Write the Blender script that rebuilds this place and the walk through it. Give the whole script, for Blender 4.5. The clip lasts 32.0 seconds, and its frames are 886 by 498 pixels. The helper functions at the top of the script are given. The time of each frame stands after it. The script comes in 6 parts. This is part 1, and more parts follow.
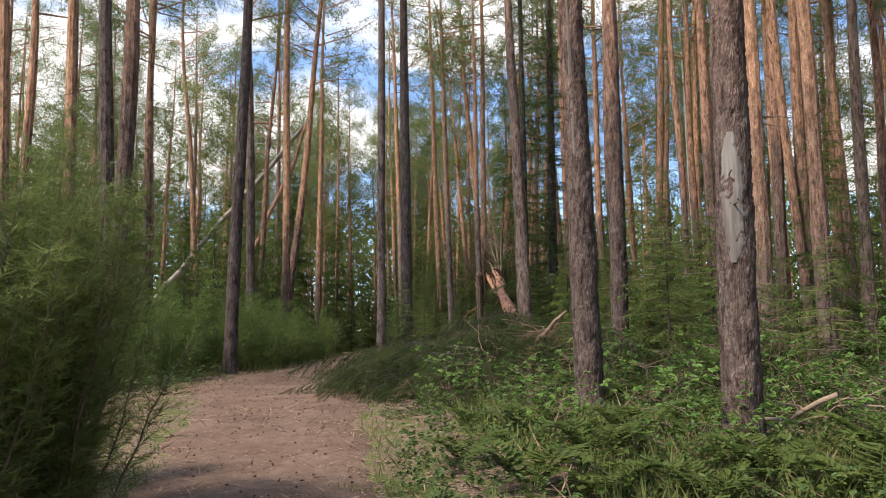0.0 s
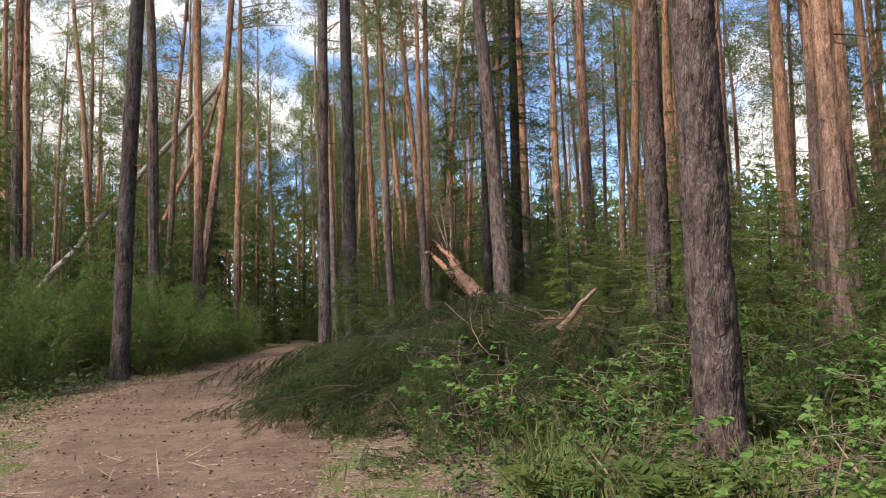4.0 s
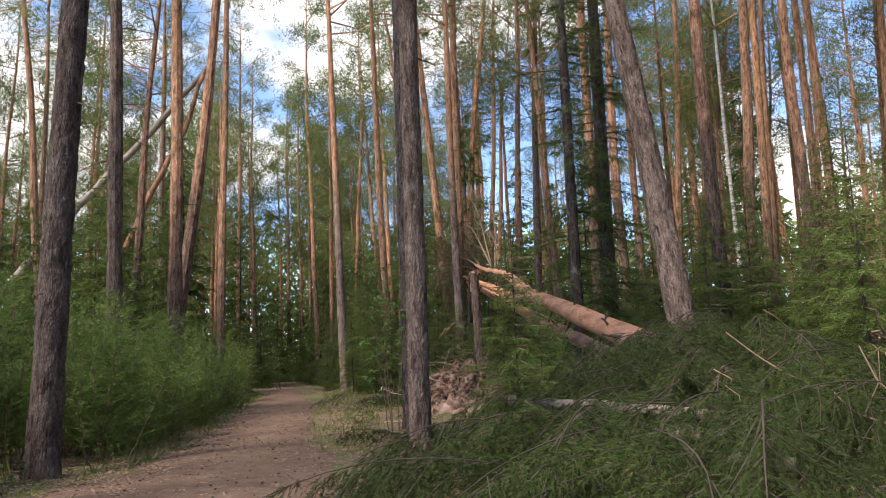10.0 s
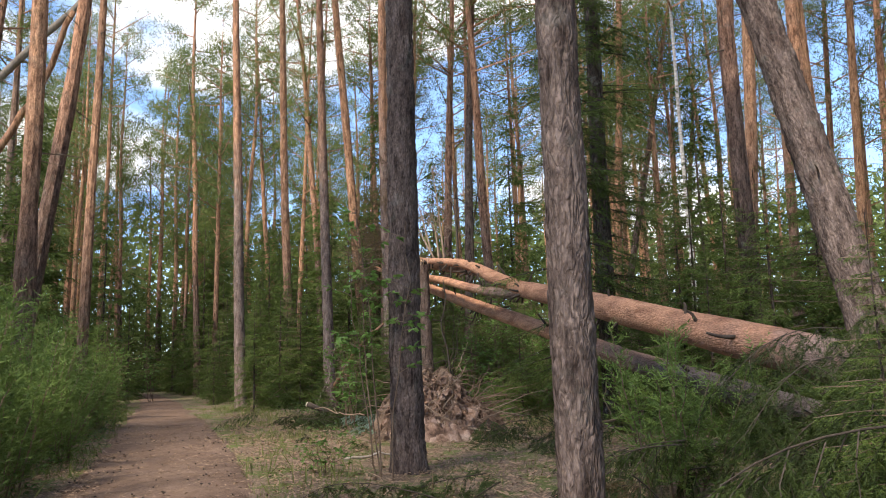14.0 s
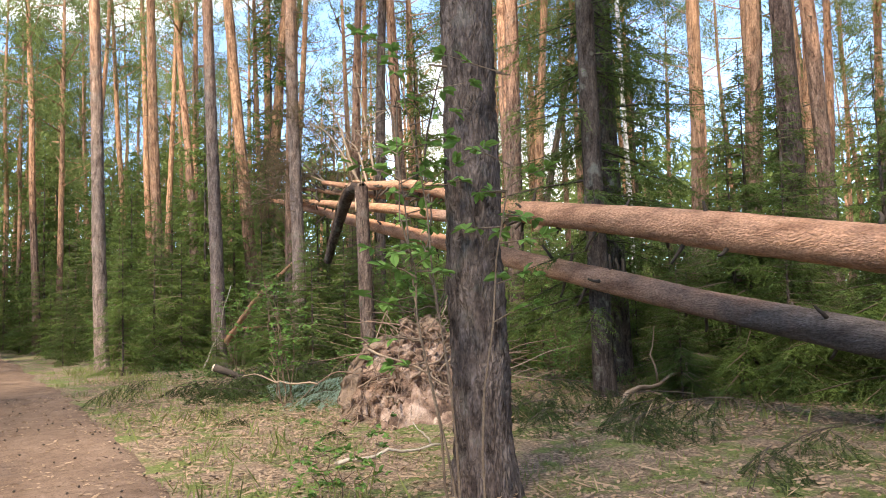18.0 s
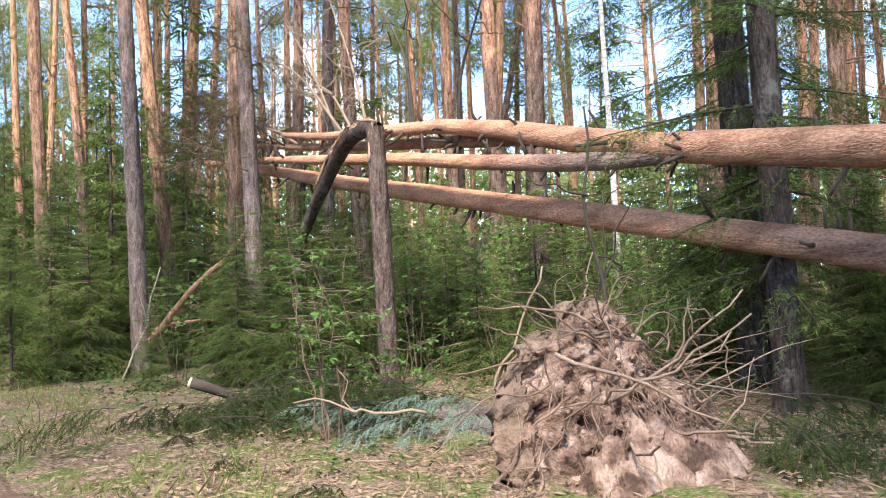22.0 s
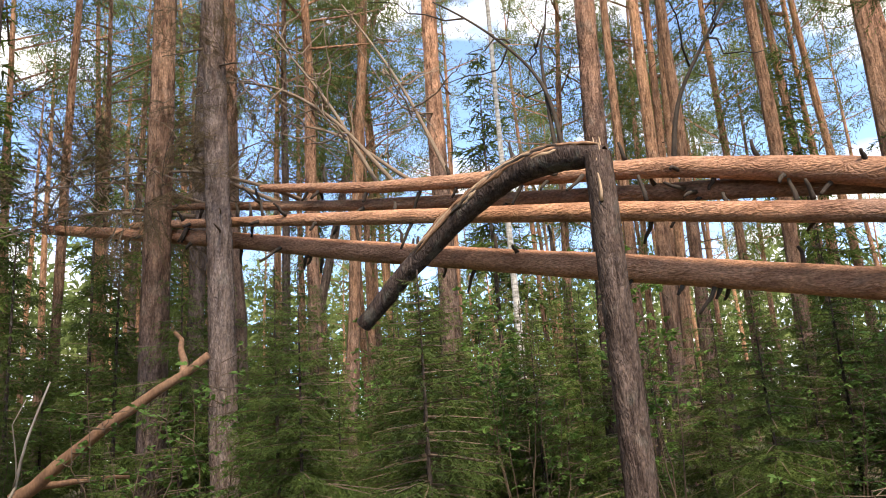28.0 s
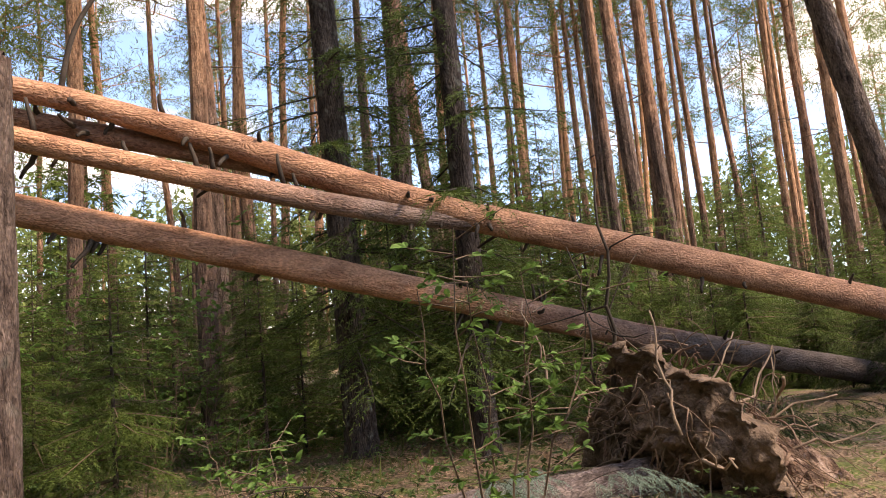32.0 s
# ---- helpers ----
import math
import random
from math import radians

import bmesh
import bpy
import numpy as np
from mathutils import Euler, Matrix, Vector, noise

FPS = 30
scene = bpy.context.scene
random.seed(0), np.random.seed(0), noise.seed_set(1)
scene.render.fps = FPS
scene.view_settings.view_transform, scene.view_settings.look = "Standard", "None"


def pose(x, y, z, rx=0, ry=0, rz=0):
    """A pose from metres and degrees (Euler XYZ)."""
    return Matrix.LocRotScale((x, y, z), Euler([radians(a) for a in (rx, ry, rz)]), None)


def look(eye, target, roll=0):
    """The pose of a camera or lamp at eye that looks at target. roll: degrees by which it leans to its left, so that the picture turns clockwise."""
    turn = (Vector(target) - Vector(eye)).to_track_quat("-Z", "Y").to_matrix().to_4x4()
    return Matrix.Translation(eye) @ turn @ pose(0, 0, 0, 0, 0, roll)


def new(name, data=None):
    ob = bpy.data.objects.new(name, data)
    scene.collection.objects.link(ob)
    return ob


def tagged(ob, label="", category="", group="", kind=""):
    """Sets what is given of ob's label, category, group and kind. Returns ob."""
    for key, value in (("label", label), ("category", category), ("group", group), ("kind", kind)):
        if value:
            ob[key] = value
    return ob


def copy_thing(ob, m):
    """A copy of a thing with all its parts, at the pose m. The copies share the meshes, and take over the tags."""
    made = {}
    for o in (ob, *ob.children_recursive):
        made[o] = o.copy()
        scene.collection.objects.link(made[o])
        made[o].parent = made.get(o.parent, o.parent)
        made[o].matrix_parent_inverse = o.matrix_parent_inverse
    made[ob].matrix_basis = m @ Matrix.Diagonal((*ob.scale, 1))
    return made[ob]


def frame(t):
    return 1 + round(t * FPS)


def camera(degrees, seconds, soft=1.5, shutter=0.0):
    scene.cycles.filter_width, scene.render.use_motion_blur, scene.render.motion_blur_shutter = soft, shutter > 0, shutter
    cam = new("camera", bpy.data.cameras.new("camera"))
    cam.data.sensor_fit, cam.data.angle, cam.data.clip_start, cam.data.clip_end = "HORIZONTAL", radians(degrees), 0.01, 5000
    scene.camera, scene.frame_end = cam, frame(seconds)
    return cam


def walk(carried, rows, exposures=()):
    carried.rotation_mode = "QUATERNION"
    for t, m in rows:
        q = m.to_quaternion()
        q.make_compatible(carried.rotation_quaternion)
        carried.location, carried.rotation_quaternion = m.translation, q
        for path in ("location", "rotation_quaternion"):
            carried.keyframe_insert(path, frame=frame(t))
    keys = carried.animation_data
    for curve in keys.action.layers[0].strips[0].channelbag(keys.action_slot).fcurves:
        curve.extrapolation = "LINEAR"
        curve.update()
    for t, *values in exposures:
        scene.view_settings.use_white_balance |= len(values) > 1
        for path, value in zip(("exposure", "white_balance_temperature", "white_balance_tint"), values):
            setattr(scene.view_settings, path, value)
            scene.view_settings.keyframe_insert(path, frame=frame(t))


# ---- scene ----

# ---------------------------------------------------------------- camera
cam = camera(59.67, 32.0, soft=1.0)
PATH = [
    (0.0, 0.000, 0.000, 1.800, -0.00, 6.99, 0.86),
    (0.5, -0.080, 0.664, 1.818, 0.06, 6.22, 0.56),
    (1.0, -0.199, 1.284, 1.830, -0.86, 6.17, 1.22),
    (1.5, -0.298, 1.856, 1.833, -2.56, 6.52, 1.67),
    (2.0, -0.435, 2.441, 1.838, -3.60, 6.62, 1.43),
    (2.5, -0.524, 3.020, 1.840, -4.90, 7.01, 1.49),
    (3.0, -0.584, 3.578, 1.846, -4.87, 6.66, 1.24),
    (3.5, -0.721, 4.204, 1.868, -5.68, 5.86, 1.90),
    (5.5, -1.130, 6.527, 2.019, -6.02, 7.35, 1.25),
    (6.0, -1.265, 7.167, 2.025, -6.17, 8.33, 1.19),
    (6.5, -1.387, 7.740, 2.015, -7.23, 9.10, 1.49),
    (7.0, -1.547, 8.286, 2.022, -8.18, 8.92, 2.04),
    (7.5, -1.727, 8.887, 2.060, -6.90, 8.66, 2.25),
    (8.0, -1.938, 9.582, 2.122, -5.34, 9.39, 2.25),
    (8.5, -2.121, 10.222, 2.166, -4.76, 9.80, 1.84),
    (9.0, -2.243, 10.782, 2.184, -4.02, 9.79, 1.70),
    (9.5, -2.400, 11.358, 2.184, -5.26, 9.64, 2.09),
    (10.0, -2.530, 11.885, 2.186, -7.84, 8.51, 2.20),
    (10.5, -2.726, 12.439, 2.202, -9.09, 8.25, 1.98),
    (11.0, -2.939, 13.039, 2.233, -9.87, 8.02, 2.31),
    (11.5, -3.061, 13.687, 2.257, -10.40, 8.71, 2.04),
    (12.0, -3.188, 14.372, 2.258, -11.83, 9.28, 2.06),
    (12.5, -3.250, 15.015, 2.239, -12.34, 9.87, 1.78),
    (13.0, -3.312, 15.614, 2.218, -13.32, 10.06, 1.49),
    (13.5, -3.406, 16.154, 2.225, -16.01, 9.71, 1.32),
    (14.0, -3.543, 16.709, 2.242, -17.49, 8.94, 1.48),
    (14.5, -3.700, 17.283, 2.250, -19.79, 7.94, 1.22),
    (16.5, -3.941, 19.426, 2.245, -23.90, 7.82, 1.26),
    (17.0, -3.987, 19.966, 2.237, -24.47, 7.12, 1.70),
    (17.5, -3.937, 20.530, 2.240, -26.77, 5.73, 2.37),
    (18.0, -3.863, 21.145, 2.251, -28.16, 5.17, 1.87),
    (18.5, -3.871, 21.741, 2.254, -28.27, 5.03, 1.78),
    (19.0, -3.889, 22.328, 2.252, -28.89, 4.92, 1.51),
    (19.5, -3.914, 22.875, 2.255, -29.15, 4.69, 1.00),
    (20.0, -3.941, 23.431, 2.266, -30.60, 4.57, 1.17),
    (20.5, -3.922, 24.023, 2.285, -32.61, 5.16, 1.53),
    (21.0, -3.973, 24.579, 2.287, -34.11, 5.16, 2.19),
    (21.5, -4.042, 25.119, 2.281, -34.79, 5.34, 2.06),
    (22.0, -4.086, 25.675, 2.277, -37.44, 4.25, 2.52),
    (22.5, -4.102, 26.292, 2.278, -40.60, 4.13, 2.39),
    (23.0, -4.090, 26.943, 2.287, -42.35, 6.22, 1.94),
    (23.5, -4.058, 27.569, 2.296, -41.78, 7.61, 2.30),
    (24.0, -3.999, 28.159, 2.304, -40.78, 9.56, 3.04),
    (24.5, -4.016, 28.723, 2.295, -40.75, 10.99, 3.34),
    (25.0, -4.164, 29.231, 2.273, -41.92, 12.71, 3.42),
    (25.5, -4.348, 29.780, 2.246, -44.37, 13.86, 3.44),
    (26.0, -4.526, 30.322, 2.229, -47.93, 13.80, 4.12),
    (26.5, -4.675, 30.869, 2.232, -52.26, 14.10, 4.55),
    (28.5, -4.951, 33.375, 2.346, -65.06, 14.83, 4.17),
    (29.0, -4.826, 33.782, 2.400, -67.58, 15.79, 4.94),
    (29.5, -4.781, 34.126, 2.454, -69.36, 16.06, 4.67),
    (30.0, -4.861, 34.299, 2.483, -73.06, 14.07, 4.53),
    (30.5, -4.838, 34.327, 2.495, -83.67, 13.21, 4.60),
    (31.0, -4.843, 34.239, 2.490, -95.80, 11.85, 5.10),
    (31.5, -4.742, 34.196, 2.472, -107.95, 9.50, 5.15),
    (32.0, -4.621, 34.287, 2.449, -117.75, 6.80, 5.00),
]
walk(cam, [(t, pose(x, y, z, 90 + pitch, roll, yaw)) for t, x, y, z, yaw, pitch, roll in PATH],
     [(0.0, 0.4, 7250, 13), (9.0, 0.4, 7200, 14), (11.0, 0.62, 7250, 14), (14.0, 0.65, 7200, 12), (17.0, 0.95, 7100, 10), (18.0, 1.36, 7500, 9), (20.0, 1.35, 7150, 11), (22.5, 1.65, 6750, 11), (24.5, 1.3, 7250, 14), (26.0, 0.92, 7500, 13), (29.0, 0.84, 7700, 13), (31.0, 0.8, 8150, 16), (32.0, 0.98, 8600, 20)])

# ---------------------------------------------------------------- light
SUN_EL, SUN_AZ = 48.0, 232.0        # degrees; azimuth from +y towards +x
world = bpy.data.worlds.new("sky")
scene.world = world
world.use_nodes = True
wn, wl = world.node_tree.nodes, world.node_tree.links
wn.clear()
sky = wn.new("ShaderNodeTexSky")
sky.sky_type = "NISHITA"
sky.sun_disc = False
sky.ozone_density, sky.dust_density = 1.6, 0.4
sky.sun_elevation, sky.sun_rotation = radians(SUN_EL), radians(SUN_AZ)
coord = wn.new("ShaderNodeTexCoord")
mapn = wn.new("ShaderNodeMapping")
mapn.inputs["Scale"].default_value = (1.0, 1.0, 2.2)
mapn.inputs["Location"].default_value = (0.35, 0.1, 0.2)
cloud = wn.new("ShaderNodeTexNoise")
cloud.inputs["Scale"].default_value, cloud.inputs["Detail"].default_value = 2.3, 6.0
ramp = wn.new("ShaderNodeValToRGB")
ramp.color_ramp.elements[0].position, ramp.color_ramp.elements[1].position = 0.50, 0.57
ramp.color_ramp.elements[0].color = (0.03, 0.03, 0.03, 1)
mix = wn.new("ShaderNodeMix")
mix.data_type = "RGBA"
mix.inputs[7].default_value = (7.2, 7.5, 8.0, 1)
back = wn.new("ShaderNodeBackground")
back.inputs["Strength"].default_value = 0.15
out = wn.new("ShaderNodeOutputWorld")
wl.new(coord.outputs["Generated"], mapn.inputs["Vector"])
wl.new(mapn.outputs["Vector"], cloud.inputs["Vector"])
wl.new(cloud.outputs["Fac"], ramp.inputs["Fac"])
wl.new(ramp.outputs["Color"], mix.inputs[0])
clear = wn.new("ShaderNodeMix")
clear.data_type, clear.blend_type = "RGBA", "MULTIPLY"
clear.inputs[0].default_value, clear.inputs[7].default_value = 1.0, (1.10, 1.38, 1.75, 1)
wl.new(sky.outputs["Color"], clear.inputs[6])
wl.new(clear.outputs[2], mix.inputs[6])
wl.new(mix.outputs[2], back.inputs["Color"])
wl.new(back.outputs["Background"], out.inputs["Surface"])

sun_data = bpy.data.lights.new("sun", "SUN")
sun_data.energy, sun_data.angle, sun_data.color = 5.0, radians(12.0), (1.0, 0.93, 0.83)
sun = new("sun", sun_data)
az, el = radians(SUN_AZ), radians(SUN_EL)
sun.matrix_world = look((0, 0, 60), Vector((0, 0, 60)) - Vector((math.sin(az) * math.cos(el), math.cos(az) * math.cos(el), math.sin(el))))

# ---------------------------------------------------------------- materials
def nodes_of(name):
    m = bpy.data.materials.new(name)
    m.use_nodes = True
    nt = m.node_tree
    return m, nt, nt.nodes["Principled BSDF"], nt.nodes["Material Output"]


def noise_node(nt, scale, detail=4.0, stretch=(1, 1, 1), space="Object"):
    tc = nt.nodes.new("ShaderNodeTexCoord")
    mp = nt.nodes.new("ShaderNodeMapping")
    mp.inputs["Scale"].default_value = stretch
    n = nt.nodes.new("ShaderNodeTexNoise")
    n.inputs["Scale"].default_value, n.inputs["Detail"].default_value = scale, detail
    nt.links.new(tc.outputs[space], mp.inputs["Vector"])
    nt.links.new(mp.outputs["Vector"], n.inputs["Vector"])
    return n


def ramp_node(nt, source, stops):
    r = nt.nodes.new("ShaderNodeValToRGB")
    e = r.color_ramp.elements
    while len(e) < len(stops):
        e.new(0.5)
    for k, (p, c) in enumerate(stops):
        e[k].position, e[k].color = p, (*c, 1)
    nt.links.new(source, r.inputs["Fac"])
    return r


def mix_node(nt, fac, a, b, mode="MIX"):
    m = nt.nodes.new("ShaderNodeMix")
    m.data_type, m.blend_type = "RGBA", mode
    for sock, v in ((m.inputs[0], fac), (m.inputs[6], a), (m.inputs[7], b)):
        if isinstance(v, (int, float)):
            sock.default_value = v
        elif isinstance(v, tuple):
            sock.default_value = (*v, 1)
        else:
            nt.links.new(v, sock)
    return m.outputs[2]


def bump(nt, bsdf, height, strength=0.5, distance=0.02):
    b = nt.nodes.new("ShaderNodeBump")
    b.inputs["Strength"].default_value, b.inputs["Distance"].default_value = strength, distance
    nt.links.new(height, b.inputs["Height"])
    nt.links.new(b.outputs["Normal"], bsdf.inputs["Normal"])


def simple(name, stops, scale=6.0, rough=0.9, bump_scale=40.0, bump_strength=0.4, stretch=(1, 1, 1), distance=0.01):
    m, nt, b, _ = nodes_of(name)
    n = noise_node(nt, scale, 6.0, stretch)
    fine = noise_node(nt, bump_scale, 6.0, stretch)
    c = ramp_node(nt, n.outputs["Fac"], stops).outputs["Color"]
    speck = ramp_node(nt, fine.outputs["Fac"], [(0.3, (0.55, 0.55, 0.55)), (0.7, (1.0, 1.0, 1.0))]).outputs["Color"]
    nt.links.new(mix_node(nt, 0.8, c, speck, "MULTIPLY"), b.inputs["Base Color"])
    b.inputs["Roughness"].default_value = rough
    b.inputs["Specular IOR Level"].default_value = 0.25
    bump(nt, b, fine.outputs["Fac"], bump_strength, distance)
    return m


def bark_material(name, low, mid, high, z0, z1, lichen=0.25, axis="Z", cells=16.0, groove_mix=0.8):
    """Pine bark: grey-brown plates at the foot, flaky orange higher up."""
    m, nt, b, _ = nodes_of(name)
    tc = nt.nodes.new("ShaderNodeTexCoord")
    sep = nt.nodes.new("ShaderNodeSeparateXYZ")
    nt.links.new(tc.outputs["Object"], sep.inputs[0])
    big = noise_node(nt, 1.3, 4.0)
    fine = noise_node(nt, 55.0, 8.0, (1, 1, 0.5) if axis == "Z" else (1, 0.5, 1))
    plate = nt.nodes.new("ShaderNodeTexVoronoi")
    mp = nt.nodes.new("ShaderNodeMapping")
    mp.inputs["Scale"].default_value = (1, 1, 0.27) if axis == "Z" else (1, 0.35, 1)
    nt.links.new(tc.outputs["Object"], mp.inputs["Vector"])
    warp = nt.nodes.new("ShaderNodeTexNoise")
    warp.inputs["Scale"].default_value, warp.inputs["Detail"].default_value = 9.0, 4.0
    nt.links.new(mp.outputs["Vector"], warp.inputs["Vector"])
    wadd = nt.nodes.new("ShaderNodeMixRGB")
    wadd.blend_type = "ADD"
    wadd.inputs[0].default_value = 0.32
    nt.links.new(mp.outputs["Vector"], wadd.inputs[1])
    nt.links.new(warp.outputs["Color"], wadd.inputs[2])
    nt.links.new(wadd.outputs[0], plate.inputs["Vector"])
    plate.feature = "DISTANCE_TO_EDGE"
    plate.inputs["Scale"].default_value = cells
    shade = nt.nodes.new("ShaderNodeTexVoronoi")
    shade.inputs["Scale"].default_value = cells
    nt.links.new(wadd.outputs[0], shade.inputs["Vector"])
    wob = nt.nodes.new("ShaderNodeMath")
    wob.operation = "MULTIPLY_ADD"
    nt.links.new(big.outputs["Fac"], wob.inputs[0])
    wob.inputs[1].default_value = 5.0
    nt.links.new(sep.outputs[axis], wob.inputs[2])
    mr = nt.nodes.new("ShaderNodeMapRange")
    mr.inputs["From Min"].default_value, mr.inputs["From Max"].default_value = z0 + 2.5, z1 + 2.5
    nt.links.new(wob.outputs[0], mr.inputs["Value"])
    c = ramp_node(nt, mr.outputs["Result"], [(0.0, low), (0.5, mid), (1.0, high)]).outputs["Color"]
    info = nt.nodes.new("ShaderNodeObjectInfo")
    rnd = ramp_node(nt, info.outputs["Random"], [(0.0, (0.72, 0.72, 0.75)), (1.0, (1.1, 1.05, 1.0))]).outputs["Color"]
    c = mix_node(nt, 1.0, c, rnd, "MULTIPLY")
    var = ramp_node(nt, fine.outputs["Fac"], [(0.32, (0.62, 0.60, 0.59)), (0.5, (0.95, 0.93, 0.92)), (0.7, (1.28, 1.25, 1.22))]).outputs["Color"]
    c = mix_node(nt, 1.0, c, var, "MULTIPLY")
    each = ramp_node(nt, shade.outputs["Color"], [(0.2, (0.80, 0.77, 0.76)), (0.5, (0.98, 0.96, 0.95)), (0.8, (1.18, 1.16, 1.15))]).outputs["Color"]
    c = mix_node(nt, 0.6 * groove_mix, c, each, "MULTIPLY")
    groove = ramp_node(nt, plate.outputs["Distance"], [(0.0, (0.22, 0.19, 0.18)), (0.12, (0.70, 0.67, 0.66)), (0.26, (1.08, 1.07, 1.06))]).outputs["Color"]
    c = mix_node(nt, 0.5 * groove_mix, c, groove, "MULTIPLY")
    crack = noise_node(nt, 19.0, 7.0, (1, 1, 0.2) if axis == "Z" else (1, 0.25, 1))
    crack.inputs["Roughness"].default_value = 0.62
    deep = ramp_node(nt, crack.outputs["Fac"], [(0.36, (0.25, 0.22, 0.21)), (0.46, (0.80, 0.78, 0.77)), (0.62, (1.15, 1.14, 1.13))]).outputs["Color"]
    c = mix_node(nt, groove_mix, c, deep, "MULTIPLY")
    streak = noise_node(nt, 7.0, 5.0, (1, 1, 0.35) if axis == "Z" else (1, 0.3, 1))
    tone = ramp_node(nt, streak.outputs["Fac"], [(0.34, (0.62, 0.58, 0.57)), (0.52, (1.0, 1.0, 1.0)), (0.68, (1.18, 1.17, 1.16))]).outputs["Color"]
    c = mix_node(nt, 1.0, c, tone, "MULTIPLY")
    spot = noise_node(nt, 5.0, 6.0)
    lm = ramp_node(nt, spot.outputs["Fac"], [(0.58, (0, 0, 0)), (0.68, (lichen, lichen, lichen))]).outputs["Color"]
    c = mix_node(nt, lm, c, (0.26, 0.27, 0.23))
    nt.links.new(c, b.inputs["Base Color"])
    b.inputs["Roughness"].default_value = 0.92
    b.inputs["Specular IOR Level"].default_value = 0.2
    add = nt.nodes.new("ShaderNodeMath")
    add.operation = "ADD"
    nt.links.new(crack.outputs["Fac"], add.inputs[0])
    g2 = ramp_node(nt, plate.outputs["Distance"], [(0.0, (0, 0, 0)), (0.3, (1, 1, 1))]).outputs["Color"]
    nt.links.new(g2, add.inputs[1])
    bump(nt, b, add.outputs[0], 0.7, 0.015)
    return m


def leaf_material(name, a, b_, dry=None, glow=0.35, rough=0.6, island=0.16):
    """Needles and leaves: colour by clump, with light coming through."""
    m, nt, b, o = nodes_of(name)
    n = noise_node(nt, 1.7, 3.0)
    geo = nt.nodes.new("ShaderNodeNewGeometry")
    info = nt.nodes.new("ShaderNodeObjectInfo")
    add = nt.nodes.new("ShaderNodeMath")
    add.operation = "MULTIPLY_ADD"
    nt.links.new(geo.outputs["Random Per Island"], add.inputs[0])
    add.inputs[1].default_value = island
    clump = noise_node(nt, 9.0, 2.0)
    half = nt.nodes.new("ShaderNodeMath")
    half.operation = "MULTIPLY_ADD"
    nt.links.new(clump.outputs["Fac"], half.inputs[0])
    half.inputs[1].default_value = 0.9
    half.inputs[2].default_value = -0.36
    both = nt.nodes.new("ShaderNodeMath")
    both.operation = "ADD"
    nt.links.new(n.outputs["Fac"], both.inputs[0])
    nt.links.new(half.outputs[0], both.inputs[1])
    nt.links.new(both.outputs[0], add.inputs[2])
    add2 = nt.nodes.new("ShaderNodeMath")
    add2.operation = "MULTIPLY_ADD"
    nt.links.new(info.outputs["Random"], add2.inputs[0])
    add2.inputs[1].default_value = 0.3
    nt.links.new(add.outputs[0], add2.inputs[2])
    scale = nt.nodes.new("ShaderNodeMath")
    scale.operation = "MULTIPLY"
    nt.links.new(add2.outputs[0], scale.inputs[0])
    scale.inputs[1].default_value = 0.66
    stops = [(0.22, a), (0.72, b_)]
    if dry:
        stops += [(0.80, b_), (0.86, dry)]
    c = ramp_node(nt, scale.outputs[0], stops).outputs["Color"]
    nt.links.new(c, b.inputs["Base Color"])
    b.inputs["Roughness"].default_value = rough
    b.inputs["Specular IOR Level"].default_value = 0.15
    tr = nt.nodes.new("ShaderNodeBsdfTranslucent")
    nt.links.new(c, tr.inputs["Color"])
    mx = nt.nodes.new("ShaderNodeMixShader")
    mx.inputs[0].default_value = glow
    nt.links.new(b.outputs[0], mx.inputs[1])
    nt.links.new(tr.outputs[0], mx.inputs[2])
    nt.links.new(mx.outputs[0], o.inputs["Surface"])
    return m


PINE = bark_material("pine_bark", (0.160, 0.126, 0.112), (0.235, 0.165, 0.136), (0.54, 0.328, 0.225), 3.0, 8.5, 0.14, "Z", 19.0, 0.9)
PINE_ORANGE = bark_material("pine_bark_orange", (0.195, 0.15, 0.132), (0.36, 0.235, 0.17), (0.56, 0.345, 0.225), 2.0, 7.5, 0.1)
PINE_GREY = bark_material("pine_bark_grey", (0.185, 0.152, 0.138), (0.225, 0.176, 0.156), (0.38, 0.25, 0.17), 6.0, 16.0, 0.14, "Z", 19.0, 0.9)
PINE_PALE = bark_material("pine_bark_pale_grey", (0.255, 0.212, 0.198), (0.30, 0.235, 0.205), (0.54, 0.33, 0.225), 4.5, 9.5, 0.14, "Z", 19.0, 0.7)
DARK_BARK = bark_material("dark_pine_bark", (0.13, 0.10, 0.088), (0.16, 0.12, 0.10), (0.2, 0.14, 0.11), 3.0, 12.0, 0.25)
SPRUCE_BARK = bark_material("spruce_bark", (0.10, 0.085, 0.078), (0.12, 0.10, 0.09), (0.16, 0.135, 0.12), 3.0, 12.0, 0.4)
LOG_BARK = bark_material("fallen_pine_bark", (0.24, 0.18, 0.16), (0.47, 0.265, 0.175), (0.56, 0.315, 0.20), 1.5, 5.0, 0.05, "Y", 18.0, 0.12)
LOG_GREY_FOOT = bark_material("fallen_pine_bark_grey_foot", (0.105, 0.092, 0.092), (0.32, 0.20, 0.15), (0.50, 0.28, 0.185), 5.2, 9.2, 0.10, "Y", 18.0, 0.15)
LYING_BARK = bark_material("lying_pine_bark", (0.235, 0.20, 0.195), (0.25, 0.21, 0.20), (0.27, 0.22, 0.20), 0.0, 12.0, 0.2, "Y", 20.0, 0.8)
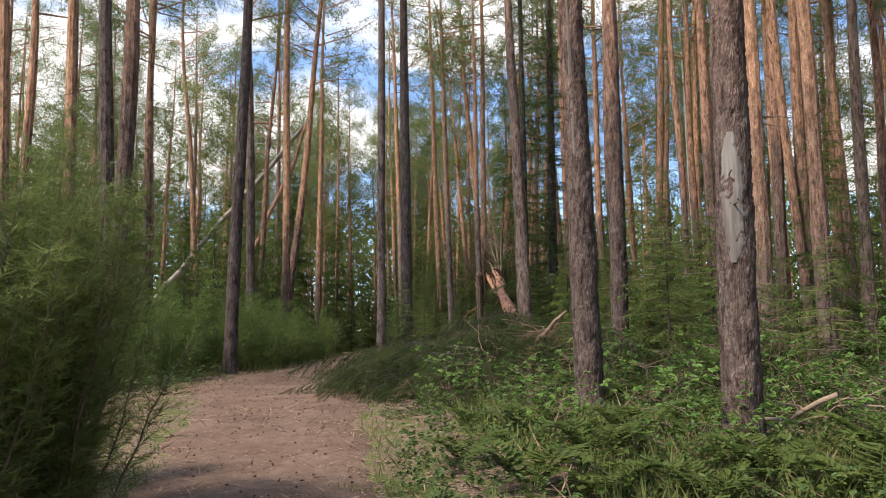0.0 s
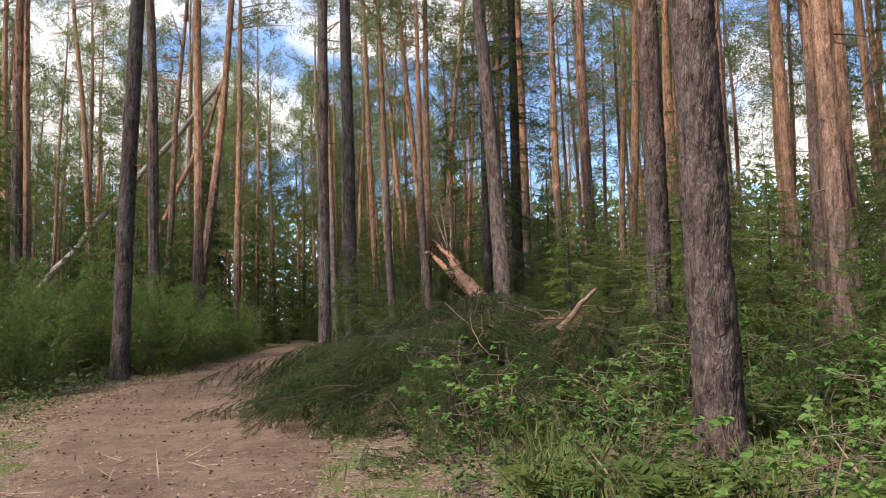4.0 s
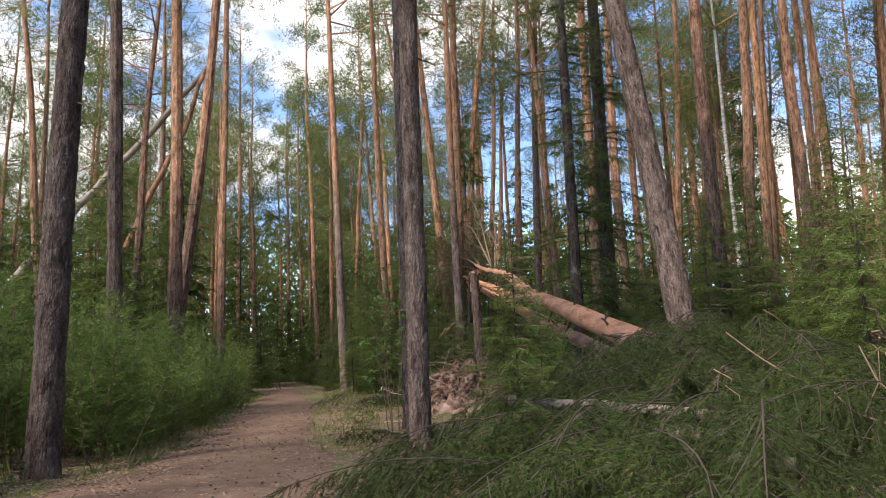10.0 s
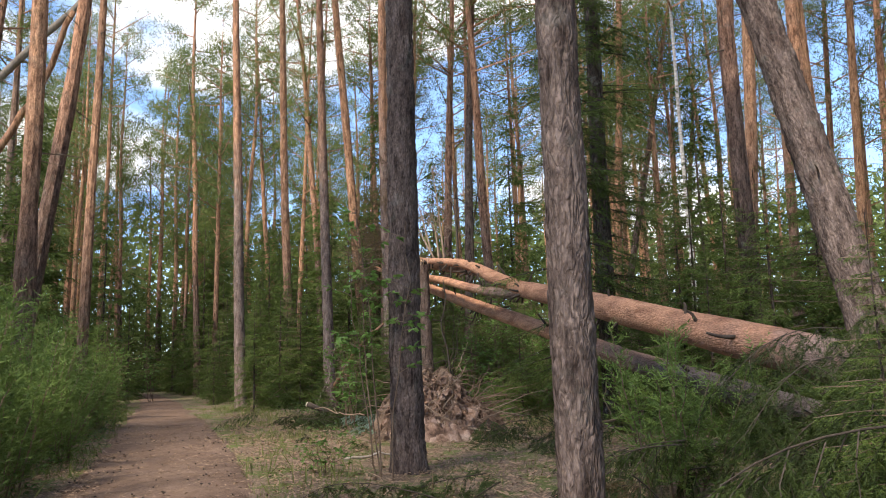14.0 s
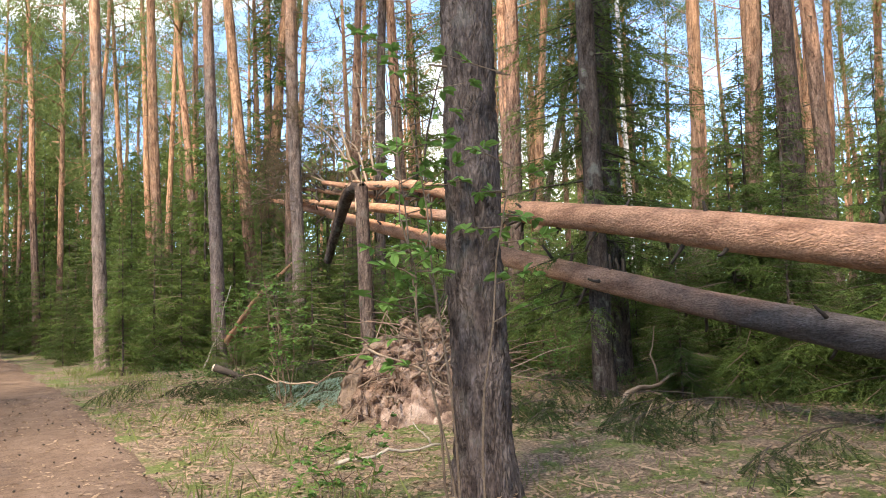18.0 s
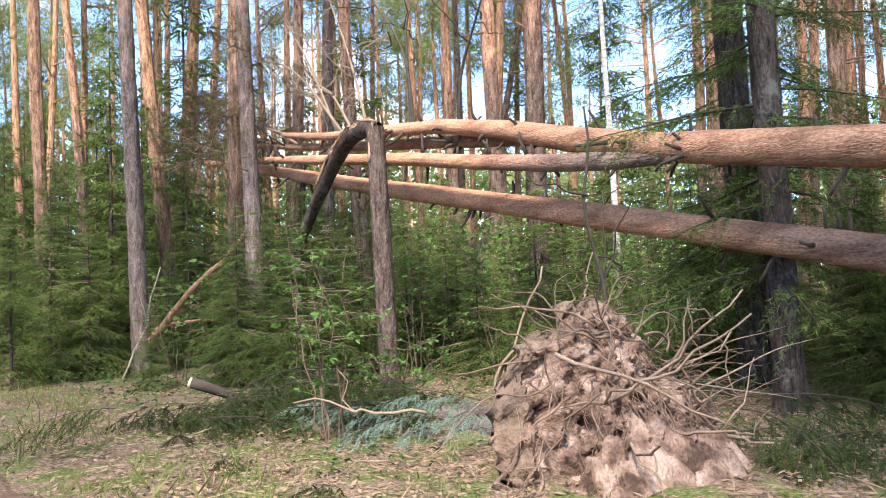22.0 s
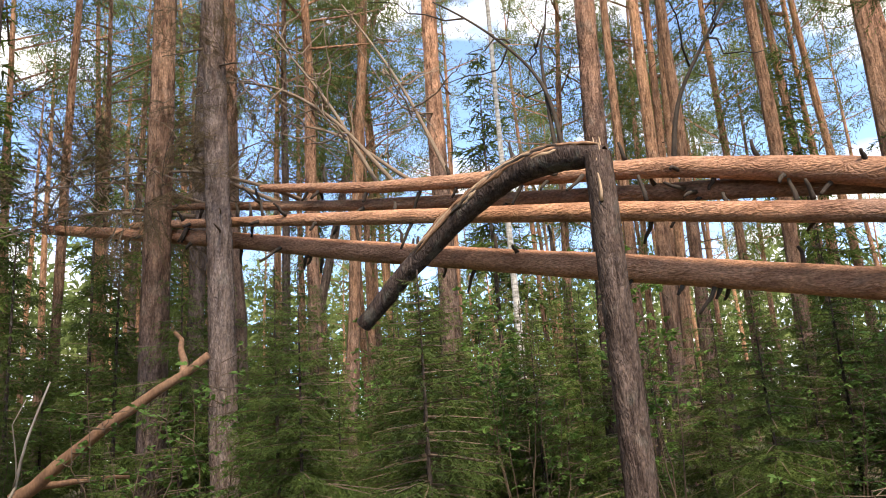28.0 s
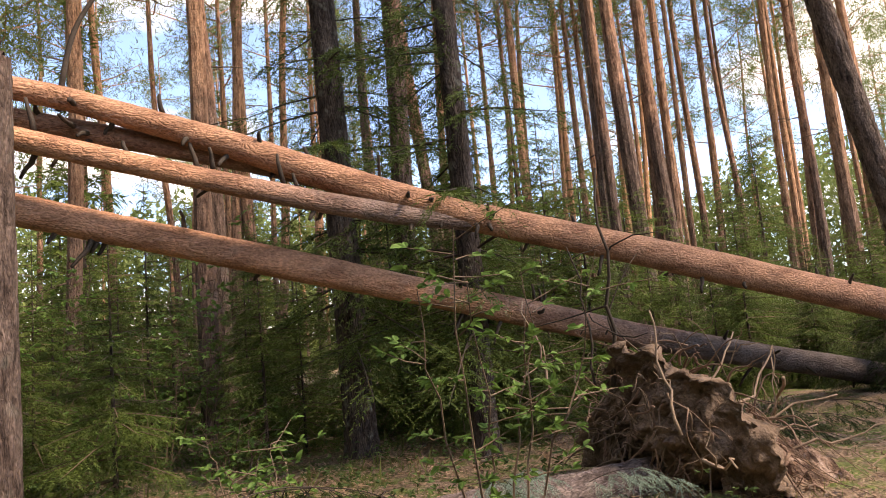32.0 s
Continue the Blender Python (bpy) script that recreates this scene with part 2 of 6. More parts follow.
# the fallen pine's bark a third darker: shade put into the colour
LOG_BARK_SHADED = bark_material("shaded_pine_bark", (0.16, 0.12, 0.10), (0.30, 0.19, 0.14), (0.36, 0.225, 0.155), 0.5, 5.5, 0.08, "Y", 18.0, 0.25)
DEAD_WOOD = simple("dead_wood", [(0.3, (0.30, 0.25, 0.20)), (0.7, (0.44, 0.39, 0.33))], 4.0, 0.85, 30.0, 0.5, (1, 1, 0.2))
SCAR_WOOD = simple("bare_trunk_wood", [(0.32, (0.10, 0.082, 0.073)), (0.5, (0.17, 0.15, 0.135)), (0.68, (0.25, 0.225, 0.205))], 7.0, 0.85, 34.0, 0.9, (1, 1, 0.09))
TWIG = simple("twig", [(0.3, (0.13, 0.09, 0.065)), (0.7, (0.22, 0.16, 0.115))], 5.0, 0.9, 60.0, 0.3)
DRY_TWIG = simple("dry_twig", [(0.3, (0.23, 0.165, 0.12)), (0.7, (0.34, 0.25, 0.185))], 5.0, 0.9, 60.0, 0.3)
DARK_TWIG = simple("dark_twig", [(0.3, (0.045, 0.035, 0.03)), (0.7, (0.09, 0.07, 0.055))], 5.0, 0.9, 60.0, 0.3)
RED_WOOD = simple("torn_red_wood", [(0.3, (0.23, 0.125, 0.075)), (0.7, (0.41, 0.235, 0.145))], 7.0, 0.85, 40.0, 0.6, (1, 1, 0.3))
SPLINTER = simple("split_wood", [(0.3, (0.40, 0.265, 0.17)), (0.7, (0.58, 0.42, 0.29))], 7.0, 0.8, 40.0, 0.6, (1, 1, 0.1))
ROOT = simple("root_bark", [(0.3, (0.13, 0.082, 0.06)), (0.7, (0.31, 0.21, 0.155))], 5.0, 0.9, 60.0, 0.3)
BIRCH = simple("birch_bark", [(0.35, (0.30, 0.29, 0.28)), (0.6, (0.62, 0.61, 0.59))], 6.0, 0.8, 30.0, 0.3, (1, 1, 3))
CUT_WOOD = simple("sawn_wood", [(0.3, (0.62, 0.52, 0.38)), (0.7, (0.72, 0.62, 0.47))], 9.0, 0.8, 60.0, 0.2)
SOIL = simple("root_soil", [(0.34, (0.085, 0.052, 0.038)), (0.48, (0.26, 0.165, 0.122)), (0.58, (0.37, 0.255, 0.20)), (0.70, (0.54, 0.40, 0.325))], 6.5, 0.97, 48.0, 1.0, (1, 1, 1), 0.03)
PINE_NEEDLE = leaf_material("pine_needles", (0.062, 0.092, 0.034), (0.20, 0.25, 0.080), None, 0.35)
SPRUCE_NEEDLE = leaf_material("spruce_needles", (0.030, 0.052, 0.017), (0.125, 0.178, 0.044), None, 0.33)
BUSH_NEEDLE = leaf_material("juniper_needles", (0.052, 0.090, 0.026), (0.150, 0.225, 0.060), None, 0.35)
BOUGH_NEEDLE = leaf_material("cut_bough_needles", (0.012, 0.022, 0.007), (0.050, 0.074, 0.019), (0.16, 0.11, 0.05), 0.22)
DRY_NEEDLE = leaf_material("dry_needles", (0.16, 0.105, 0.07), (0.36, 0.255, 0.18), None, 0.25)
BROADLEAF = leaf_material("broad_leaves", (0.056, 0.117, 0.033), (0.159, 0.281, 0.070), None, 0.4, 0.45)
HERB = leaf_material("herb_leaves", (0.030, 0.066, 0.024), (0.097, 0.151, 0.048), (0.28, 0.26, 0.08), 0.3, 0.55)
FERN_LEAF = leaf_material("fern_leaves", (0.044, 0.077, 0.021), (0.119, 0.161, 0.042), (0.35, 0.28, 0.09), 0.4, 0.5)
GRASS = leaf_material("grass_blades", (0.075, 0.105, 0.034), (0.185, 0.205, 0.07), (0.34, 0.28, 0.15), 0.3, 0.5)
PALE_LEAF = leaf_material("wilted_leaves", (0.13, 0.20, 0.16), (0.25, 0.34, 0.28), None, 0.25, 0.6)


def ground_material():
    m, nt, b, _ = nodes_of("forest_floor")
    big = noise_node(nt, 0.35, 5.0)
    mid = noise_node(nt, 3.0, 6.0)
    fine = noise_node(nt, 38.0, 8.0)
    litter = ramp_node(nt, fine.outputs["Fac"], [(0.3, (0.07, 0.05, 0.038)), (0.5, (0.17, 0.122, 0.09)), (0.72, (0.33, 0.25, 0.19))]).outputs["Color"]
    moss = ramp_node(nt, fine.outputs["Fac"], [(0.3, (0.05, 0.07, 0.024)), (0.7, (0.16, 0.185, 0.065))]).outputs["Color"]
    f1 = ramp_node(nt, mid.outputs["Fac"], [(0.46, (0, 0, 0)), (0.60, (1, 1, 1))]).outputs["Color"]
    c = mix_node(nt, f1, litter, moss)
    tone = ramp_node(nt, big.outputs["Fac"], [(0.3, (0.75, 0.78, 0.8)), (0.7, (1.1, 1.05, 1.0))]).outputs["Color"]
    nt.links.new(mix_node(nt, 1.0, c, tone, "MULTIPLY"), b.inputs["Base Color"])
    b.inputs["Roughness"].default_value = 0.97
    b.inputs["Specular IOR Level"].default_value = 0.15
    bump(nt, b, fine.outputs["Fac"], 0.8, 0.03)
    return m


def path_material():
    m, nt, b, _ = nodes_of("trodden_earth")
    big = noise_node(nt, 0.9, 5.0)
    mid = noise_node(nt, 7.0, 6.0)
    fine = noise_node(nt, 55.0, 8.0)
    c = ramp_node(nt, big.outputs["Fac"], [(0.3, (0.125, 0.085, 0.066)), (0.7, (0.20, 0.142, 0.112))]).outputs["Color"]
    v = ramp_node(nt, mid.outputs["Fac"], [(0.3, (0.72, 0.68, 0.64)), (0.7, (1.1, 1.08, 1.05))]).outputs["Color"]
    c = mix_node(nt, 1.0, c, v, "MULTIPLY")
    s = ramp_node(nt, fine.outputs["Fac"], [(0.34, (0.45, 0.40, 0.36)), (0.5, (1, 1, 1)), (0.7, (1.2, 1.15, 1.1))]).outputs["Color"]
    nt.links.new(mix_node(nt, 0.85, c, s, "MULTIPLY"), b.inputs["Base Color"])
    b.inputs["Roughness"].default_value = 0.97
    b.inputs["Specular IOR Level"].default_value = 0.15
    bump(nt, b, fine.outputs["Fac"], 0.6, 0.02)
    return m


OLD_LOG = simple("old_log_bark", [(0.3, (0.12, 0.10, 0.085)), (0.7, (0.25, 0.215, 0.18))], 5.0, 0.9, 30.0, 0.6, (1, 1, 1))
WITHERED = leaf_material("withered_needles", (0.07, 0.052, 0.03), (0.19, 0.135, 0.075), None, 0.2)
LITTER = leaf_material("dead_leaves", (0.075, 0.048, 0.033), (0.31, 0.215, 0.15), None, 0.2, 0.7, 0.7)
DARK_SOIL = simple("dark_soil", [(0.25, (0.09, 0.062, 0.045)), (0.7, (0.27, 0.19, 0.14))], 4.0, 0.97, 30.0, 0.9, (1, 1, 1), 0.03)
FLOOR, EARTH = ground_material(), path_material()

# ---------------------------------------------------------------- mesh tools
RNG = np.random.default_rng(7)


def mesh_of(name, verts, faces, material, smooth=False):
    """A mesh from vertex rows and one or several arrays of faces of equal size."""
    if isinstance(faces, np.ndarray):
        faces = [faces]
    faces = [f for f in faces if len(f)]
    me = bpy.data.meshes.new(name)
    V = np.asarray(verts, dtype=np.float32)
    loops = np.concatenate([f.ravel() for f in faces]).astype(np.int32)
    sizes = np.concatenate([np.full(len(f), f.shape[1]) for f in faces]).astype(np.int32)
    starts = np.concatenate([[0], np.cumsum(sizes)[:-1]]).astype(np.int32)
    me.vertices.add(len(V))
    me.vertices.foreach_set("co", V.ravel())
    me.loops.add(len(loops))
    me.loops.foreach_set("vertex_index", loops)
    me.polygons.add(len(sizes))
    me.polygons.foreach_set("loop_start", starts)
    me.polygons.foreach_set("loop_total", sizes)
    me.polygons.foreach_set("use_smooth", np.full(len(sizes), smooth))
    me.materials.append(material)
    me.update(calc_edges=True)
    return me


def part(name, data, parent, label=""):
    ob = new(name, data)
    ob.parent = parent
    return tagged(ob, label)


def thing(name, m, label, category, group="", data=None, kind=""):
    ob = new(name, data)
    ob.matrix_basis = m
    return tagged(ob, label, category, group, kind)


def ground_z(x, y):
    s = np.clip(np.asarray(y, dtype=float) / 22.0, 0, 1)
    s = s * s * (3 - 2 * s)
    far = np.clip(np.asarray(y, dtype=float) - 22.0, 0, 60)
    return 0.5 + 0.56 * s + 0.006 * far + 0.035 * np.sin(x * 1.3 + 0.7 * y) * np.cos(0.9 * y - 0.4 * x)


def on_ground(x, y, dz=0.0, turn=0.0, tilt_x=0.0, tilt_y=0.0, size=1.0):
    return Matrix.LocRotScale((x, y, float(ground_z(x, y)) + dz), Euler((radians(tilt_x), radians(tilt_y), radians(turn))), (size, size, size))


def frames_along(P):
    T = np.gradient(P, axis=0)
    T /= np.linalg.norm(T, axis=1)[:, None] + 1e-9
    ref = np.array([1.0, 0, 0]) if abs(T[0][0]) < 0.8 else np.array([0, 1.0, 0])
    U = np.cross(T, ref)
    U /= np.linalg.norm(U, axis=1)[:, None] + 1e-9
    return T, U, np.cross(T, U)


def tube(P, R, n=8, ends=True):
    """A round limb along P with radii R."""
    P, R = np.asarray(P, dtype=float), np.asarray(R, dtype=float)
    T, U, W = frames_along(P)
    a = np.linspace(0, 2 * math.pi, n, endpoint=False)
    V = P[:, None] + R[:, None, None] * (np.cos(a)[None, :, None] * U[:, None] + np.sin(a)[None, :, None] * W[:, None])
    k = len(P)
    i, j = np.meshgrid(np.arange(k - 1), np.arange(n), indexing="ij")
    q = np.stack([i * n + j, i * n + (j + 1) % n, (i + 1) * n + (j + 1) % n, (i + 1) * n + j], -1).reshape(-1, 4)
    V = V.reshape(-1, 3)
    if ends:
        V = np.concatenate([V, P[:1], P[-1:]])
        c0, c1 = k * n, k * n + 1
        j = np.arange(n)
        q = np.concatenate([q, np.stack([np.full(n, c0), (j + 1) % n, j, j], -1)[:, [0, 1, 2, 2]], np.stack([np.full(n, c1), (k - 1) * n + j, (k - 1) * n + (j + 1) % n, (k - 1) * n + (j + 1) % n], -1)])
        tri = q[-2 * n:, :3]
        return V, q[:-2 * n], tri
    return V, q, np.zeros((0, 3), dtype=int)


def tubes_mesh(name, limbs, material, n=6, smooth=True):
    """Several limbs (points, radii) of one part as a mesh."""
    V, Q, Tr, k = [], [], [], 0
    for P, R in limbs:
        v, q, t = tube(P, R, n)
        V.append(v), Q.append(q + k), Tr.append(t + k)
        k += len(v)
    return mesh_of(name, np.concatenate(V), [np.concatenate(Q), np.concatenate(Tr)], material, smooth)


def crooked(a, b, steps, wobble, sag=0.0, rng=RNG):
    """Points from a to b, wandering and sagging."""
    s = np.linspace(0, 1, steps)[:, None]
    P = np.asarray(a, dtype=float) * (1 - s) + np.asarray(b, dtype=float) * s
    w = np.cumsum(rng.normal(0, wobble, (steps, 3)), axis=0)
    w -= s * w[-1]
    P += w
    P[:, 2] -= sag * (s[:, 0] ** 2)
    return P


def flowing(P, times=3):
    """The same path with twice the points and its corners rounded off."""
    u = np.linspace(0, len(P) - 1, 2 * len(P) - 1)
    Q = np.stack([np.interp(u, np.arange(len(P)), P[:, c]) for c in range(3)], -1)
    for _ in range(times):
        Q[1:-1] = (Q[:-2] + 2 * Q[1:-1] + Q[2:]) / 4
    return Q


def bark_tube(P, R, n, amp, cell, flat=0.36):
    """A limb whose surface is broken into raised plates of bark."""
    P, R = np.asarray(P, dtype=float), np.asarray(R, dtype=float)
    T, U, W = frames_along(P)
    L = np.concatenate([[0], np.cumsum(np.linalg.norm(np.diff(P, axis=0), axis=1))])
    a = np.linspace(0, 2 * math.pi, n, endpoint=False)
    off = float(P[0][0] * 3.1 + P[0][1] * 1.7)
    D = np.zeros((len(P), n))
    for i in range(len(P)):
        r = R[i]
        for j in range(n):
            p = Vector((math.cos(a[j]) * r / cell + off, math.sin(a[j]) * r / cell, L[i] * flat / cell))
            w = noise.noise_vector(p * 1.1)
            d = noise.voronoi(p + w * 0.75)[0]
            e = min(1.0, (d[1] - d[0]) * 4.0)
            D[i, j] = amp * (e - 0.7) * (0.55 + 0.9 * abs(noise.noise(p * 0.6))) + 0.6 * amp * noise.noise(p * 2.9) + 0.8 * amp * noise.noise(p * 0.35)
    rr = R[:, None] + D
    V = P[:, None] + rr[:, :, None] * (np.cos(a)[None, :, None] * U[:, None] + np.sin(a)[None, :, None] * W[:, None])
    k = len(P)
    i, j = np.meshgrid(np.arange(k - 1), np.arange(n), indexing="ij")
    q = np.stack([i * n + j, i * n + (j + 1) % n, (i + 1) * n + (j + 1) % n, (i + 1) * n + j], -1).reshape(-1, 4)
    return V.reshape(-1, 3), q


def unit(v):
    return v / (np.linalg.norm(v, axis=-1, keepdims=True) + 1e-9)


def blades(base, along, side, length, width):
    """Narrow pointed leaves: one four-sided blade each, bent a little."""
    base, along, side = (np.asarray(v, dtype=float) for v in (base, along, side))
    length, width = np.broadcast_to(length, len(base))[:, None], np.broadcast_to(width, len(base))[:, None]
    mid = base + along * length * 0.45
    V = np.stack([base, mid + side * width * 0.5, base + along * length, mid - side * width * 0.5], 1).reshape(-1, 3)
    F = np.arange(len(base) * 4).reshape(-1, 4)
    return V, F


def needles(base, along, side, length, width):
    """Pointed slivers of needles, one three-sided face each."""
    length, width = np.broadcast_to(length, len(base))[:, None], np.broadcast_to(width, len(base))[:, None]
    V = np.stack([base + side * width * 0.5, base + along * length, base - side * width * 0.5], 1).reshape(-1, 3)
    return V, np.arange(len(base) * 3).reshape(-1, 3)


def needled(C, D, TL, needle, gap, rng, droop=0.6, width=0.2, spread=0.75):
    """Needles along drooping twigs that start at C, run along D and are TL long."""
    C, D, TL = np.asarray(C, dtype=float), unit(np.asarray(D, dtype=float)), np.asarray(TL, dtype=float)
    m = np.maximum(3, (TL / gap).astype(int))
    who = np.repeat(np.arange(len(C)), m)
    n = len(who)
    k = np.arange(n) - np.repeat(np.cumsum(m) - m, m)
    s = (k + rng.uniform(0, 1, n)) / m[who]
    d, t = D[who], s * TL[who]
    pos = C[who] + d * t[:, None]
    pos[:, 2] -= 0.5 * droop * s * t
    tan = unit(d + np.array([0, 0, -1.0]) * (droop * s)[:, None])
    side = unit(np.cross(tan, np.array([0, 0, 1.0]) + rng.normal(0, 0.25, (n, 3))))
    nrm = np.cross(side, tan)
    sg = np.where(k % 2, 1, -1) * rng.uniform(0.3, 1.15, n) * spread
    nd = unit(tan * 0.8 + side * sg[:, None] + nrm * rng.normal(0.1, 0.38, (n, 1)))
    L = needle * rng.uniform(0.6, 1.3, n) * (1.1 - 0.4 * s)
    return needles(pos, nd, unit(np.cross(nd, nrm + rng.normal(0, 0.7, (n, 3)))), L, L * width)


def two_part_mesh(name, groups):
    """One mesh from several (verts, list of face arrays, material)."""
    V, F, mats, idx, k = [], [], [], [], 0
    for v, fs, m in groups:
        for f in fs:
            if len(f):
                F.append(f + k)
                idx += [len(mats)] * len(f)
        V.append(v)
        mats.append(m)
        k += len(v)
    me = mesh_of(name, np.concatenate(V), F, mats[0])
    for m in mats[1:]:
        me.materials.append(m)
    me.polygons.foreach_set("material_index", np.array(idx, dtype=np.int32))
    return me


def limb_faces(limbs, n=4):
    V, Q, T, k = [], [], [], 0
    for P, R in limbs:
        v, q, t = tube(P, R, n)
        V.append(v), Q.append(q + k), T.append(t + k)
        k += len(v)
    return np.concatenate(V), [np.concatenate(Q), np.concatenate(T)]



# ---------------------------------------------------------------- ground and path
def spaced(near, far, step):
    """Coordinates: even steps in the near span, growing steps out to the far ends."""
    a, b = near
    c = list(np.arange(a, b + 1e-6, step))
    s, x = step, b
    while x < far[1]:
        s *= 1.35
        x += s
        c.append(x)
    s, x, lo = step, a, []
    while x > far[0]:
        s *= 1.35
        x -= s
        lo.append(x)
    return np.array(lo[::-1] + c)


def path_centre(y):
    return np.interp(y, [-12, 0, 6.5, 15, 20, 24, 34, 50, 62, 75], [0.9, -0.2, -1.5, -3.3, -3.9, -3.85, -4.1, -4.9, -6.0, -9.0])


def path_half(y):
    return np.interp(y, [-12, 0, 6.5, 13, 17, 21, 24, 34, 50, 75], [1.0, 1.0, 1.05, 1.45, 1.8, 1.5, 0.95, 1.0, 0.75, 0.6])


gx, gy = spaced((-14, 14), (-900, 900), 0.3), spaced((-4, 48), (-900, 900), 0.3)
X, Y = np.meshgrid(gx, gy, indexing="ij")
Z = ground_z(X, Y)
rough = np.array([noise.noise(Vector((x * 2.3, y * 2.3, 0))) for x, y in zip(X.ravel(), Y.ravel())]).reshape(X.shape)
offpath = np.clip((np.abs(X - path_centre(Y)) - path_half(Y) * 0.8) / 0.8, 0, 1)
Z = Z + rough * (0.02 + 0.06 * offpath)
nx, ny = X.shape
i, j = np.meshgrid(np.arange(nx - 1), np.arange(ny - 1), indexing="ij")
q = np.stack([i * ny + j, (i + 1) * ny + j, (i + 1) * ny + j + 1, i * ny + j + 1], -1).reshape(-1, 4)
ground = thing("ground", Matrix(), "brown forest floor of needle litter and moss", "ground", "", mesh_of("ground", np.stack([X, Y, Z], -1).reshape(-1, 3), q, FLOOR, True), "structure")

py = np.arange(-10, 74, 0.16)
pu = np.linspace(-1, 1, 17)
PY, PU = np.meshgrid(py, pu, indexing="ij")
edge = np.array([noise.noise(Vector((y * 0.6, 3.3 * s, 5.0))) * 0.26 + noise.noise(Vector((y * 3.0, 9.3 * s, 1.0))) * 0.07 for y in py for s in (-1, 1)]).reshape(-1, 2)
half = path_half(PY) * (1 + np.where(PU < 0, edge[:, :1], edge[:, 1:]))
PX = path_centre(PY) + PU * half
crown_h = 0.024 + 0.02 * np.array([noise.noise(Vector((x * 3, y * 3, 2))) for x, y in zip(PX.ravel(), PY.ravel())]).reshape(PX.shape)
rough_p = np.array([noise.noise(Vector((x * 2.3, y * 2.3, 0))) for x, y in zip(PX.ravel(), PY.ravel())]).reshape(PX.shape)
PZ = ground_z(PX, PY) + 0.02 * rough_p + np.maximum(crown_h, 0.008) * (1 - PU ** 6) + 0.006 - 0.05 * (np.abs(PU) > 0.99)
i, j = np.meshgrid(np.arange(len(py) - 1), np.arange(len(pu) - 1), indexing="ij")
k = len(pu)
q = np.stack([i * k + j, i * k + j + 1, (i + 1) * k + j + 1, (i + 1) * k + j], -1).reshape(-1, 4)
thing("path", Matrix(), "trodden brown earth path through the pine wood", "path", "", mesh_of("path", np.stack([PX, PY, PZ], -1).reshape(-1, 3), q, EARTH, True), "structure")


# ---------------------------------------------------------------- trees
def trunk_points(height, bend, rng, steps):
    z = np.concatenate([np.linspace(-0.15, 0.6, 5)[:-1], np.linspace(0.6, height, steps)])
    ph = rng.uniform(0, 6.28, 4)
    x = bend * (np.sin(z * 0.22 + ph[0]) - math.sin(ph[0])) + 0.35 * bend * (np.sin(z * 0.6 + ph[1]) - math.sin(ph[1]))
    y = bend * (np.sin(z * 0.19 + ph[2]) - math.sin(ph[2])) + 0.35 * bend * (np.sin(z * 0.55 + ph[3]) - math.sin(ph[3]))
    return np.stack([x, y, z], -1)


def trunk_radius(z, dia, height):
    r = dia / 2 * np.clip(1 - z / height, 0.02, 1) ** 0.62
    return r * (1 + 0.45 * np.exp(-np.clip(z + 0.15, 0, None) / 0.22))


def tuft_cloud(centres, size, per, rng, width=0.155):
    """Brushes of needles that radiate from the end of a twig, leaning upwards."""
    n = len(centres)
    d = unit(rng.normal(0, 1, (n, per, 3)) + np.array([0, 0, 0.45]))
    s = unit(np.cross(d, rng.normal(0, 1, (n, per, 3))))
    L = size * rng.uniform(0.6, 1.1, (n, per))
    base = centres[:, None] + d * (L * 0.1)[:, :, None] + rng.normal(0, min(0.2, size * 0.6), (n, per, 3))
    return needles(base.reshape(-1, 3), d.reshape(-1, 3), s.reshape(-1, 3), L.ravel(), L.ravel() * width)


def pine_crown(P, dia, height, start, seed, tufts=200, per=17, size=0.5):
    """Limbs in the upper trunk and the needle brushes on them."""
    rng = np.random.default_rng(seed)
    limbs, ends = [], []
    count = 22
    for k in range(count):
        s = (k + rng.uniform(0, 1)) / count
        z = start + (height - start) * s
        c = np.array([np.interp(z, P[:, 2], P[:, 0]), np.interp(z, P[:, 2], P[:, 1]), z])
        a = rng.uniform(0, 6.28)
        ln = (0.9 + 2.1 * math.sin(math.pi * min(1, 0.25 + 0.75 * s))) * rng.uniform(0.6, 1.15)
        e = c + np.array([math.cos(a) * ln, math.sin(a) * ln, ln * rng.uniform(0.05, 0.6)])
        Q = crooked(c, e, 5, 0.09, -0.1, rng)
        limbs.append((Q, np.linspace(0.045, 0.012, 5)))
        m = max(3, int(tufts / count))
        t = rng.uniform(0.35, 1.08, m)[:, None]
        ends.append(c * (1 - t) + e * t + rng.normal(0, 0.33, (m, 3)) * (0.4 + t))
    V, F = tuft_cloud(np.concatenate(ends), size, per, rng)
    return limbs, V, F


def stubs(P, R, z0, z1, count, rng, reach=0.5):
    """Dead side branches: thin, broken, slightly drooping."""
    out = []
    for _ in range(count):
        z = rng.uniform(z0, z1)
        c = np.array([np.interp(z, P[:, 2], P[:, 0]), np.interp(z, P[:, 2], P[:, 1]), z])
        a, ln = rng.uniform(0, 6.28), reach * rng.uniform(0.25, 1.0) ** 1.3
        e = c + np.array([math.cos(a) * ln, math.sin(a) * ln, ln * rng.uniform(-0.35, 0.35)])
        out.append((crooked(c, e, 4, 0.03 * ln, 0.1 * ln, rng), np.linspace(0.018, 0.006, 4) * (0.7 + ln * 0.5)))
    return out


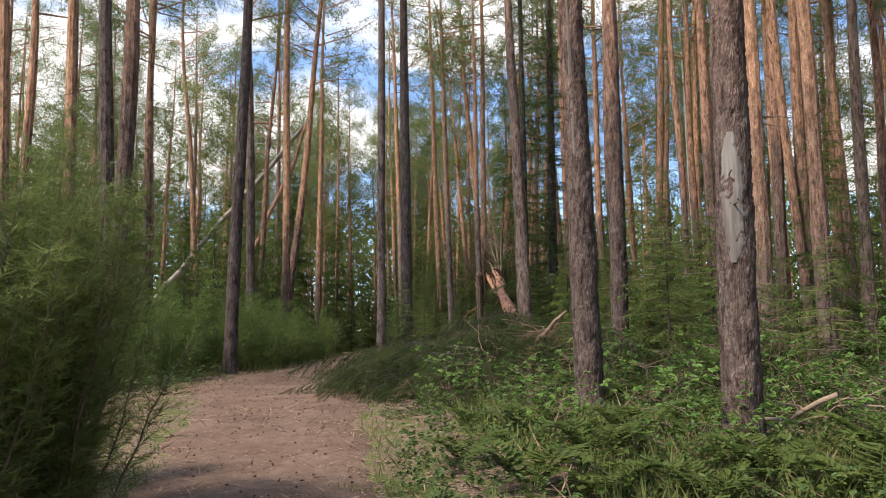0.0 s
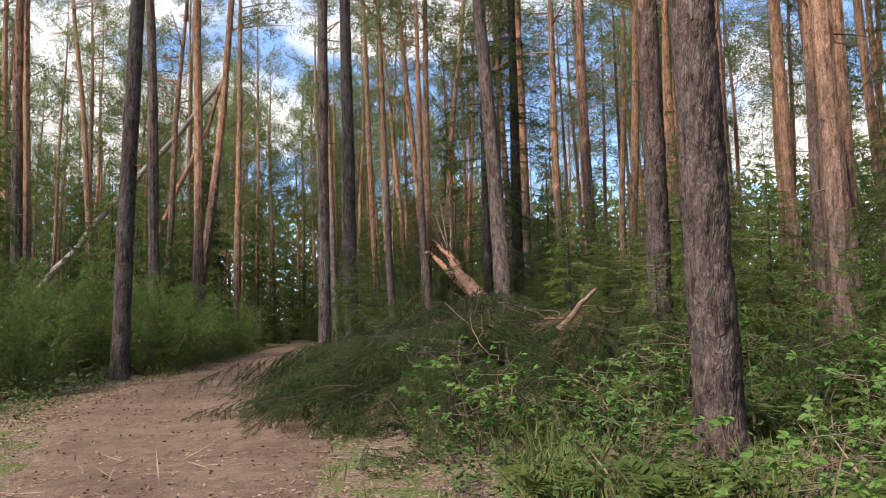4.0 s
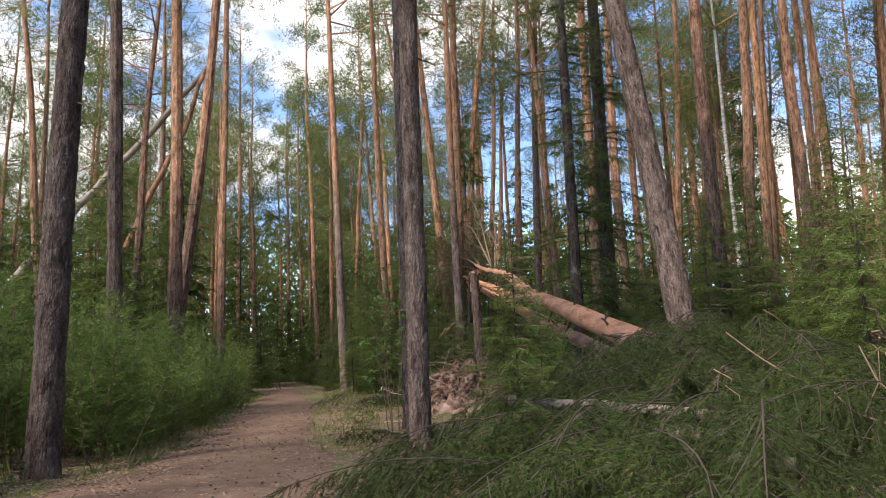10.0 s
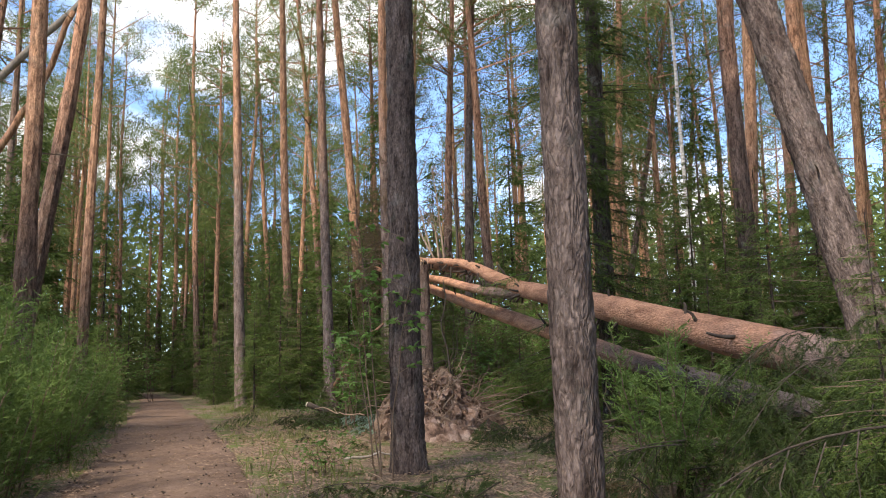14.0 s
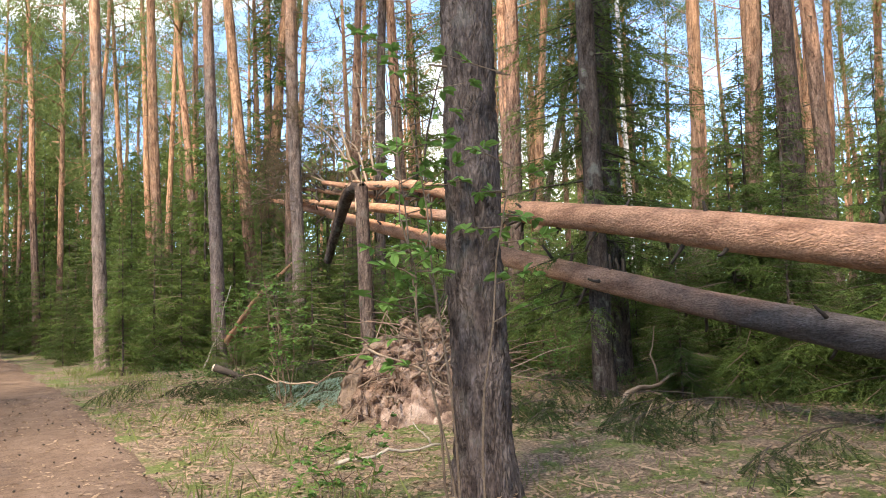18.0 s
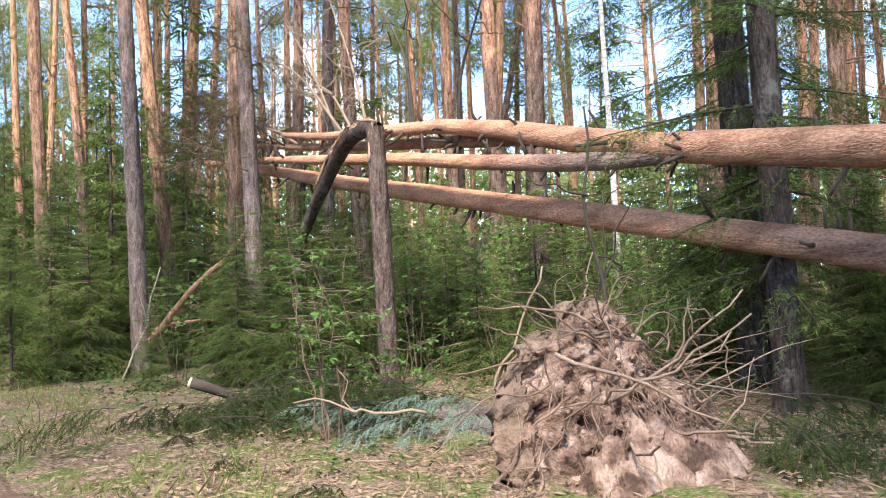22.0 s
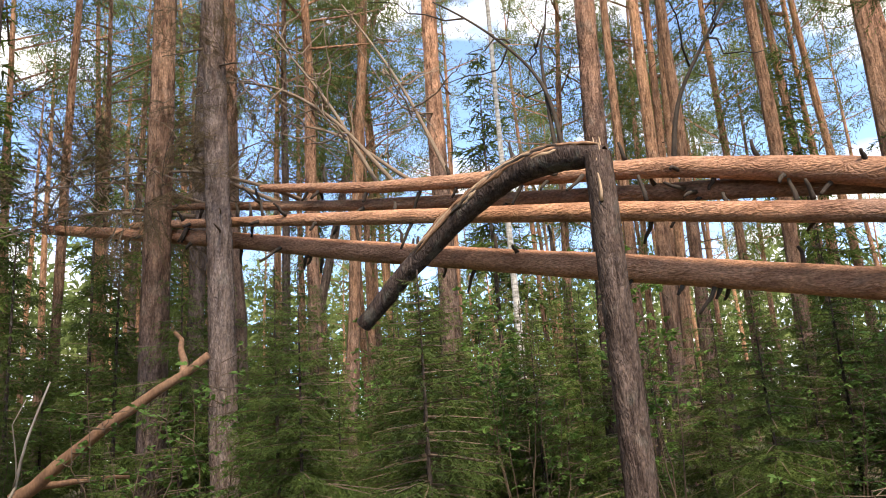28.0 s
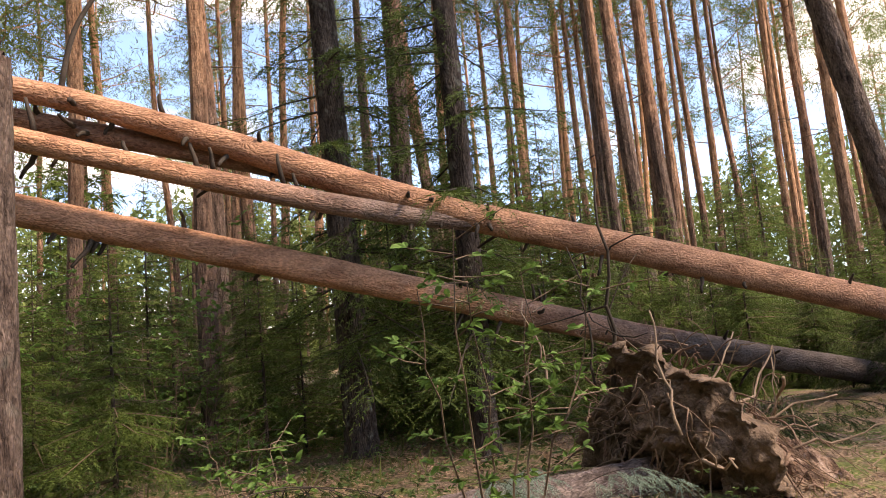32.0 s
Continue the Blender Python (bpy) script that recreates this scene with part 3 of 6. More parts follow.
def pine(name, dia, height, seed, bark, label, near=False, start=None, bend=0.05, twigs=8, reach=0.9, tufts=200, low_twigs=2.5, per=17, size=0.5):
    """A pine at the origin: trunk, crown, limbs and dead branches."""
    rng = np.random.default_rng(seed)
    start = start or height * 0.6
    top = thing(name, Matrix(), label, "tree", "pines of the wood")
    if near:
        z = np.concatenate([np.arange(-0.15, 7.0, 0.034), np.linspace(7.0, height, 40)])
        base = trunk_points(height, bend, rng, 40)
        P = np.stack([np.interp(z, base[:, 2], base[:, 0]), np.interp(z, base[:, 2], base[:, 1]), z], -1)
        R = trunk_radius(z, dia, height)
        V, q = bark_tube(P, R, 46, 0.021 * (dia / 0.4), 0.05)
        stem = part("trunk", mesh_of("trunk", V, q, bark, True), top)
    else:
        P = trunk_points(height, bend, rng, 22)
        R = trunk_radius(P[:, 2], dia, height) * (1 + 0.05 * rng.normal(0, 1, len(P)))
        V, q, t = tube(P, R, 9)
        sv, sf = limb_faces(stubs(P, R, low_twigs, start, twigs, rng, reach), 4)
        part("trunk", two_part_mesh("trunk", [(V, [q, t], bark), (sv, sf, TWIG)]), top)
    limbs, V, F = pine_crown(P, dia, height, start, seed + 1, tufts, per, size)
    lv, lf = limb_faces([(Q[[0, 2, 4]], R_[[0, 2, 4]]) for Q, R_ in limbs], 3)
    part("crown", two_part_mesh("crown", [(V, [F], PINE_NEEDLE), (lv, lf, PINE_ORANGE)]), top)
    if near:
        for limb in stubs(P, R, low_twigs, start, twigs, rng, reach):
            part("dead_branch", tubes_mesh("dead_branch", [limb], TWIG, 5), stem, "broken dead side branch")
    return top


FAR_LABEL = "tall slender pine with flaky orange bark"
VARIANTS = [pine("pine_tree", 0.36, h, 40 + 7 * k, (PINE_ORANGE, PINE, PINE_ORANGE, PINE, PINE_GREY)[k % 5], FAR_LABEL, False, h * s, b, 9, 1.1, 250, 2.5, 32, 0.21)
            for k, (h, s, b) in enumerate([(25, 0.58, 0.05), (23, 0.53, 0.10), (27, 0.6, 0.06), (22, 0.51, 0.14), (24, 0.55, 0.05), (26, 0.56, 0.16)])]
for k, (v, (x, y)) in enumerate(zip(VARIANTS, [(-17, 52), (9, 62), (-9, 66), (24, 47), (-22, 38), (33, 26)])):
    v.matrix_basis = on_ground(x, y, 0, k * 60)


FAR_PINES = [pine("pine_tree", 0.36, h, 240 + 7 * k, (PINE_ORANGE, PINE)[k % 2], "far slender pine among many others", False, h * s, b, 4, 0.9, 380, 2.5, 17, 0.32)
             for k, (h, s, b) in enumerate([(24, 0.36, 0.08), (26, 0.42, 0.12), (22, 0.33, 0.06)])]
for v, (x, y) in zip(FAR_PINES, [(-12, 74), (2, 80), (18, 72)]):
    v.matrix_basis = on_ground(x, y)


FAR_HIGH = [pine("pine_tree", 0.36, h, 340 + 7 * k, (PINE_ORANGE, PINE)[k % 2], "far slender pine with a high crown", False, h * s, b, 4, 0.9, 270, 2.5, 18, 0.30)
            for k, (h, s, b) in enumerate([(24, 0.58, 0.08), (26, 0.62, 0.12), (22, 0.55, 0.06)])]
for v, (x, y) in zip(FAR_HIGH, [(24, 66), (30, 58), (36, 40)]):
    v.matrix_basis = on_ground(x, y)


def stand(rows, offset=0, kinds=None):
    """Copies of the pines: place, girth and lean in degrees towards +x and +y."""
    for k, (x, y, dia, lx, ly) in enumerate(rows):
        v = (kinds or VARIANTS)[(k * 5 + offset) % len(kinds or VARIANTS)]
        s = dia / 0.36
        turn = (k * 97 + offset * 31) % 360
        m = Matrix.Translation((x, y, float(ground_z(x, y)))) @ Euler((radians(-ly), radians(lx), 0)).to_matrix().to_4x4() @ Euler((0, 0, radians(turn))).to_matrix().to_4x4() @ Matrix.Diagonal((s, s, max(0.8, s ** 0.5), 1))
        copy_thing(v, m)


stand([(-12.5, 33.1, 0.36, -1.6, -0.7), (-13.7, 44.0, 0.36, -2.7, -1.0), (-7.9, 32.1, 0.42, -1.3, -0.4), (-10.3, 42.6, 0.36, 2.2, 0.5),
       (-6.9, 34.2, 0.42, 0.2, 0.0), (-7.3, 35.1, 0.40, 5.8, 1.0), (-7.0, 43.2, 0.36, 1.1, 0.2), (-15.5, 38.5, 0.36, -1.6, -0.8),
       (-10.9, 50.9, 0.36, 0.2, 0.0), (-13.2, 24.0, 0.36, 0.4, 0.2), (-10.4, 21.4, 0.40, -1.2, -0.6), (-11.0, 28.7, 0.36, -0.8, -0.3), (-10.7, 18.9, 0.35, -1.9, -1.1), (-1.5, 60.9, 0.33, 1.9, 0.0)], 0)
stand([(1.9, 51.6, 0.36, -4.4, 0.4), (2.9, 46.6, 0.45, -3.9, 0.5), (3.3, 48.8, 0.45, 4.0, -0.7), (6.0, 43.9, 0.38, 1.9, -0.5),
       (7.0, 43.5, 0.42, -1.3, 0.4), (5.3, 51.1, 0.33, 2.8, -0.6), (6.6, 29.0, 0.38, 0.3, -0.1), (11.9, 36.0, 0.36, 1.3, -0.8),
       (13.0, 33.5, 0.36, -1.0, 0.6), (14.3, 48.3, 0.33, 0.3, -0.2), (22.4, 53.4, 0.36, 2.8, -1.7), (7.0, 16.8, 0.40, 0.9, -0.4),
       (9.0, 20.5, 0.36, 1.3, -0.6), (9.6, 20.4, 0.36, 1.0, -0.4), (15.0, 29.2, 0.36, 2.4, -1.3), (11.3, 20.6, 0.36, 1.4, -0.8),
       (14.6, 25.0, 0.36, -0.6, 0.3), (8.6, 31.7, 0.36, 3.6, -1.1), (5.2, 44.4, 0.36, 1.7, -0.2)], 1)
stand([(0.0, 47.8, 0.40, -1.5, 0.3), (1.8, 52.1, 0.30, 1.3, -0.3), (6.2, 57.7, 0.36, 0.6, -0.2), (7.5, 59.5, 0.36, 4.5, -1.9),
       (14.8, 48.8, 0.36, 8.1, -9.3), (20.3, 41.3, 0.36, 1.2, -2.5), (13.6, 35.6, 0.36, 0.5, -1.2),
       (19.0, 37.5, 0.36, 1.0, -2.9), (29.2, 40.4, 0.36, 1.1, -3.2), (12.7, 36.9, 0.30, 0.3, -0.7), (16.2, 57.5, 0.36, 0.9, -0.6),
       (11.3, 44.8, 0.40, 0.1, -0.1), (12.9, 45.1, 0.40, 1.7, -2.9), (8.4, 39.5, 0.42, 0.1, -0.3), (17.3, 36.8, 0.36, 0.3, -3.1),
       (14.7, 57.5, 0.36, -0.5, 0.4)], 2)
stand([(30.5, 32.6, 0.36, 0.0, 0.2), (22.6, 31.8, 0.36, 0.1, 1.8), (10.4, 31.0, 0.36, 0.6, 3.0), (15.4, 29.7, 0.36, -0.8, -3.1),
       (21.6, 26.7, 0.36, -0.4, -1.4), (18.0, 24.5, 0.36, 0.1, 0.3), (12.2, 25.0, 0.38, 1.7, 3.3), (11.1, 25.0, 0.40, 0.8, 1.4),
       (8.0, 22.4, 0.38, 0.8, 0.8), (15.7, 14.8, 0.33, -1.1, -1.1), (11.1, 17.8, 0.20, 0.0, 0.0), (17.5, 8.2, 0.25, 0.5, 0.4),
       (9.9, 13.8, 0.33, 0.3, 0.2), (7.8, 15.7, 0.36, -0.6, -0.4), (10.1, 10.2, 0.33, 1.2, 0.7), (25.3, 11.5, 0.33, -1.3, -1.6),
       (24.3, 14.2, 0.36, -1.3, -1.9)], 3)

stand([(-8.0, 18.6, 0.40, -1.8, -0.8), (-7.4, 17.4, 0.42, -0.3, -0.1), (-10.6, 17.0, 0.36, -1.9, -1.1)], 0, [VARIANTS[4], VARIANTS[1]])

stand([(2.15, 40.6, 0.40, 0.4, 0.6)], 0, [VARIANTS[0]])

birch = pine("birch_tree", 0.2, 22, 431, BIRCH, "pale straight birch trunk behind the windfall", False, 14, 0.06, 6, 0.8, 120, 4.0, 20, 0.2)
birch.matrix_basis = on_ground(13.1, 40.0)

# the far wood: random pines, thinner than the ones that stand near
far_rng = np.random.default_rng(21)
spots = []
while len(spots) < 185:
    r, a = 32 + 48 * far_rng.uniform() ** 0.75, far_rng.uniform(-44, 165) if len(spots) > 95 else far_rng.uniform(-44, 12)
    x, y = -2 + r * math.sin(radians(a)), 20 + r * math.cos(radians(a))
    if abs(x - path_centre(y)) < 2.2 or any((x - p) ** 2 + (y - q_) ** 2 < 5 for p, q_ in spots):
        continue
    spots.append((x, y))
stand([(x, y, far_rng.uniform(0.26, 0.4), far_rng.normal(0, 1.3), far_rng.normal(0, 1.3)) for x, y in spots[:96]], 4, FAR_PINES)
stand([(x, y, far_rng.uniform(0.26, 0.4), far_rng.normal(0, 1.3), far_rng.normal(0, 1.3)) for x, y in spots[96:] if x < 0.9 * (y + 8)], 4, FAR_HIGH)
stand([(x, y, far_rng.uniform(0.26, 0.4), far_rng.normal(0, 1.3), far_rng.normal(0, 1.3)) for x, y in spots[96:] if x >= 0.9 * (y + 8)], 3, FAR_PINES)
stand([(x, y, 0.36, far_rng.normal(0, 1), far_rng.normal(0, 1)) for x, y in [(-11, 70), (-8.5, 74), (-5, 73), (-2.5, 70), (-6.5, 79), (-9.5, 82), (-3.5, 80), (-12.5, 77), (-0.5, 76), (-7.5, 87), (-4.5, 90), (-11, 90), (-1.5, 86), (-14, 85)]], 2, FAR_PINES)
stand([(x, y, 0.34, far_rng.normal(0, 1), far_rng.normal(0, 1)) for x, y in [(1, 57), (5, 54), (9, 52), (13, 55), (17, 51), (7, 62), (20, 57)]], 3, FAR_HIGH)
stand([(x, y, d, far_rng.normal(0, 1), far_rng.normal(0, 1)) for x, y, d in [(7.5, 23.6, 0.26), (9.5, 20.0, 0.28), (12, 22.5, 0.3), (13.5, 18.5, 0.26), (10.5, 14.5, 0.28), (16.5, 17, 0.3), (14, 12, 0.26), (19, 14, 0.3), (12.5, 7.5, 0.28), (17.5, 21.5, 0.28), (21, 18, 0.3), (16, 6.5, 0.3), (22, 9, 0.3)]], 1, FAR_HIGH)
ring = []
while len(ring) < 54:
    r, a = far_rng.uniform(22, 46), far_rng.uniform(36, 152)
    x, y = -3 + r * math.sin(radians(a)), 33 + r * math.cos(radians(a))
    if any((x - p) ** 2 + (y - q_) ** 2 < 6 for p, q_ in ring):
        continue
    ring.append((x, y))
stand([(x, y, far_rng.uniform(0.26, 0.38), far_rng.normal(0, 1.3), far_rng.normal(0, 1.3)) for x, y in ring if y > 34], 6, FAR_PINES)
stand([(x, y, far_rng.uniform(0.26, 0.38), far_rng.normal(0, 1.3), far_rng.normal(0, 1.3)) for x, y in ring if y <= 34], 6, FAR_HIGH)
spots = []
while len(spots) < 9:
    r, a = far_rng.uniform(12, 36), far_rng.uniform(130, 320)
    x, y = r * math.sin(radians(a)), 3 + r * math.cos(radians(a))
    if abs(x - path_centre(y)) < 2.5 or x > 9:
        continue
    spots.append((x, y))
stand([(x, y, far_rng.uniform(0.3, 0.4), 0, 0) for x, y in spots], 5, FAR_HIGH)


# ---- the pines beside the path, with their bark in plates
def near_pine(x, y, dia, height, seed, bark, label, lx=0.0, ly=0.0, bend=0.03, twigs=10, reach=0.5, low=2.2):
    t = pine("pine_tree", dia, height, seed, bark, label, True, height * 0.62, bend, twigs, reach, 170, low, 34, 0.22)
    t.matrix_basis = Matrix.Translation((x, y, float(ground_z(x, y)))) @ Euler((radians(-ly), radians(lx), 0)).to_matrix().to_4x4()
    return t


near_pine(2.05, 11.0, 0.40, 24, 301, PINE, "rough grey-brown pine trunk, partly bare of bark", -0.6, -2.0)
near_pine(2.99, 7.88, 0.39, 26, 302, PINE, "thick pine trunk with a long bare scar", 0.6, -0.3)
near_pine(-6.0, 21.9, 0.38, 24, 303, PINE_GREY, "dark grey pine beside the path", 2.2, 0.1, 0.05, 14, 0.9)
near_pine(3.76, 16.5, 0.38, 24, 304, PINE, "reddish-grey pine above the heap of boughs", 0.4, -1.0)
near_pine(2.38, 21.9, 0.42, 23, 305, PINE_GREY, "pine leaning steeply away from the path", -0.3, 17.0, 0.06, 8)
near_pine(-1.63, 20.45, 0.245, 25, 306, PINE_GREY, "rough-barked pine at the path's edge", 0.3, 0.6)
near_pine(-1.17, 25.65, 0.39, 25, 307, PINE_GREY, "dark pine with deep bark and a climbing sapling", -0.3, 0.1)
near_pine(-2.15, 43.0, 0.36, 24, 308, PINE_PALE, "straight pine with a stripped foot by the path", -1.7, 0.2, 0.03)
near_pine(0.5, 41.5, 0.36, 24, 309, PINE_PALE, "straight pale pine behind the windfall", -0.9, 2.0, 0.02)
near_pine(1.93, 39.2, 0.34, 22, 310, PINE_PALE, "pine against which the fallen tops rest", -0.3, 1.3, 0.04, 16, 0.9)
near_pine(5.85, 35.8, 0.38, 24, 311, PINE, "pine with a dark foot behind the fallen logs", -0.1, -2.5, 0.03)


def scar(tree, dia, height, z0, z1, facing, spread, seed):
    """A stripped patch of pale wood on a standing trunk."""
    rng = np.random.default_rng(seed)
    z = np.linspace(z0, z1, 70)
    u = np.linspace(-1, 1, 15)
    Zs, Us = np.meshgrid(z, u, indexing="ij")
    s = (Zs - z0) / (z1 - z0)
    taper = np.clip(np.sin(math.pi * np.clip(s, 0.01, 0.99)), 0, 1) ** 0.35
    rag = np.array([noise.noise(Vector((z_ * 5, seed + (3.0 if u_ > 0 else 0.0), 0))) * 0.5 + noise.noise(Vector((z_ * 17, seed + (7.0 if u_ > 0 else 0.0), 0))) * 0.3 for z_, u_ in zip(Zs.ravel(), Us.ravel())]).reshape(Zs.shape)
    w = spread * taper * (1 + rag)
    a = radians(facing) + Us * w
    trunk = [c for c in tree.children if c.name.startswith("trunk")][0].data
    co = np.empty(len(trunk.vertices) * 3)
    trunk.vertices.foreach_get("co", co)
    co = co.reshape(-1, 46, 3)
    mid = co.mean(1)
    cx, cy = np.interp(Zs, mid[:, 2], mid[:, 0]), np.interp(Zs, mid[:, 2], mid[:, 1])
    r = trunk_radius(Zs, dia, height) + 0.006 - 0.022 * np.abs(Us) ** 3 + 0.005 * rag
    V = np.stack([cx + r * np.cos(a), cy + r * np.sin(a), Zs], -1).reshape(-1, 3)
    i, j = np.meshgrid(np.arange(69), np.arange(14), indexing="ij")
    q = np.stack([i * 15 + j, i * 15 + j + 1, (i + 1) * 15 + j + 1, (i + 1) * 15 + j], -1).reshape(-1, 4)
    part("bare_wood", mesh_of("bare_wood", V, q, SCAR_WOOD, True), [c for c in tree.children if c.name.startswith("trunk")][0], "pale weathered wood where bark is gone")


pine_a, pine_b = [o for o in scene.objects if o.get("label", "").startswith(("rough grey-brown pine trunk", "thick pine trunk"))]
scar(pine_a, 0.40, 24, 3.6, 5.9, -115, 0.22, 3)
scar(pine_b, 0.39, 26, 1.9, 3.25, -116, 0.85, 4)

# ---- fallen pines
def log(name, points, radii, label, seed, n=40, step=0.035, amp=0.004, knots=30, bark=None, forks=()):
    P0 = np.array(points, dtype=float)
    L = np.concatenate([[0], np.cumsum(np.linalg.norm(np.diff(P0, axis=0), axis=1))])
    s = np.arange(0, L[-1], step)
    P = np.stack([np.interp(s, L, P0[:, c]) for c in range(3)], -1)
    for _ in range(12):
        P[1:-1] = (P[:-2] + 2 * P[1:-1] + P[2:]) / 4
    R = np.interp(s, L, radii)
    rng = np.random.default_rng(seed)
    R = R * (1 + 0.03 * np.sin(s * 2.1 + seed))
    top = thing(name, Matrix.Translation(P0[0]), label, "fallen tree", "fallen pines")
    V, q = bark_tube(P, R, n, amp, 0.07, 0.5)
    V -= P0[0]
    stem = part("trunk", mesh_of("trunk", V, q, bark or LOG_BARK, True), top)
    d = unit(P[-1] - P[0])
    for k in range(knots):
        i = rng.integers(8, len(P) - 8)
        o = rng.normal(0, 1, 3) * np.array([1, 1, 1.8])
        o = unit(o - d * (o @ d))
        ln = 0.11 + 0.24 * rng.uniform() ** 3
        a = P[i] + o * R[i] * 0.9 - P0[0]
        b = a + o * ln + d * ln * 0.35
        part("branch_stub", tubes_mesh("branch_stub", [(crooked(a, b, 4, 0.01, 0, rng), np.linspace(0.026, 0.014, 4))], DARK_TWIG, 6), stem, "broken branch stub")
    return top, P0[0], P


def log_end(tree, a, b, r):
    """A sawn face that closes a log."""
    d = unit(b - a)
    v, q, t = tube(np.array([a - d * 0.012, a + d * 0.05]), np.array([r, r]), 28)
    part("cut_face", mesh_of("cut_face", v, [q, t], DEAD_WOOD), tree, "greyed sawn end")


upper, o_, P_ = log("fallen_pine", [(2.12, 20.6, 1.82), (2.16, 22.2, 2.15), (2.19, 24.0, 2.51), (2.28, 28.0, 3.32), (2.33, 30.3, 3.75), (2.36, 31.6, 4.10), (2.39, 32.7, 4.44), (2.42, 34.0, 4.77), (2.45, 36.3, 5.14), (2.5, 37.5, 5.34), (2.55, 39.2, 5.72)],
    [0.232, 0.225, 0.21, 0.182, 0.15, 0.148, 0.118, 0.105, 0.085, 0.07, 0.05], "fallen pine trunk with bright orange bark, hung up in other trees", 1, knots=60)
log_end(upper, P_[0] - o_, P_[4] - o_, 0.222)
# side stem whose shade is painted into its bark
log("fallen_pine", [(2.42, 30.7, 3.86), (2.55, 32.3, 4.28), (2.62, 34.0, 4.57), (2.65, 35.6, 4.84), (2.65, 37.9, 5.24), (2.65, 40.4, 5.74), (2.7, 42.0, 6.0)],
    [0.09, 0.105, 0.092, 0.085, 0.07, 0.05, 0.03], "side stem of the fallen pine, bark coloured as in shade", 2, 26, 0.04, 0.004, 30, LOG_BARK_SHADED)
log("fallen_pine", [(2.33, 29.6, 3.62), (2.30, 31.0, 3.74), (2.27, 31.9, 3.87), (2.25, 33.2, 4.11), (2.25, 34.5, 4.38), (2.25, 36.9, 4.80), (2.3, 38.8, 5.14), (2.4, 41.4, 5.6)],
    [0.10, 0.105, 0.10, 0.10, 0.096, 0.085, 0.07, 0.045], "lower stem of the forked fallen pine", 3, 26, 0.04, 0.004, 32)
lower, o_, P_ = log("fallen_pine", [(3.24, 21.3, 1.12), (3.14, 24.0, 1.64), (3.08, 25.6, 1.93), (3.0, 27.5, 2.31), (2.75, 33.0, 3.55), (2.65, 36.0, 4.22), (2.6, 37.9, 4.66), (2.5, 39.9, 5.15), (2.4, 43.3, 5.90)],
    [0.185, 0.18, 0.172, 0.163, 0.145, 0.132, 0.12, 0.105, 0.07], "long fallen pine lying below the forked one", 4, 40, 0.035, 0.005, 64, LOG_GREY_FOOT)
log_end(lower, P_[0] - o_, P_[4] - o_, 0.18)

# ---- the snapped tree whose top hangs down
J0 = (1.73, 34.5, float(ground_z(1.73, 34.5)) - 0.1)
snapped = thing("snapped_tree", Matrix.Translation(J0), "thin standing pine snapped at head height, its top hanging", "tree")
z = np.arange(0, 3.72, 0.03)
P = np.stack([-0.10 * z / 3.6, 0.0 * z, z], -1)
V, q = bark_tube(P, np.interp(z, [0, 0.3, 3.6], [0.17, 0.14, 0.125]), 36, 0.007, 0.05)
part("trunk", mesh_of("trunk", V, q, PINE, True), snapped)
bend = np.array([(-0.09, -0.06, 3.70), (-0.05, 0.32, 3.79), (0.0, 0.77, 3.80), (0.04, 1.12, 3.68), (0.09, 1.49, 3.50), (0.13, 1.88, 3.24), (0.17, 2.28, 2.97), (0.22, 2.8, 2.55)])
s = np.linspace(0, 7, 110)
P = np.stack([np.interp(s, np.arange(8), bend[:, c]) for c in range(3)], -1)
for _ in range(40):
    P[1:-1] = (P[:-2] + 2 * P[1:-1] + P[2:]) / 4
V, q = bark_tube(P, np.interp(s, [0, 0.6, 2, 7], [0.085, 0.125, 0.135, 0.09]), 32, 0.008, 0.06)
hanging = part("hanging_top", mesh_of("hanging_top", V, q, DARK_BARK, True), snapped, "hanging upper trunk with peeling bark")
rs = np.random.default_rng(5)
for k in range(64):
    i = int(rs.uniform(0, 60))
    m = int(min(100, i + rs.uniform(8, 30)))
    phi, rad = rs.uniform(-0.5, 1.5), 0.118 + 0.014 * rs.uniform(-1, 1)
    Q = []
    for s_ in np.linspace(0, 1, 7):
        c_ = P[int(i + (m - i) * s_)]
        f_ = phi + 0.25 * (s_ - 0.5)
        Q.append(c_ + np.array([-math.sin(f_) * rad, 0.25 * math.cos(f_) * rad, math.cos(f_) * rad]))
    Q = np.array(Q) + rs.normal(0, 0.006, (7, 3))
    part("splinter", tubes_mesh("splinter", [(Q, np.array([0.005, 0.016, 0.022, 0.022, 0.018, 0.012, 0.004]))], (RED_WOOD, DARK_TWIG, RED_WOOD, SPLINTER)[k % 4], 5), hanging, "torn reddish wood")
for k in range(14):
    a = np.array([-0.1 + rs.normal(0, 0.07), rs.uniform(-0.1, 0.1), 3.30 + rs.uniform(-0.25, 0.2)])
    b = a + np.array([rs.normal(0, 0.02), rs.normal(0, 0.03), rs.uniform(0.2, 0.5)])
    part("splinter", tubes_mesh("splinter", [(crooked(a, b, 5, 0.012, 0, rs), np.linspace(0.022, 0.004, 5))], SPLINTER, 5), snapped, "pale torn wood")


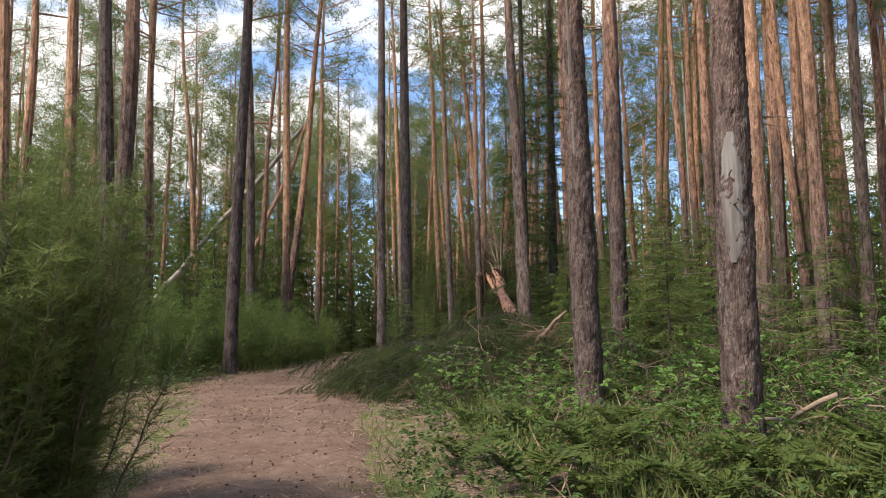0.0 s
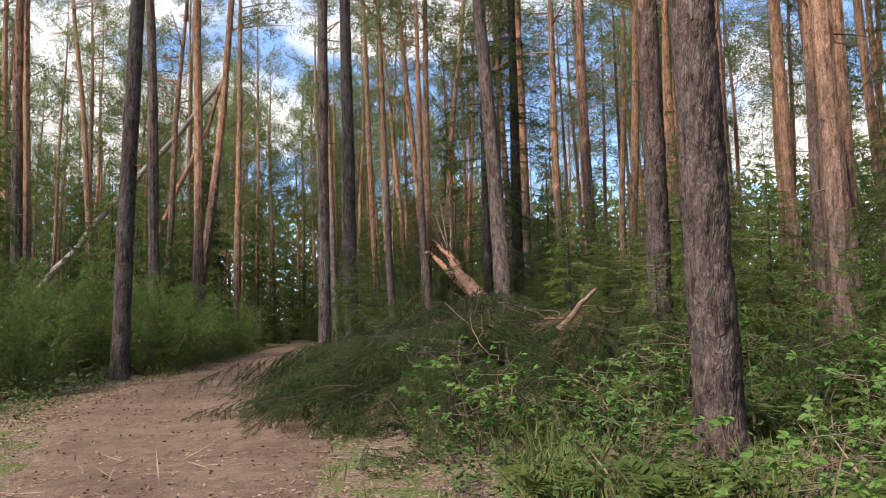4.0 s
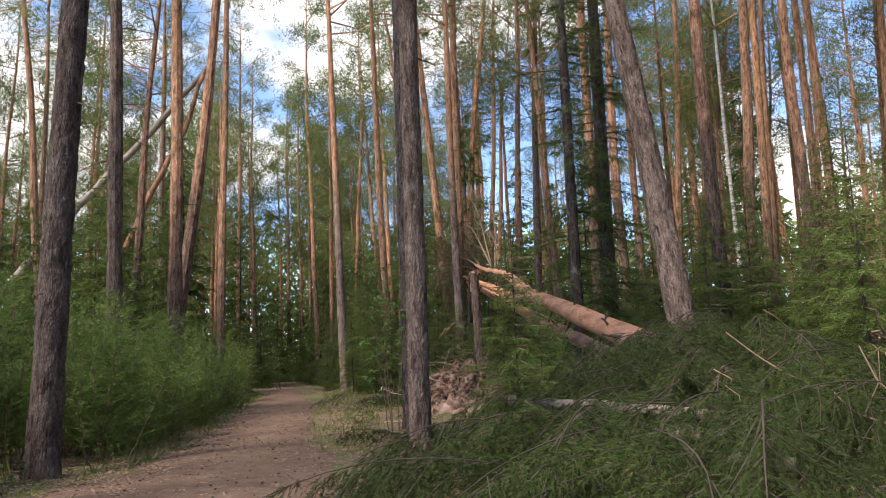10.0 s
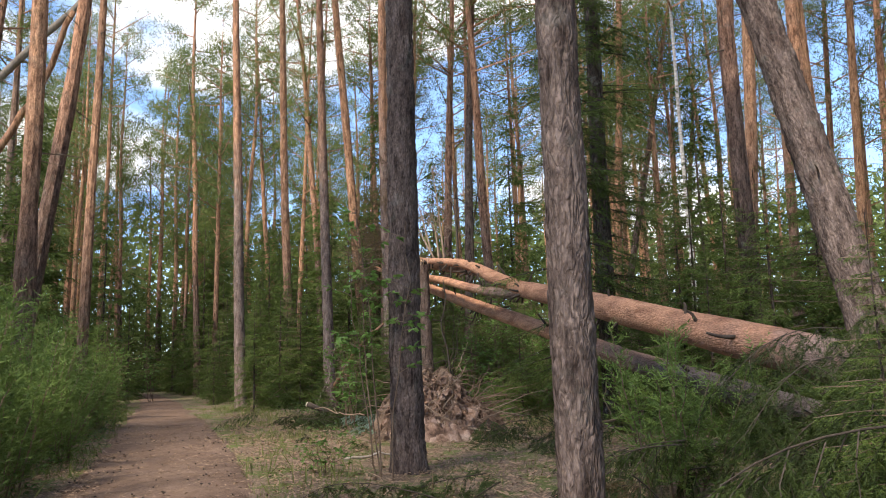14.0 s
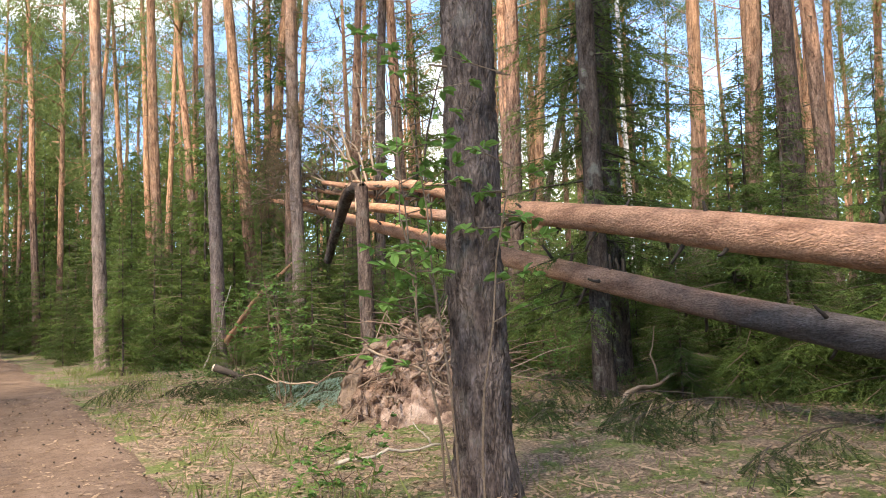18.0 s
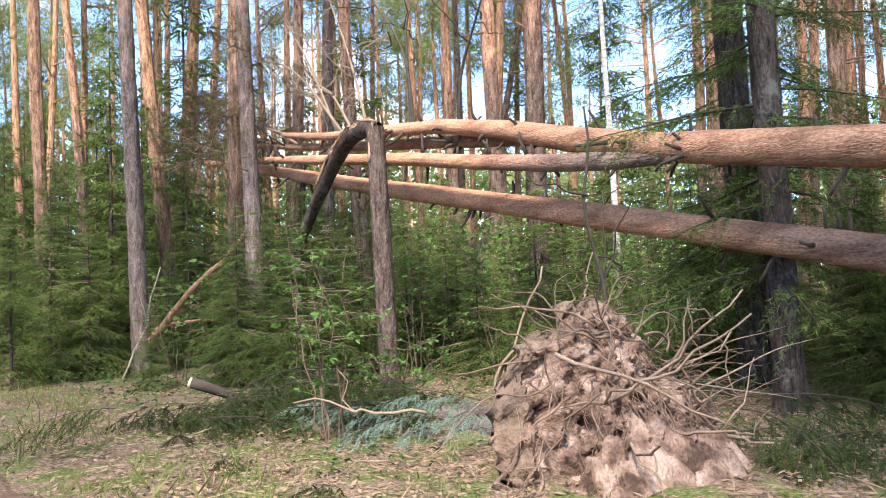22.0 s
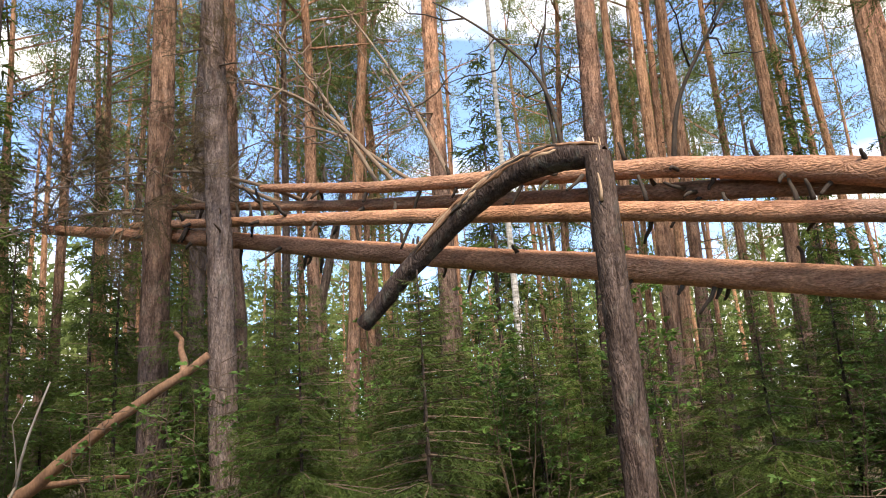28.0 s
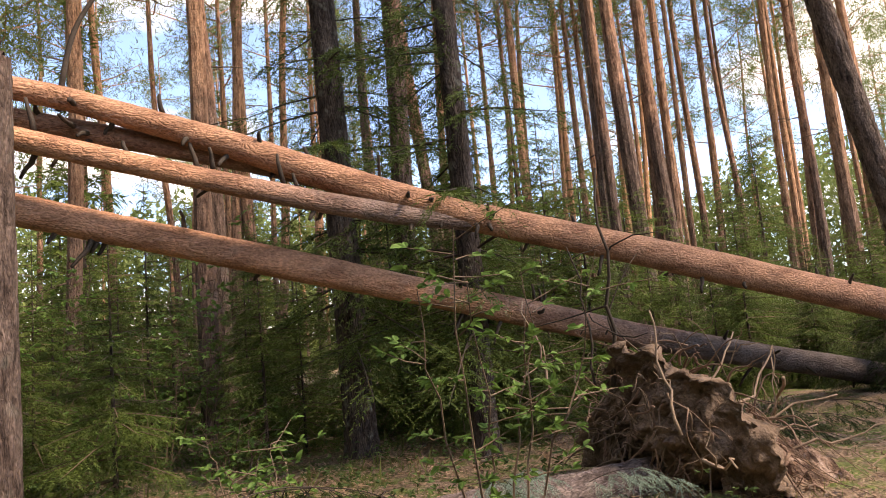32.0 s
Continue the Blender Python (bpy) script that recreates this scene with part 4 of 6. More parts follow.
# ---- the uprooted tree: soil disc, roots and trunk
root = thing("root_plate", Matrix.Translation((0.32, 29.35, float(ground_z(0.3, 29.75)) - 0.50)) @ Euler((radians(-17), 0, 0)).to_matrix().to_4x4() @ Matrix.Diagonal((1.12, 1.0, 1.15, 1)), "upturned root plate of a fallen tree with sandy soil", "root plate")
na, nr = 150, 56
V = []
for kk in range(2 * nr - 1):
    front = kk < nr
    r = kk / (nr - 1) if front else (2 * nr - 2 - kk) / (nr - 1)
    for m_ in range(na):
        a = 2 * math.pi * m_ / na
        w = 1.0 + 0.25 * noise.noise(Vector((math.cos(a) * 1.6, math.sin(a) * 1.6, 4.0))) + 0.12 * noise.noise(Vector((math.cos(a) * 5, math.sin(a) * 5, 9.0)))
        x, zz = math.cos(a) * 0.98 * r * w * (1 - 0.3 * max(0.0, math.sin(a)) * r), math.sin(a) * 0.86 * r * w
        p = Vector((x * 2.2, zz * 2.2, 1.0 if front else 7.0))
        lump = 0.26 * noise.noise(p) * (1 - r ** 4) + 0.17 * noise.noise(p * 3.1) + 0.10 * noise.noise(p * 7.0) + 0.06 * noise.noise(p * 15.0) + 0.03 * noise.noise(p * 33.0)
        y = (-0.36 * (1 - r ** 2.2) - lump) if front else (0.2 * (1 - r ** 2.0) + lump)
        V.append((x, y, zz + 0.66))
V = np.array(V)
i, j = np.meshgrid(np.arange(2 * nr - 2), np.arange(na), indexing="ij")
q = np.stack([i * na + j, i * na + (j + 1) % na, (i + 1) * na + (j + 1) % na, (i + 1) * na + j], -1).reshape(-1, 4)
cut = (nr - 8) * na
part("soil", mesh_of("soil", V, q[:cut], SOIL, True), root, "pale sandy soil caked among the roots")
part("back_soil", mesh_of("back_soil", V, q[cut:], DARK_SOIL, True), root, "dark crumbling soil")
rr = np.random.default_rng(11)
for k in range(70):
    a = rr.uniform(-0.35, math.pi + 0.35)
    r0, r1 = rr.uniform(0.62, 0.92), rr.uniform(0.95, 1.6)
    p0 = np.array([math.cos(a) * r0, -0.15 - 0.3 * (1 - r0), math.sin(a) * r0 * 0.8 + 0.62])
    a2 = a + rr.normal(0, 0.35)
    p1 = np.array([math.cos(a2) * r1, rr.uniform(-0.55, 0.25), math.sin(a2) * r1 * 0.75 + 0.62])
    part("root", tubes_mesh("root", [(flowing(crooked(p0, p1, 8, 0.055, rr.uniform(-0.1, 0.25), rr)), np.linspace(rr.uniform(0.004, 0.013), 0.002, 15))], ROOT if k % 3 else TWIG, 6), root)
for k in range(210):
    a = rr.uniform(0, 6.28)
    r0 = rr.uniform(0.1, 0.95)
    p0 = np.array([math.cos(a) * r0, -0.46 * (1 - r0 ** 2) - 0.03, math.sin(a) * r0 * 0.8 + 0.62])
    p1 = p0 + np.array([rr.normal(0, 0.28), rr.uniform(-0.2, 0.02), -rr.uniform(0.1, 0.6)])
    p1[2] = max(p1[2], 0.0)
    part("root", tubes_mesh("root", [(flowing(crooked(p0, p1, 6, 0.03, 0, rr)), np.linspace(rr.uniform(0.002, 0.007), 0.001, 11))], ROOT, 5), root)
for k in range(80):
    a = rr.uniform(0, 3.14)
    r0 = rr.uniform(0.2, 1.0)
    p0 = np.array([math.cos(a) * r0 * 0.85, 0.12 + 0.2 * (1 - r0), math.sin(a) * r0 * 0.8 + 0.66])
    p1 = p0 + np.array([rr.normal(0, 0.25), rr.uniform(0.02, 0.3), -rr.uniform(-0.25, 0.6)])
    p1[2] = max(p1[2], 0.2)
    part("root", tubes_mesh("root", [(flowing(crooked(p0, p1, 6, 0.04, 0, rr)), np.linspace(rr.uniform(0.004, 0.013), 0.002, 11))], ROOT if k % 2 else TWIG, 5), root)
mu, mv = np.meshgrid(np.linspace(0, 1, 44), np.linspace(0, 2 * math.pi, 96, endpoint=False), indexing="ij")
mr = np.array([0.26 * (1 - a * a) + 0.16 * noise.noise(Vector((a * 3 * math.cos(b), a * 3 * math.sin(b), 2))) + 0.12 * noise.noise(Vector((a * 7 * math.cos(b), a * 7 * math.sin(b), 5))) + 0.07 * noise.noise(Vector((a * 17 * math.cos(b), a * 17 * math.sin(b), 8))) + 0.03 * noise.noise(Vector((a * 37 * math.cos(b), a * 37 * math.sin(b), 3))) for a, b in zip(mu.ravel(), mv.ravel())]).reshape(mu.shape)
V = np.stack([-0.15 + 0.85 * mu * np.cos(mv), -0.5 + 0.6 * mu * np.sin(mv), 0.30 + mr - 0.3 * mu ** 4], -1).reshape(-1, 3)
i, j = np.meshgrid(np.arange(43), np.arange(96), indexing="ij")
part("fallen_soil", mesh_of("fallen_soil", V, np.stack([i * 96 + j, i * 96 + (j + 1) % 96, (i + 1) * 96 + (j + 1) % 96, (i + 1) * 96 + j], -1).reshape(-1, 4)[:, ::-1], SOIL, True), root, "crumbled sandy soil at the foot")
for k in range(26):
    p0 = np.array([rr.uniform(0.55, 0.85), rr.uniform(-0.25, 0.1), rr.uniform(0.35, 1.0)])
    p1 = p0 + np.array([rr.uniform(0.4, 1.0), rr.uniform(-0.7, 0.1), rr.uniform(-0.2, 0.35)])
    part("root", tubes_mesh("root", [(flowing(crooked(p0, p1, 7, 0.025, 0.08, rr)), np.linspace(rr.uniform(0.005, 0.011), 0.002, 13))], DRY_TWIG if k % 4 == 0 else ROOT, 6), root)
P = crooked((0.05, 0.2, 0.55), (0.55, 3.9, 1.46), 100, 0.003, 0, rr)
V, q = bark_tube(P, np.linspace(0.18, 0.145, 100), 36, 0.01, 0.07)
part("trunk", mesh_of("trunk", V, q, LYING_BARK, True), root, "grey lying trunk")


# ---------------------------------------------------------------- spruces, bushes and shrubs
def spruce_foliage(height, reach, low, rng, step=0.3, per_whorl=5, gap=0.1, fine=0.04, needle=0.1, top=0.985, P=None):
    """Whorls of drooping branches with side twigs full of needles."""
    limbs, C, D, TL = [], [], [], []
    z = low
    t = np.linspace(0, 1, 6)
    while z < height * top:
        h = (z - low) / (height - low)
        for _ in range(per_whorl):
            a = rng.uniform(0, 6.28)
            ln = max(0.14, reach * (1 - h) ** 0.75 * rng.uniform(0.5, 1.15))
            zz = z + rng.uniform(-0.5, 0.5) * step
            c = np.array([0, 0, zz]) if P is None else np.array([np.interp(zz, P[:, 2], P[:, 0]), np.interp(zz, P[:, 2], P[:, 1]), zz])
            d = np.array([math.cos(a), math.sin(a), 0])
            drop = (0.05 + 0.42 * (1 - h)) * ln * rng.uniform(0.7, 1.25)
            Q = c + d * (ln * t)[:, None] + np.array([0, 0, 1.0]) * (0.15 * ln * t - drop * t ** 1.6 * 1.25 + 0.4 * drop * t ** 4)[:, None]
            limbs.append((Q, np.linspace(0.005 + 0.010 * ln, 0.003, 6)))
            u = np.arange(0.12, 1.0, gap / ln)
            m = len(u)
            if m == 0:
                continue
            u = np.clip(np.repeat(u, 2) + rng.uniform(-0.4, 0.4, 2 * m) * gap / ln, 0.05, 1)
            sg = np.tile([-1.0, 1.0], m)
            sd = np.cross(d, [0, 0, 1.0])
            C.append(np.stack([np.interp(u, t, Q[:, k]) for k in range(3)], -1))
            D.append(d * rng.uniform(0.45, 0.95, 2 * m)[:, None] + sd * (sg * rng.uniform(0.45, 1.0, 2 * m))[:, None] + np.array([0, 0, -1.0]) * rng.uniform(0.0, 0.5, 2 * m)[:, None])
            TL.append(np.maximum(needle * 1.2, ln * 0.42 * np.sin(math.pi * np.clip(0.22 + 0.76 * u, 0, 1)) ** 0.7 * rng.uniform(0.5, 1.2, 2 * m)))
        z += step * rng.uniform(0.75, 1.25)
    V, F = needled(np.concatenate(C), np.concatenate(D), np.concatenate(TL), needle, fine, rng, 0.75)
    return limbs, V, F


def spruce(height, reach, low, seed, dia, label, **kw):
    rng = np.random.default_rng(seed)
    top = thing("spruce_tree", Matrix(), label, "tree", "spruces of the undergrowth")
    P = trunk_points(height, 0.03, rng, 20)
    V, q, t = tube(P, np.maximum(0.006, dia / 2 * (1 - P[:, 2] / height) ** 0.9), 8)
    part("trunk", mesh_of("trunk", V, [q, t], SPRUCE_BARK, True), top)
    limbs, V, F = spruce_foliage(height, reach, low, rng, **kw)
    lv, lf = limb_faces([(Q[[0, 2, 5]], R[[0, 2, 5]]) for Q, R in limbs], 3)
    part("crown", two_part_mesh("crown", [(V, [F], SPRUCE_NEEDLE), (lv, lf, TWIG)]), top)
    return top


SP_TALL = spruce(12.0, 2.4, 0.8, 71, 0.2, "tall young spruce with dense dark green branches", step=0.42, per_whorl=6, gap=0.15, fine=0.036, needle=0.15)
SP_MID = spruce(7.5, 1.9, 0.3, 72, 0.13, "middle-sized spruce with drooping green branches", step=0.32, per_whorl=6, gap=0.10, fine=0.022, needle=0.10)
SP_LOW = spruce(4.3, 1.35, 0.15, 73, 0.08, "young spruce with fresh green branches", step=0.22, per_whorl=6, gap=0.075, fine=0.013, needle=0.062)
SP_SMALL = spruce(2.4, 0.85, 0.1, 74, 0.05, "small young spruce with light green tips", step=0.14, per_whorl=6, gap=0.05, fine=0.011, needle=0.045)
for v, (x, y) in zip((SP_TALL, SP_MID, SP_LOW, SP_SMALL), ((8.9, 17.6), (5.1, 18.6), (5.0, 26.6), (5.0, 21.2))):
    v.matrix_basis = on_ground(x, y, size=0.6 if v in (SP_TALL, SP_MID) else 1.0)


SP_CLOSE = spruce(4.3, 1.25, 0.12, 76, 0.07, "dense young spruce with soft fresh green twigs", step=0.18, per_whorl=7, gap=0.05, fine=0.0075, needle=0.04)
SP_CLOSE.matrix_basis = on_ground(0.7, 37.2, 0, 0, size=0.68)


SP_DRY = spruce(5.4, 0.95, 0.5, 79, 0.08, "dead young spruce with rusty brown needles", step=0.3, per_whorl=5, gap=0.09, fine=0.03, needle=0.09)
SP_DRY.matrix_basis = on_ground(4.25, 16.2, -0.03)
SP_DRY.children[1].data.materials[0] = WITHERED
SP_FAR = spruce(13.0, 2.3, 0.5, 75, 0.2, "dark spruce far off in the wood", step=0.6, per_whorl=6, gap=0.24, fine=0.075, needle=0.32)
SP_FAR.matrix_basis = on_ground(-20, 60)


# the two old spruces behind the fallen pines
def old_spruce(x, y, dia, height, seed, label, lx, ly):
    rng = np.random.default_rng(seed)
    top = thing("spruce_tree", Matrix.Translation((x, y, float(ground_z(x, y)))) @ Euler((radians(-ly), radians(lx), 0)).to_matrix().to_4x4(), label, "tree", "old spruces behind the windfall")
    z = np.concatenate([np.arange(-0.15, 7.5, 0.04), np.linspace(7.5, height, 30)])
    base = trunk_points(height, 0.03, rng, 40)
    P = np.stack([np.interp(z, base[:, 2], base[:, 0]), np.interp(z, base[:, 2], base[:, 1]), z], -1)
    V, q = bark_tube(P, trunk_radius(z, dia, height), 40, 0.010, 0.035, 0.7)
    part("trunk", mesh_of("trunk", V, q, SPRUCE_BARK, True), top)
    limbs, V, F = spruce_foliage(height, 1.9, 1.4, rng, 0.40, 4, 0.09, 0.02, 0.075, 0.65, P)
    lv, lf = limb_faces([(Q[[0, 2, 5]], R[[0, 2, 5]] * 0.8) for Q, R in limbs], 4)
    part("crown", two_part_mesh("crown", [(V, [F], SPRUCE_NEEDLE), (lv, lf, DARK_TWIG)]), top)


old_spruce(4.45, 30.75, 0.40, 24, 312, "tall old spruce with drooping branches and dark trunk", 0.8, 1.2)
old_spruce(3.24, 29.7, 0.30, 23, 313, "old spruce with dark scaly trunk beside the logs", 0.2, 0.4)


def plant(kind, rows):
    for x, y, size, turn in rows:
        if kind in (SP_TALL, SP_MID) and (y > 54 or x < -9 or x > 14):
            copy_thing(SP_FAR, on_ground(x, y, -0.03, turn, size=size * (0.92 if kind is SP_TALL else 0.58)))
        else:
            copy_thing(kind, on_ground(x, y, -0.03, turn, size=size))


plant(SP_TALL, [(5.6, 28.4, 0.75, 20), (7.6, 26.0, 0.95, 90), (12.5, 22.0, 0.6, 150), (1.2, 46.5, 0.95, 40), (3.6, 48.0, 1.05, 200), (-0.9, 51.0, 0.9, 250),
                (8.4, 46.0, 1.0, 300), (14.5, 41.0, 1.05, 10), (18.5, 33.0, 1.0, 70), (10.8, 28.0, 0.9, 110), (12.0, 15.5, 0.5, 210), (-13.0, 47.0, 0.8, 130), (16.0, 20.0, 0.7, 160)])
plant(SP_MID, [(6.2, 14.2, 0.55, 30), (7.6, 19.2, 0.62, 70), (5.3, 23.6, 0.72, 100), (6.4, 24.0, 0.9, 150), (4.9, 31.8, 0.75, 190), (7.4, 30.6, 0.9, 220), (3.4, 44.5, 0.85, 260),
               (1.0, 44.0, 0.9, 290), (-0.6, 45.6, 0.8, 320), (6.0, 44.0, 0.85, 350), (9.4, 34.0, 0.8, 15), (5.2, 38.8, 0.6, 60), (10.5, 39.5, 0.8, 120), (13.5, 29.5, 0.9, 180),
               (2.6, 50.0, 0.9, 240), (9.8, 23.6, 0.65, 270), (-8.6, 40.0, 0.65, 45), (-3.0, 66.0, 0.9, 95), (-11.5, 36.0, 0.6, 145), (4.6, 21.6, 0.62, 205), (10.5, 16.2, 0.6, 255)])
plant(SP_LOW, [(4.9, 12.6, 0.8, 10), (3.2, 19.6, 0.85, 60), (4.6, 15.8, 0.9, 120), (6.0, 17.2, 1.0, 170), (2.2, 40.2, 0.9, 230), (3.0, 37.2, 0.75, 280), (0.9, 37.6, 0.7, 320), (3.7, 33.6, 0.7, 0),
               (6.7, 32.9, 0.9, 50), (5.5, 34.3, 0.7, 110), (7.4, 37.4, 0.8, 150), (4.3, 41.8, 0.9, 200), (-0.4, 41.8, 0.8, 250), (-1.2, 47.5, 1.0, 290), (0.4, 49.5, 0.9, 340), (6.0, 26.3, 0.9, 25),
               (8.0, 28.4, 0.9, 75), (8.2, 21.6, 1.0, 125), (-6.6, 46.5, 0.9, 175), (-8.3, 52.0, 1.0, 225), (-2.2, 55.0, 1.1, 275), (-3.4, 59.0, 1.0, 330), (-9.6, 44.0, 0.8, 85)])
plant(SP_CLOSE, [(-0.95, 18.6, 0.85, 45), (-0.45, 19.6, 0.66, 145), (1.7, 36.3, 0.5, 90), (2.9, 17.4, 0.6, 15), (3.7, 16.9, 0.62, 75), (3.3, 18.6, 0.62, 165), (4.4, 17.6, 0.7, 255), (4.4, 20.2, 0.8, 200), (4.9, 27.6, 0.9, 280), (-0.2, 38.6, 0.5, 20)])
plant(SP_CLOSE, [(5.1, 23.0, 1.35, 20), (4.6, 21.9, 1.05, 110), (6.1, 22.2, 1.45, 200), (6.9, 20.6, 1.4, 290), (5.4, 19.6, 1.1, 60), (7.6, 23.4, 1.6, 150), (5.0, 28.6, 1.7, 240), (5.9, 26.6, 1.75, 330), (6.6, 29.2, 1.8, 100)])
plant(SP_MID, [(3.9, 40.2, 0.82, 50), (4.9, 38.6, 0.8, 120), (4.8, 41.8, 0.9, 190), (6.2, 39.0, 0.9, 260), (7.4, 36.8, 0.85, 330), (-1.0, 42.2, 1.0, 70), (-0.2, 44.4, 1.1, 140), (-1.9, 40.6, 0.75, 210), (9.0, 45.4, 1.2, 30), (10.1, 43.9, 1.15, 100), (11.0, 42.3, 1.2, 170), (11.9, 40.5, 1.15, 240), (12.6, 38.5, 1.1, 310), (7.9, 46.5, 1.2, 80), (6.2, 47.0, 1.15, 150)])
plant(SP_CLOSE, [(1.75, 38.3, 1.1, 75), (3.7, 28.7, 0.7, 15), (4.3, 29.4, 0.9, 185)])
plant(SP_TALL, [(10.7, 49.9, 0.75, 10), (12.5, 47.8, 0.75, 80), (11.4, 44.6, 0.7, 150), (12.7, 42.0, 0.65, 220), (9.3, 47.2, 0.7, 290), (10.5, 45.6, 0.65, 20), (12.2, 43.2, 0.65, 90), (13.2, 40.2, 0.65, 160)])
plant(SP_MID, [(4.6, 27.7, 0.7, 33), (5.7, 25.7, 0.75, 133), (6.7, 27.6, 0.9, 233), (3.9, 25.6, 0.5, 303)])
plant(SP_SMALL, [(1.2, 36.2, 1.15, 80), (2.1, 36.7, 1.2, 130), (3.9, 35.2, 0.9, 180), (4.6, 20.0, 1.2, 220), (2.4, 13.1, 0.8, 260), (5.6, 11.2, 1.1, 300), (4.6, 29.4, 1.0, 350),
                 (5.9, 31.0, 1.0, 20), (6.6, 35.4, 1.1, 70), (-2.9, 49.5, 1.0, 110), (-7.0, 50.0, 1.0, 160), (4.4, 37.4, 1.1, 210), (0.2, 43.4, 1.0, 250), (-5.9, 39.4, 0.9, 290)])

# ---- the wood beyond: a closed band of foliage and thin stems all round
band = np.random.default_rng(37)
n = 250000
a, r = radians(1) * band.uniform(-75, 190, n), band.uniform(82, 118, n)
top_z = np.array([20 + 5 * noise.noise(Vector((k * 9, 2, 0))) + 4 * noise.noise(Vector((k * 31, 5, 0))) for k in a])
c = np.stack([-2 + r * np.sin(a), 20 + r * np.cos(a), 0.8 + top_z * band.uniform(0, 1, n) ** np.where(np.arange(n) % 2, 0.8, 2.6)], -1)
d = unit(band.normal(0, 1, (n, 3)) + np.array([0, 0, -0.3]))
V, F = needles(c, d, unit(np.cross(d, band.normal(0, 1, (n, 3)))), band.uniform(0.7, 1.5, n), band.uniform(0.3, 0.6, n))
thing("far_woods", Matrix(), "dense green wood closing the view far off", "woods", "", mesh_of("far_woods", V, F, PINE_NEEDLE), "stuff")

deep = np.random.default_rng(31)
rows_f = []
while len(rows_f) < 110:
    r, a = 26 + 50 * deep.uniform() ** 0.8, deep.uniform(-44, 165) if len(rows_f) > 50 else deep.uniform(-44, 25)
    x, y = -2 + r * math.sin(radians(a)), 20 + r * math.cos(radians(a))
    if abs(x - path_centre(y)) < 2.6 and y < 68:
        continue
    rows_f.append((x, y, deep.uniform(0.5, 1.1), deep.uniform(0, 360)))
plant(SP_FAR, rows_f)
plant(SP_TALL, [(-15.0, 36.0, 0.8, 30), (-12.0, 40.5, 0.75, 120), (-16.5, 30.0, 0.85, 200), (-9.5, 48.0, 0.8, 280), (-3.2, 62.0, 0.9, 50), (-8.2, 60.0, 0.9, 160)])
plant(SP_MID, [(-10.5, 31.5, 0.7, 40), (-13.5, 28.0, 0.75, 100), (-9.0, 37.5, 0.65, 170), (-12.0, 22.5, 0.7, 230), (-7.8, 47.5, 0.7, 300), (-2.6, 53.0, 0.75, 350), (-6.6, 56.0, 0.8, 70), (-5.0, 69.0, 1.0, 140), (-6.8, 71.0, 1.0, 210), (-3.4, 72.0, 0.9, 20)])


wall = np.random.default_rng(43)
for zone, count, kinds, lo, hi in (((4.2, 12, 28, 47), 26, (SP_MID, SP_LOW, SP_LOW), 0.5, 0.85), ((-17, -7.6, 25, 62), 32, (SP_FAR,), 0.35, 0.65), ((-2.6, 3.4, 44.5, 68), 18, (SP_FAR,), 0.35, 0.65), ((6.0, 13, 12.5, 22), 3, (SP_LOW, SP_MID), 0.45, 0.6), ((3.3, 7.0, 36.0, 44), 7, (SP_MID, SP_LOW, SP_MID), 0.55, 0.8), ((4.6, 9.0, 25.5, 32.5), 5, (SP_MID,), 0.6, 0.95)):
    got, tries = [], 0
    while len(got) < count and tries < 3000:
        tries += 1
        x, y = wall.uniform(*zone[:2]), wall.uniform(*zone[2:])
        if abs(x - path_centre(y)) < 2.4 or any((x - p) ** 2 + (y - q_) ** 2 < 1.2 for p, q_, _, _ in got):
            continue
        got.append((x, y, wall.uniform(lo, hi), wall.uniform(0, 360)))
    for k, kind in enumerate(kinds):
        plant(kind, got[k::len(kinds)])


plant(SP_TALL, [(2.2, 43.6, 0.75, 40), (3.8, 43.3, 0.8, 130), (-0.6, 43.9, 0.65, 220), (5.2, 43.7, 0.8, 310)])
plant(SP_MID, [(1.4, 42.6, 0.6, 80), (-3.0, 57.5, 0.6, 15), (-3.9, 66.0, 0.75, 75), (-6.0, 75.0, 1.0, 135), (-8.0, 77.0, 1.1, 195), (-9.5, 66.0, 0.8, 255), (-2.0, 64.0, 0.8, 315), (-4.4, 73.5, 0.9, 45), (-7.2, 73.0, 0.9, 105), (-2.9, 47.5, 0.45, 165)])
plant(SP_LOW, [(-4.2, 64.0, 0.9, 30), (-7.6, 62.0, 0.9, 90), (-7.0, 58.5, 0.8, 150), (-2.7, 61.0, 0.9, 210), (-8.8, 68.5, 1.0, 270), (-4.9, 70.5, 1.0, 330), (-6.4, 71.0, 1.1, 20)])


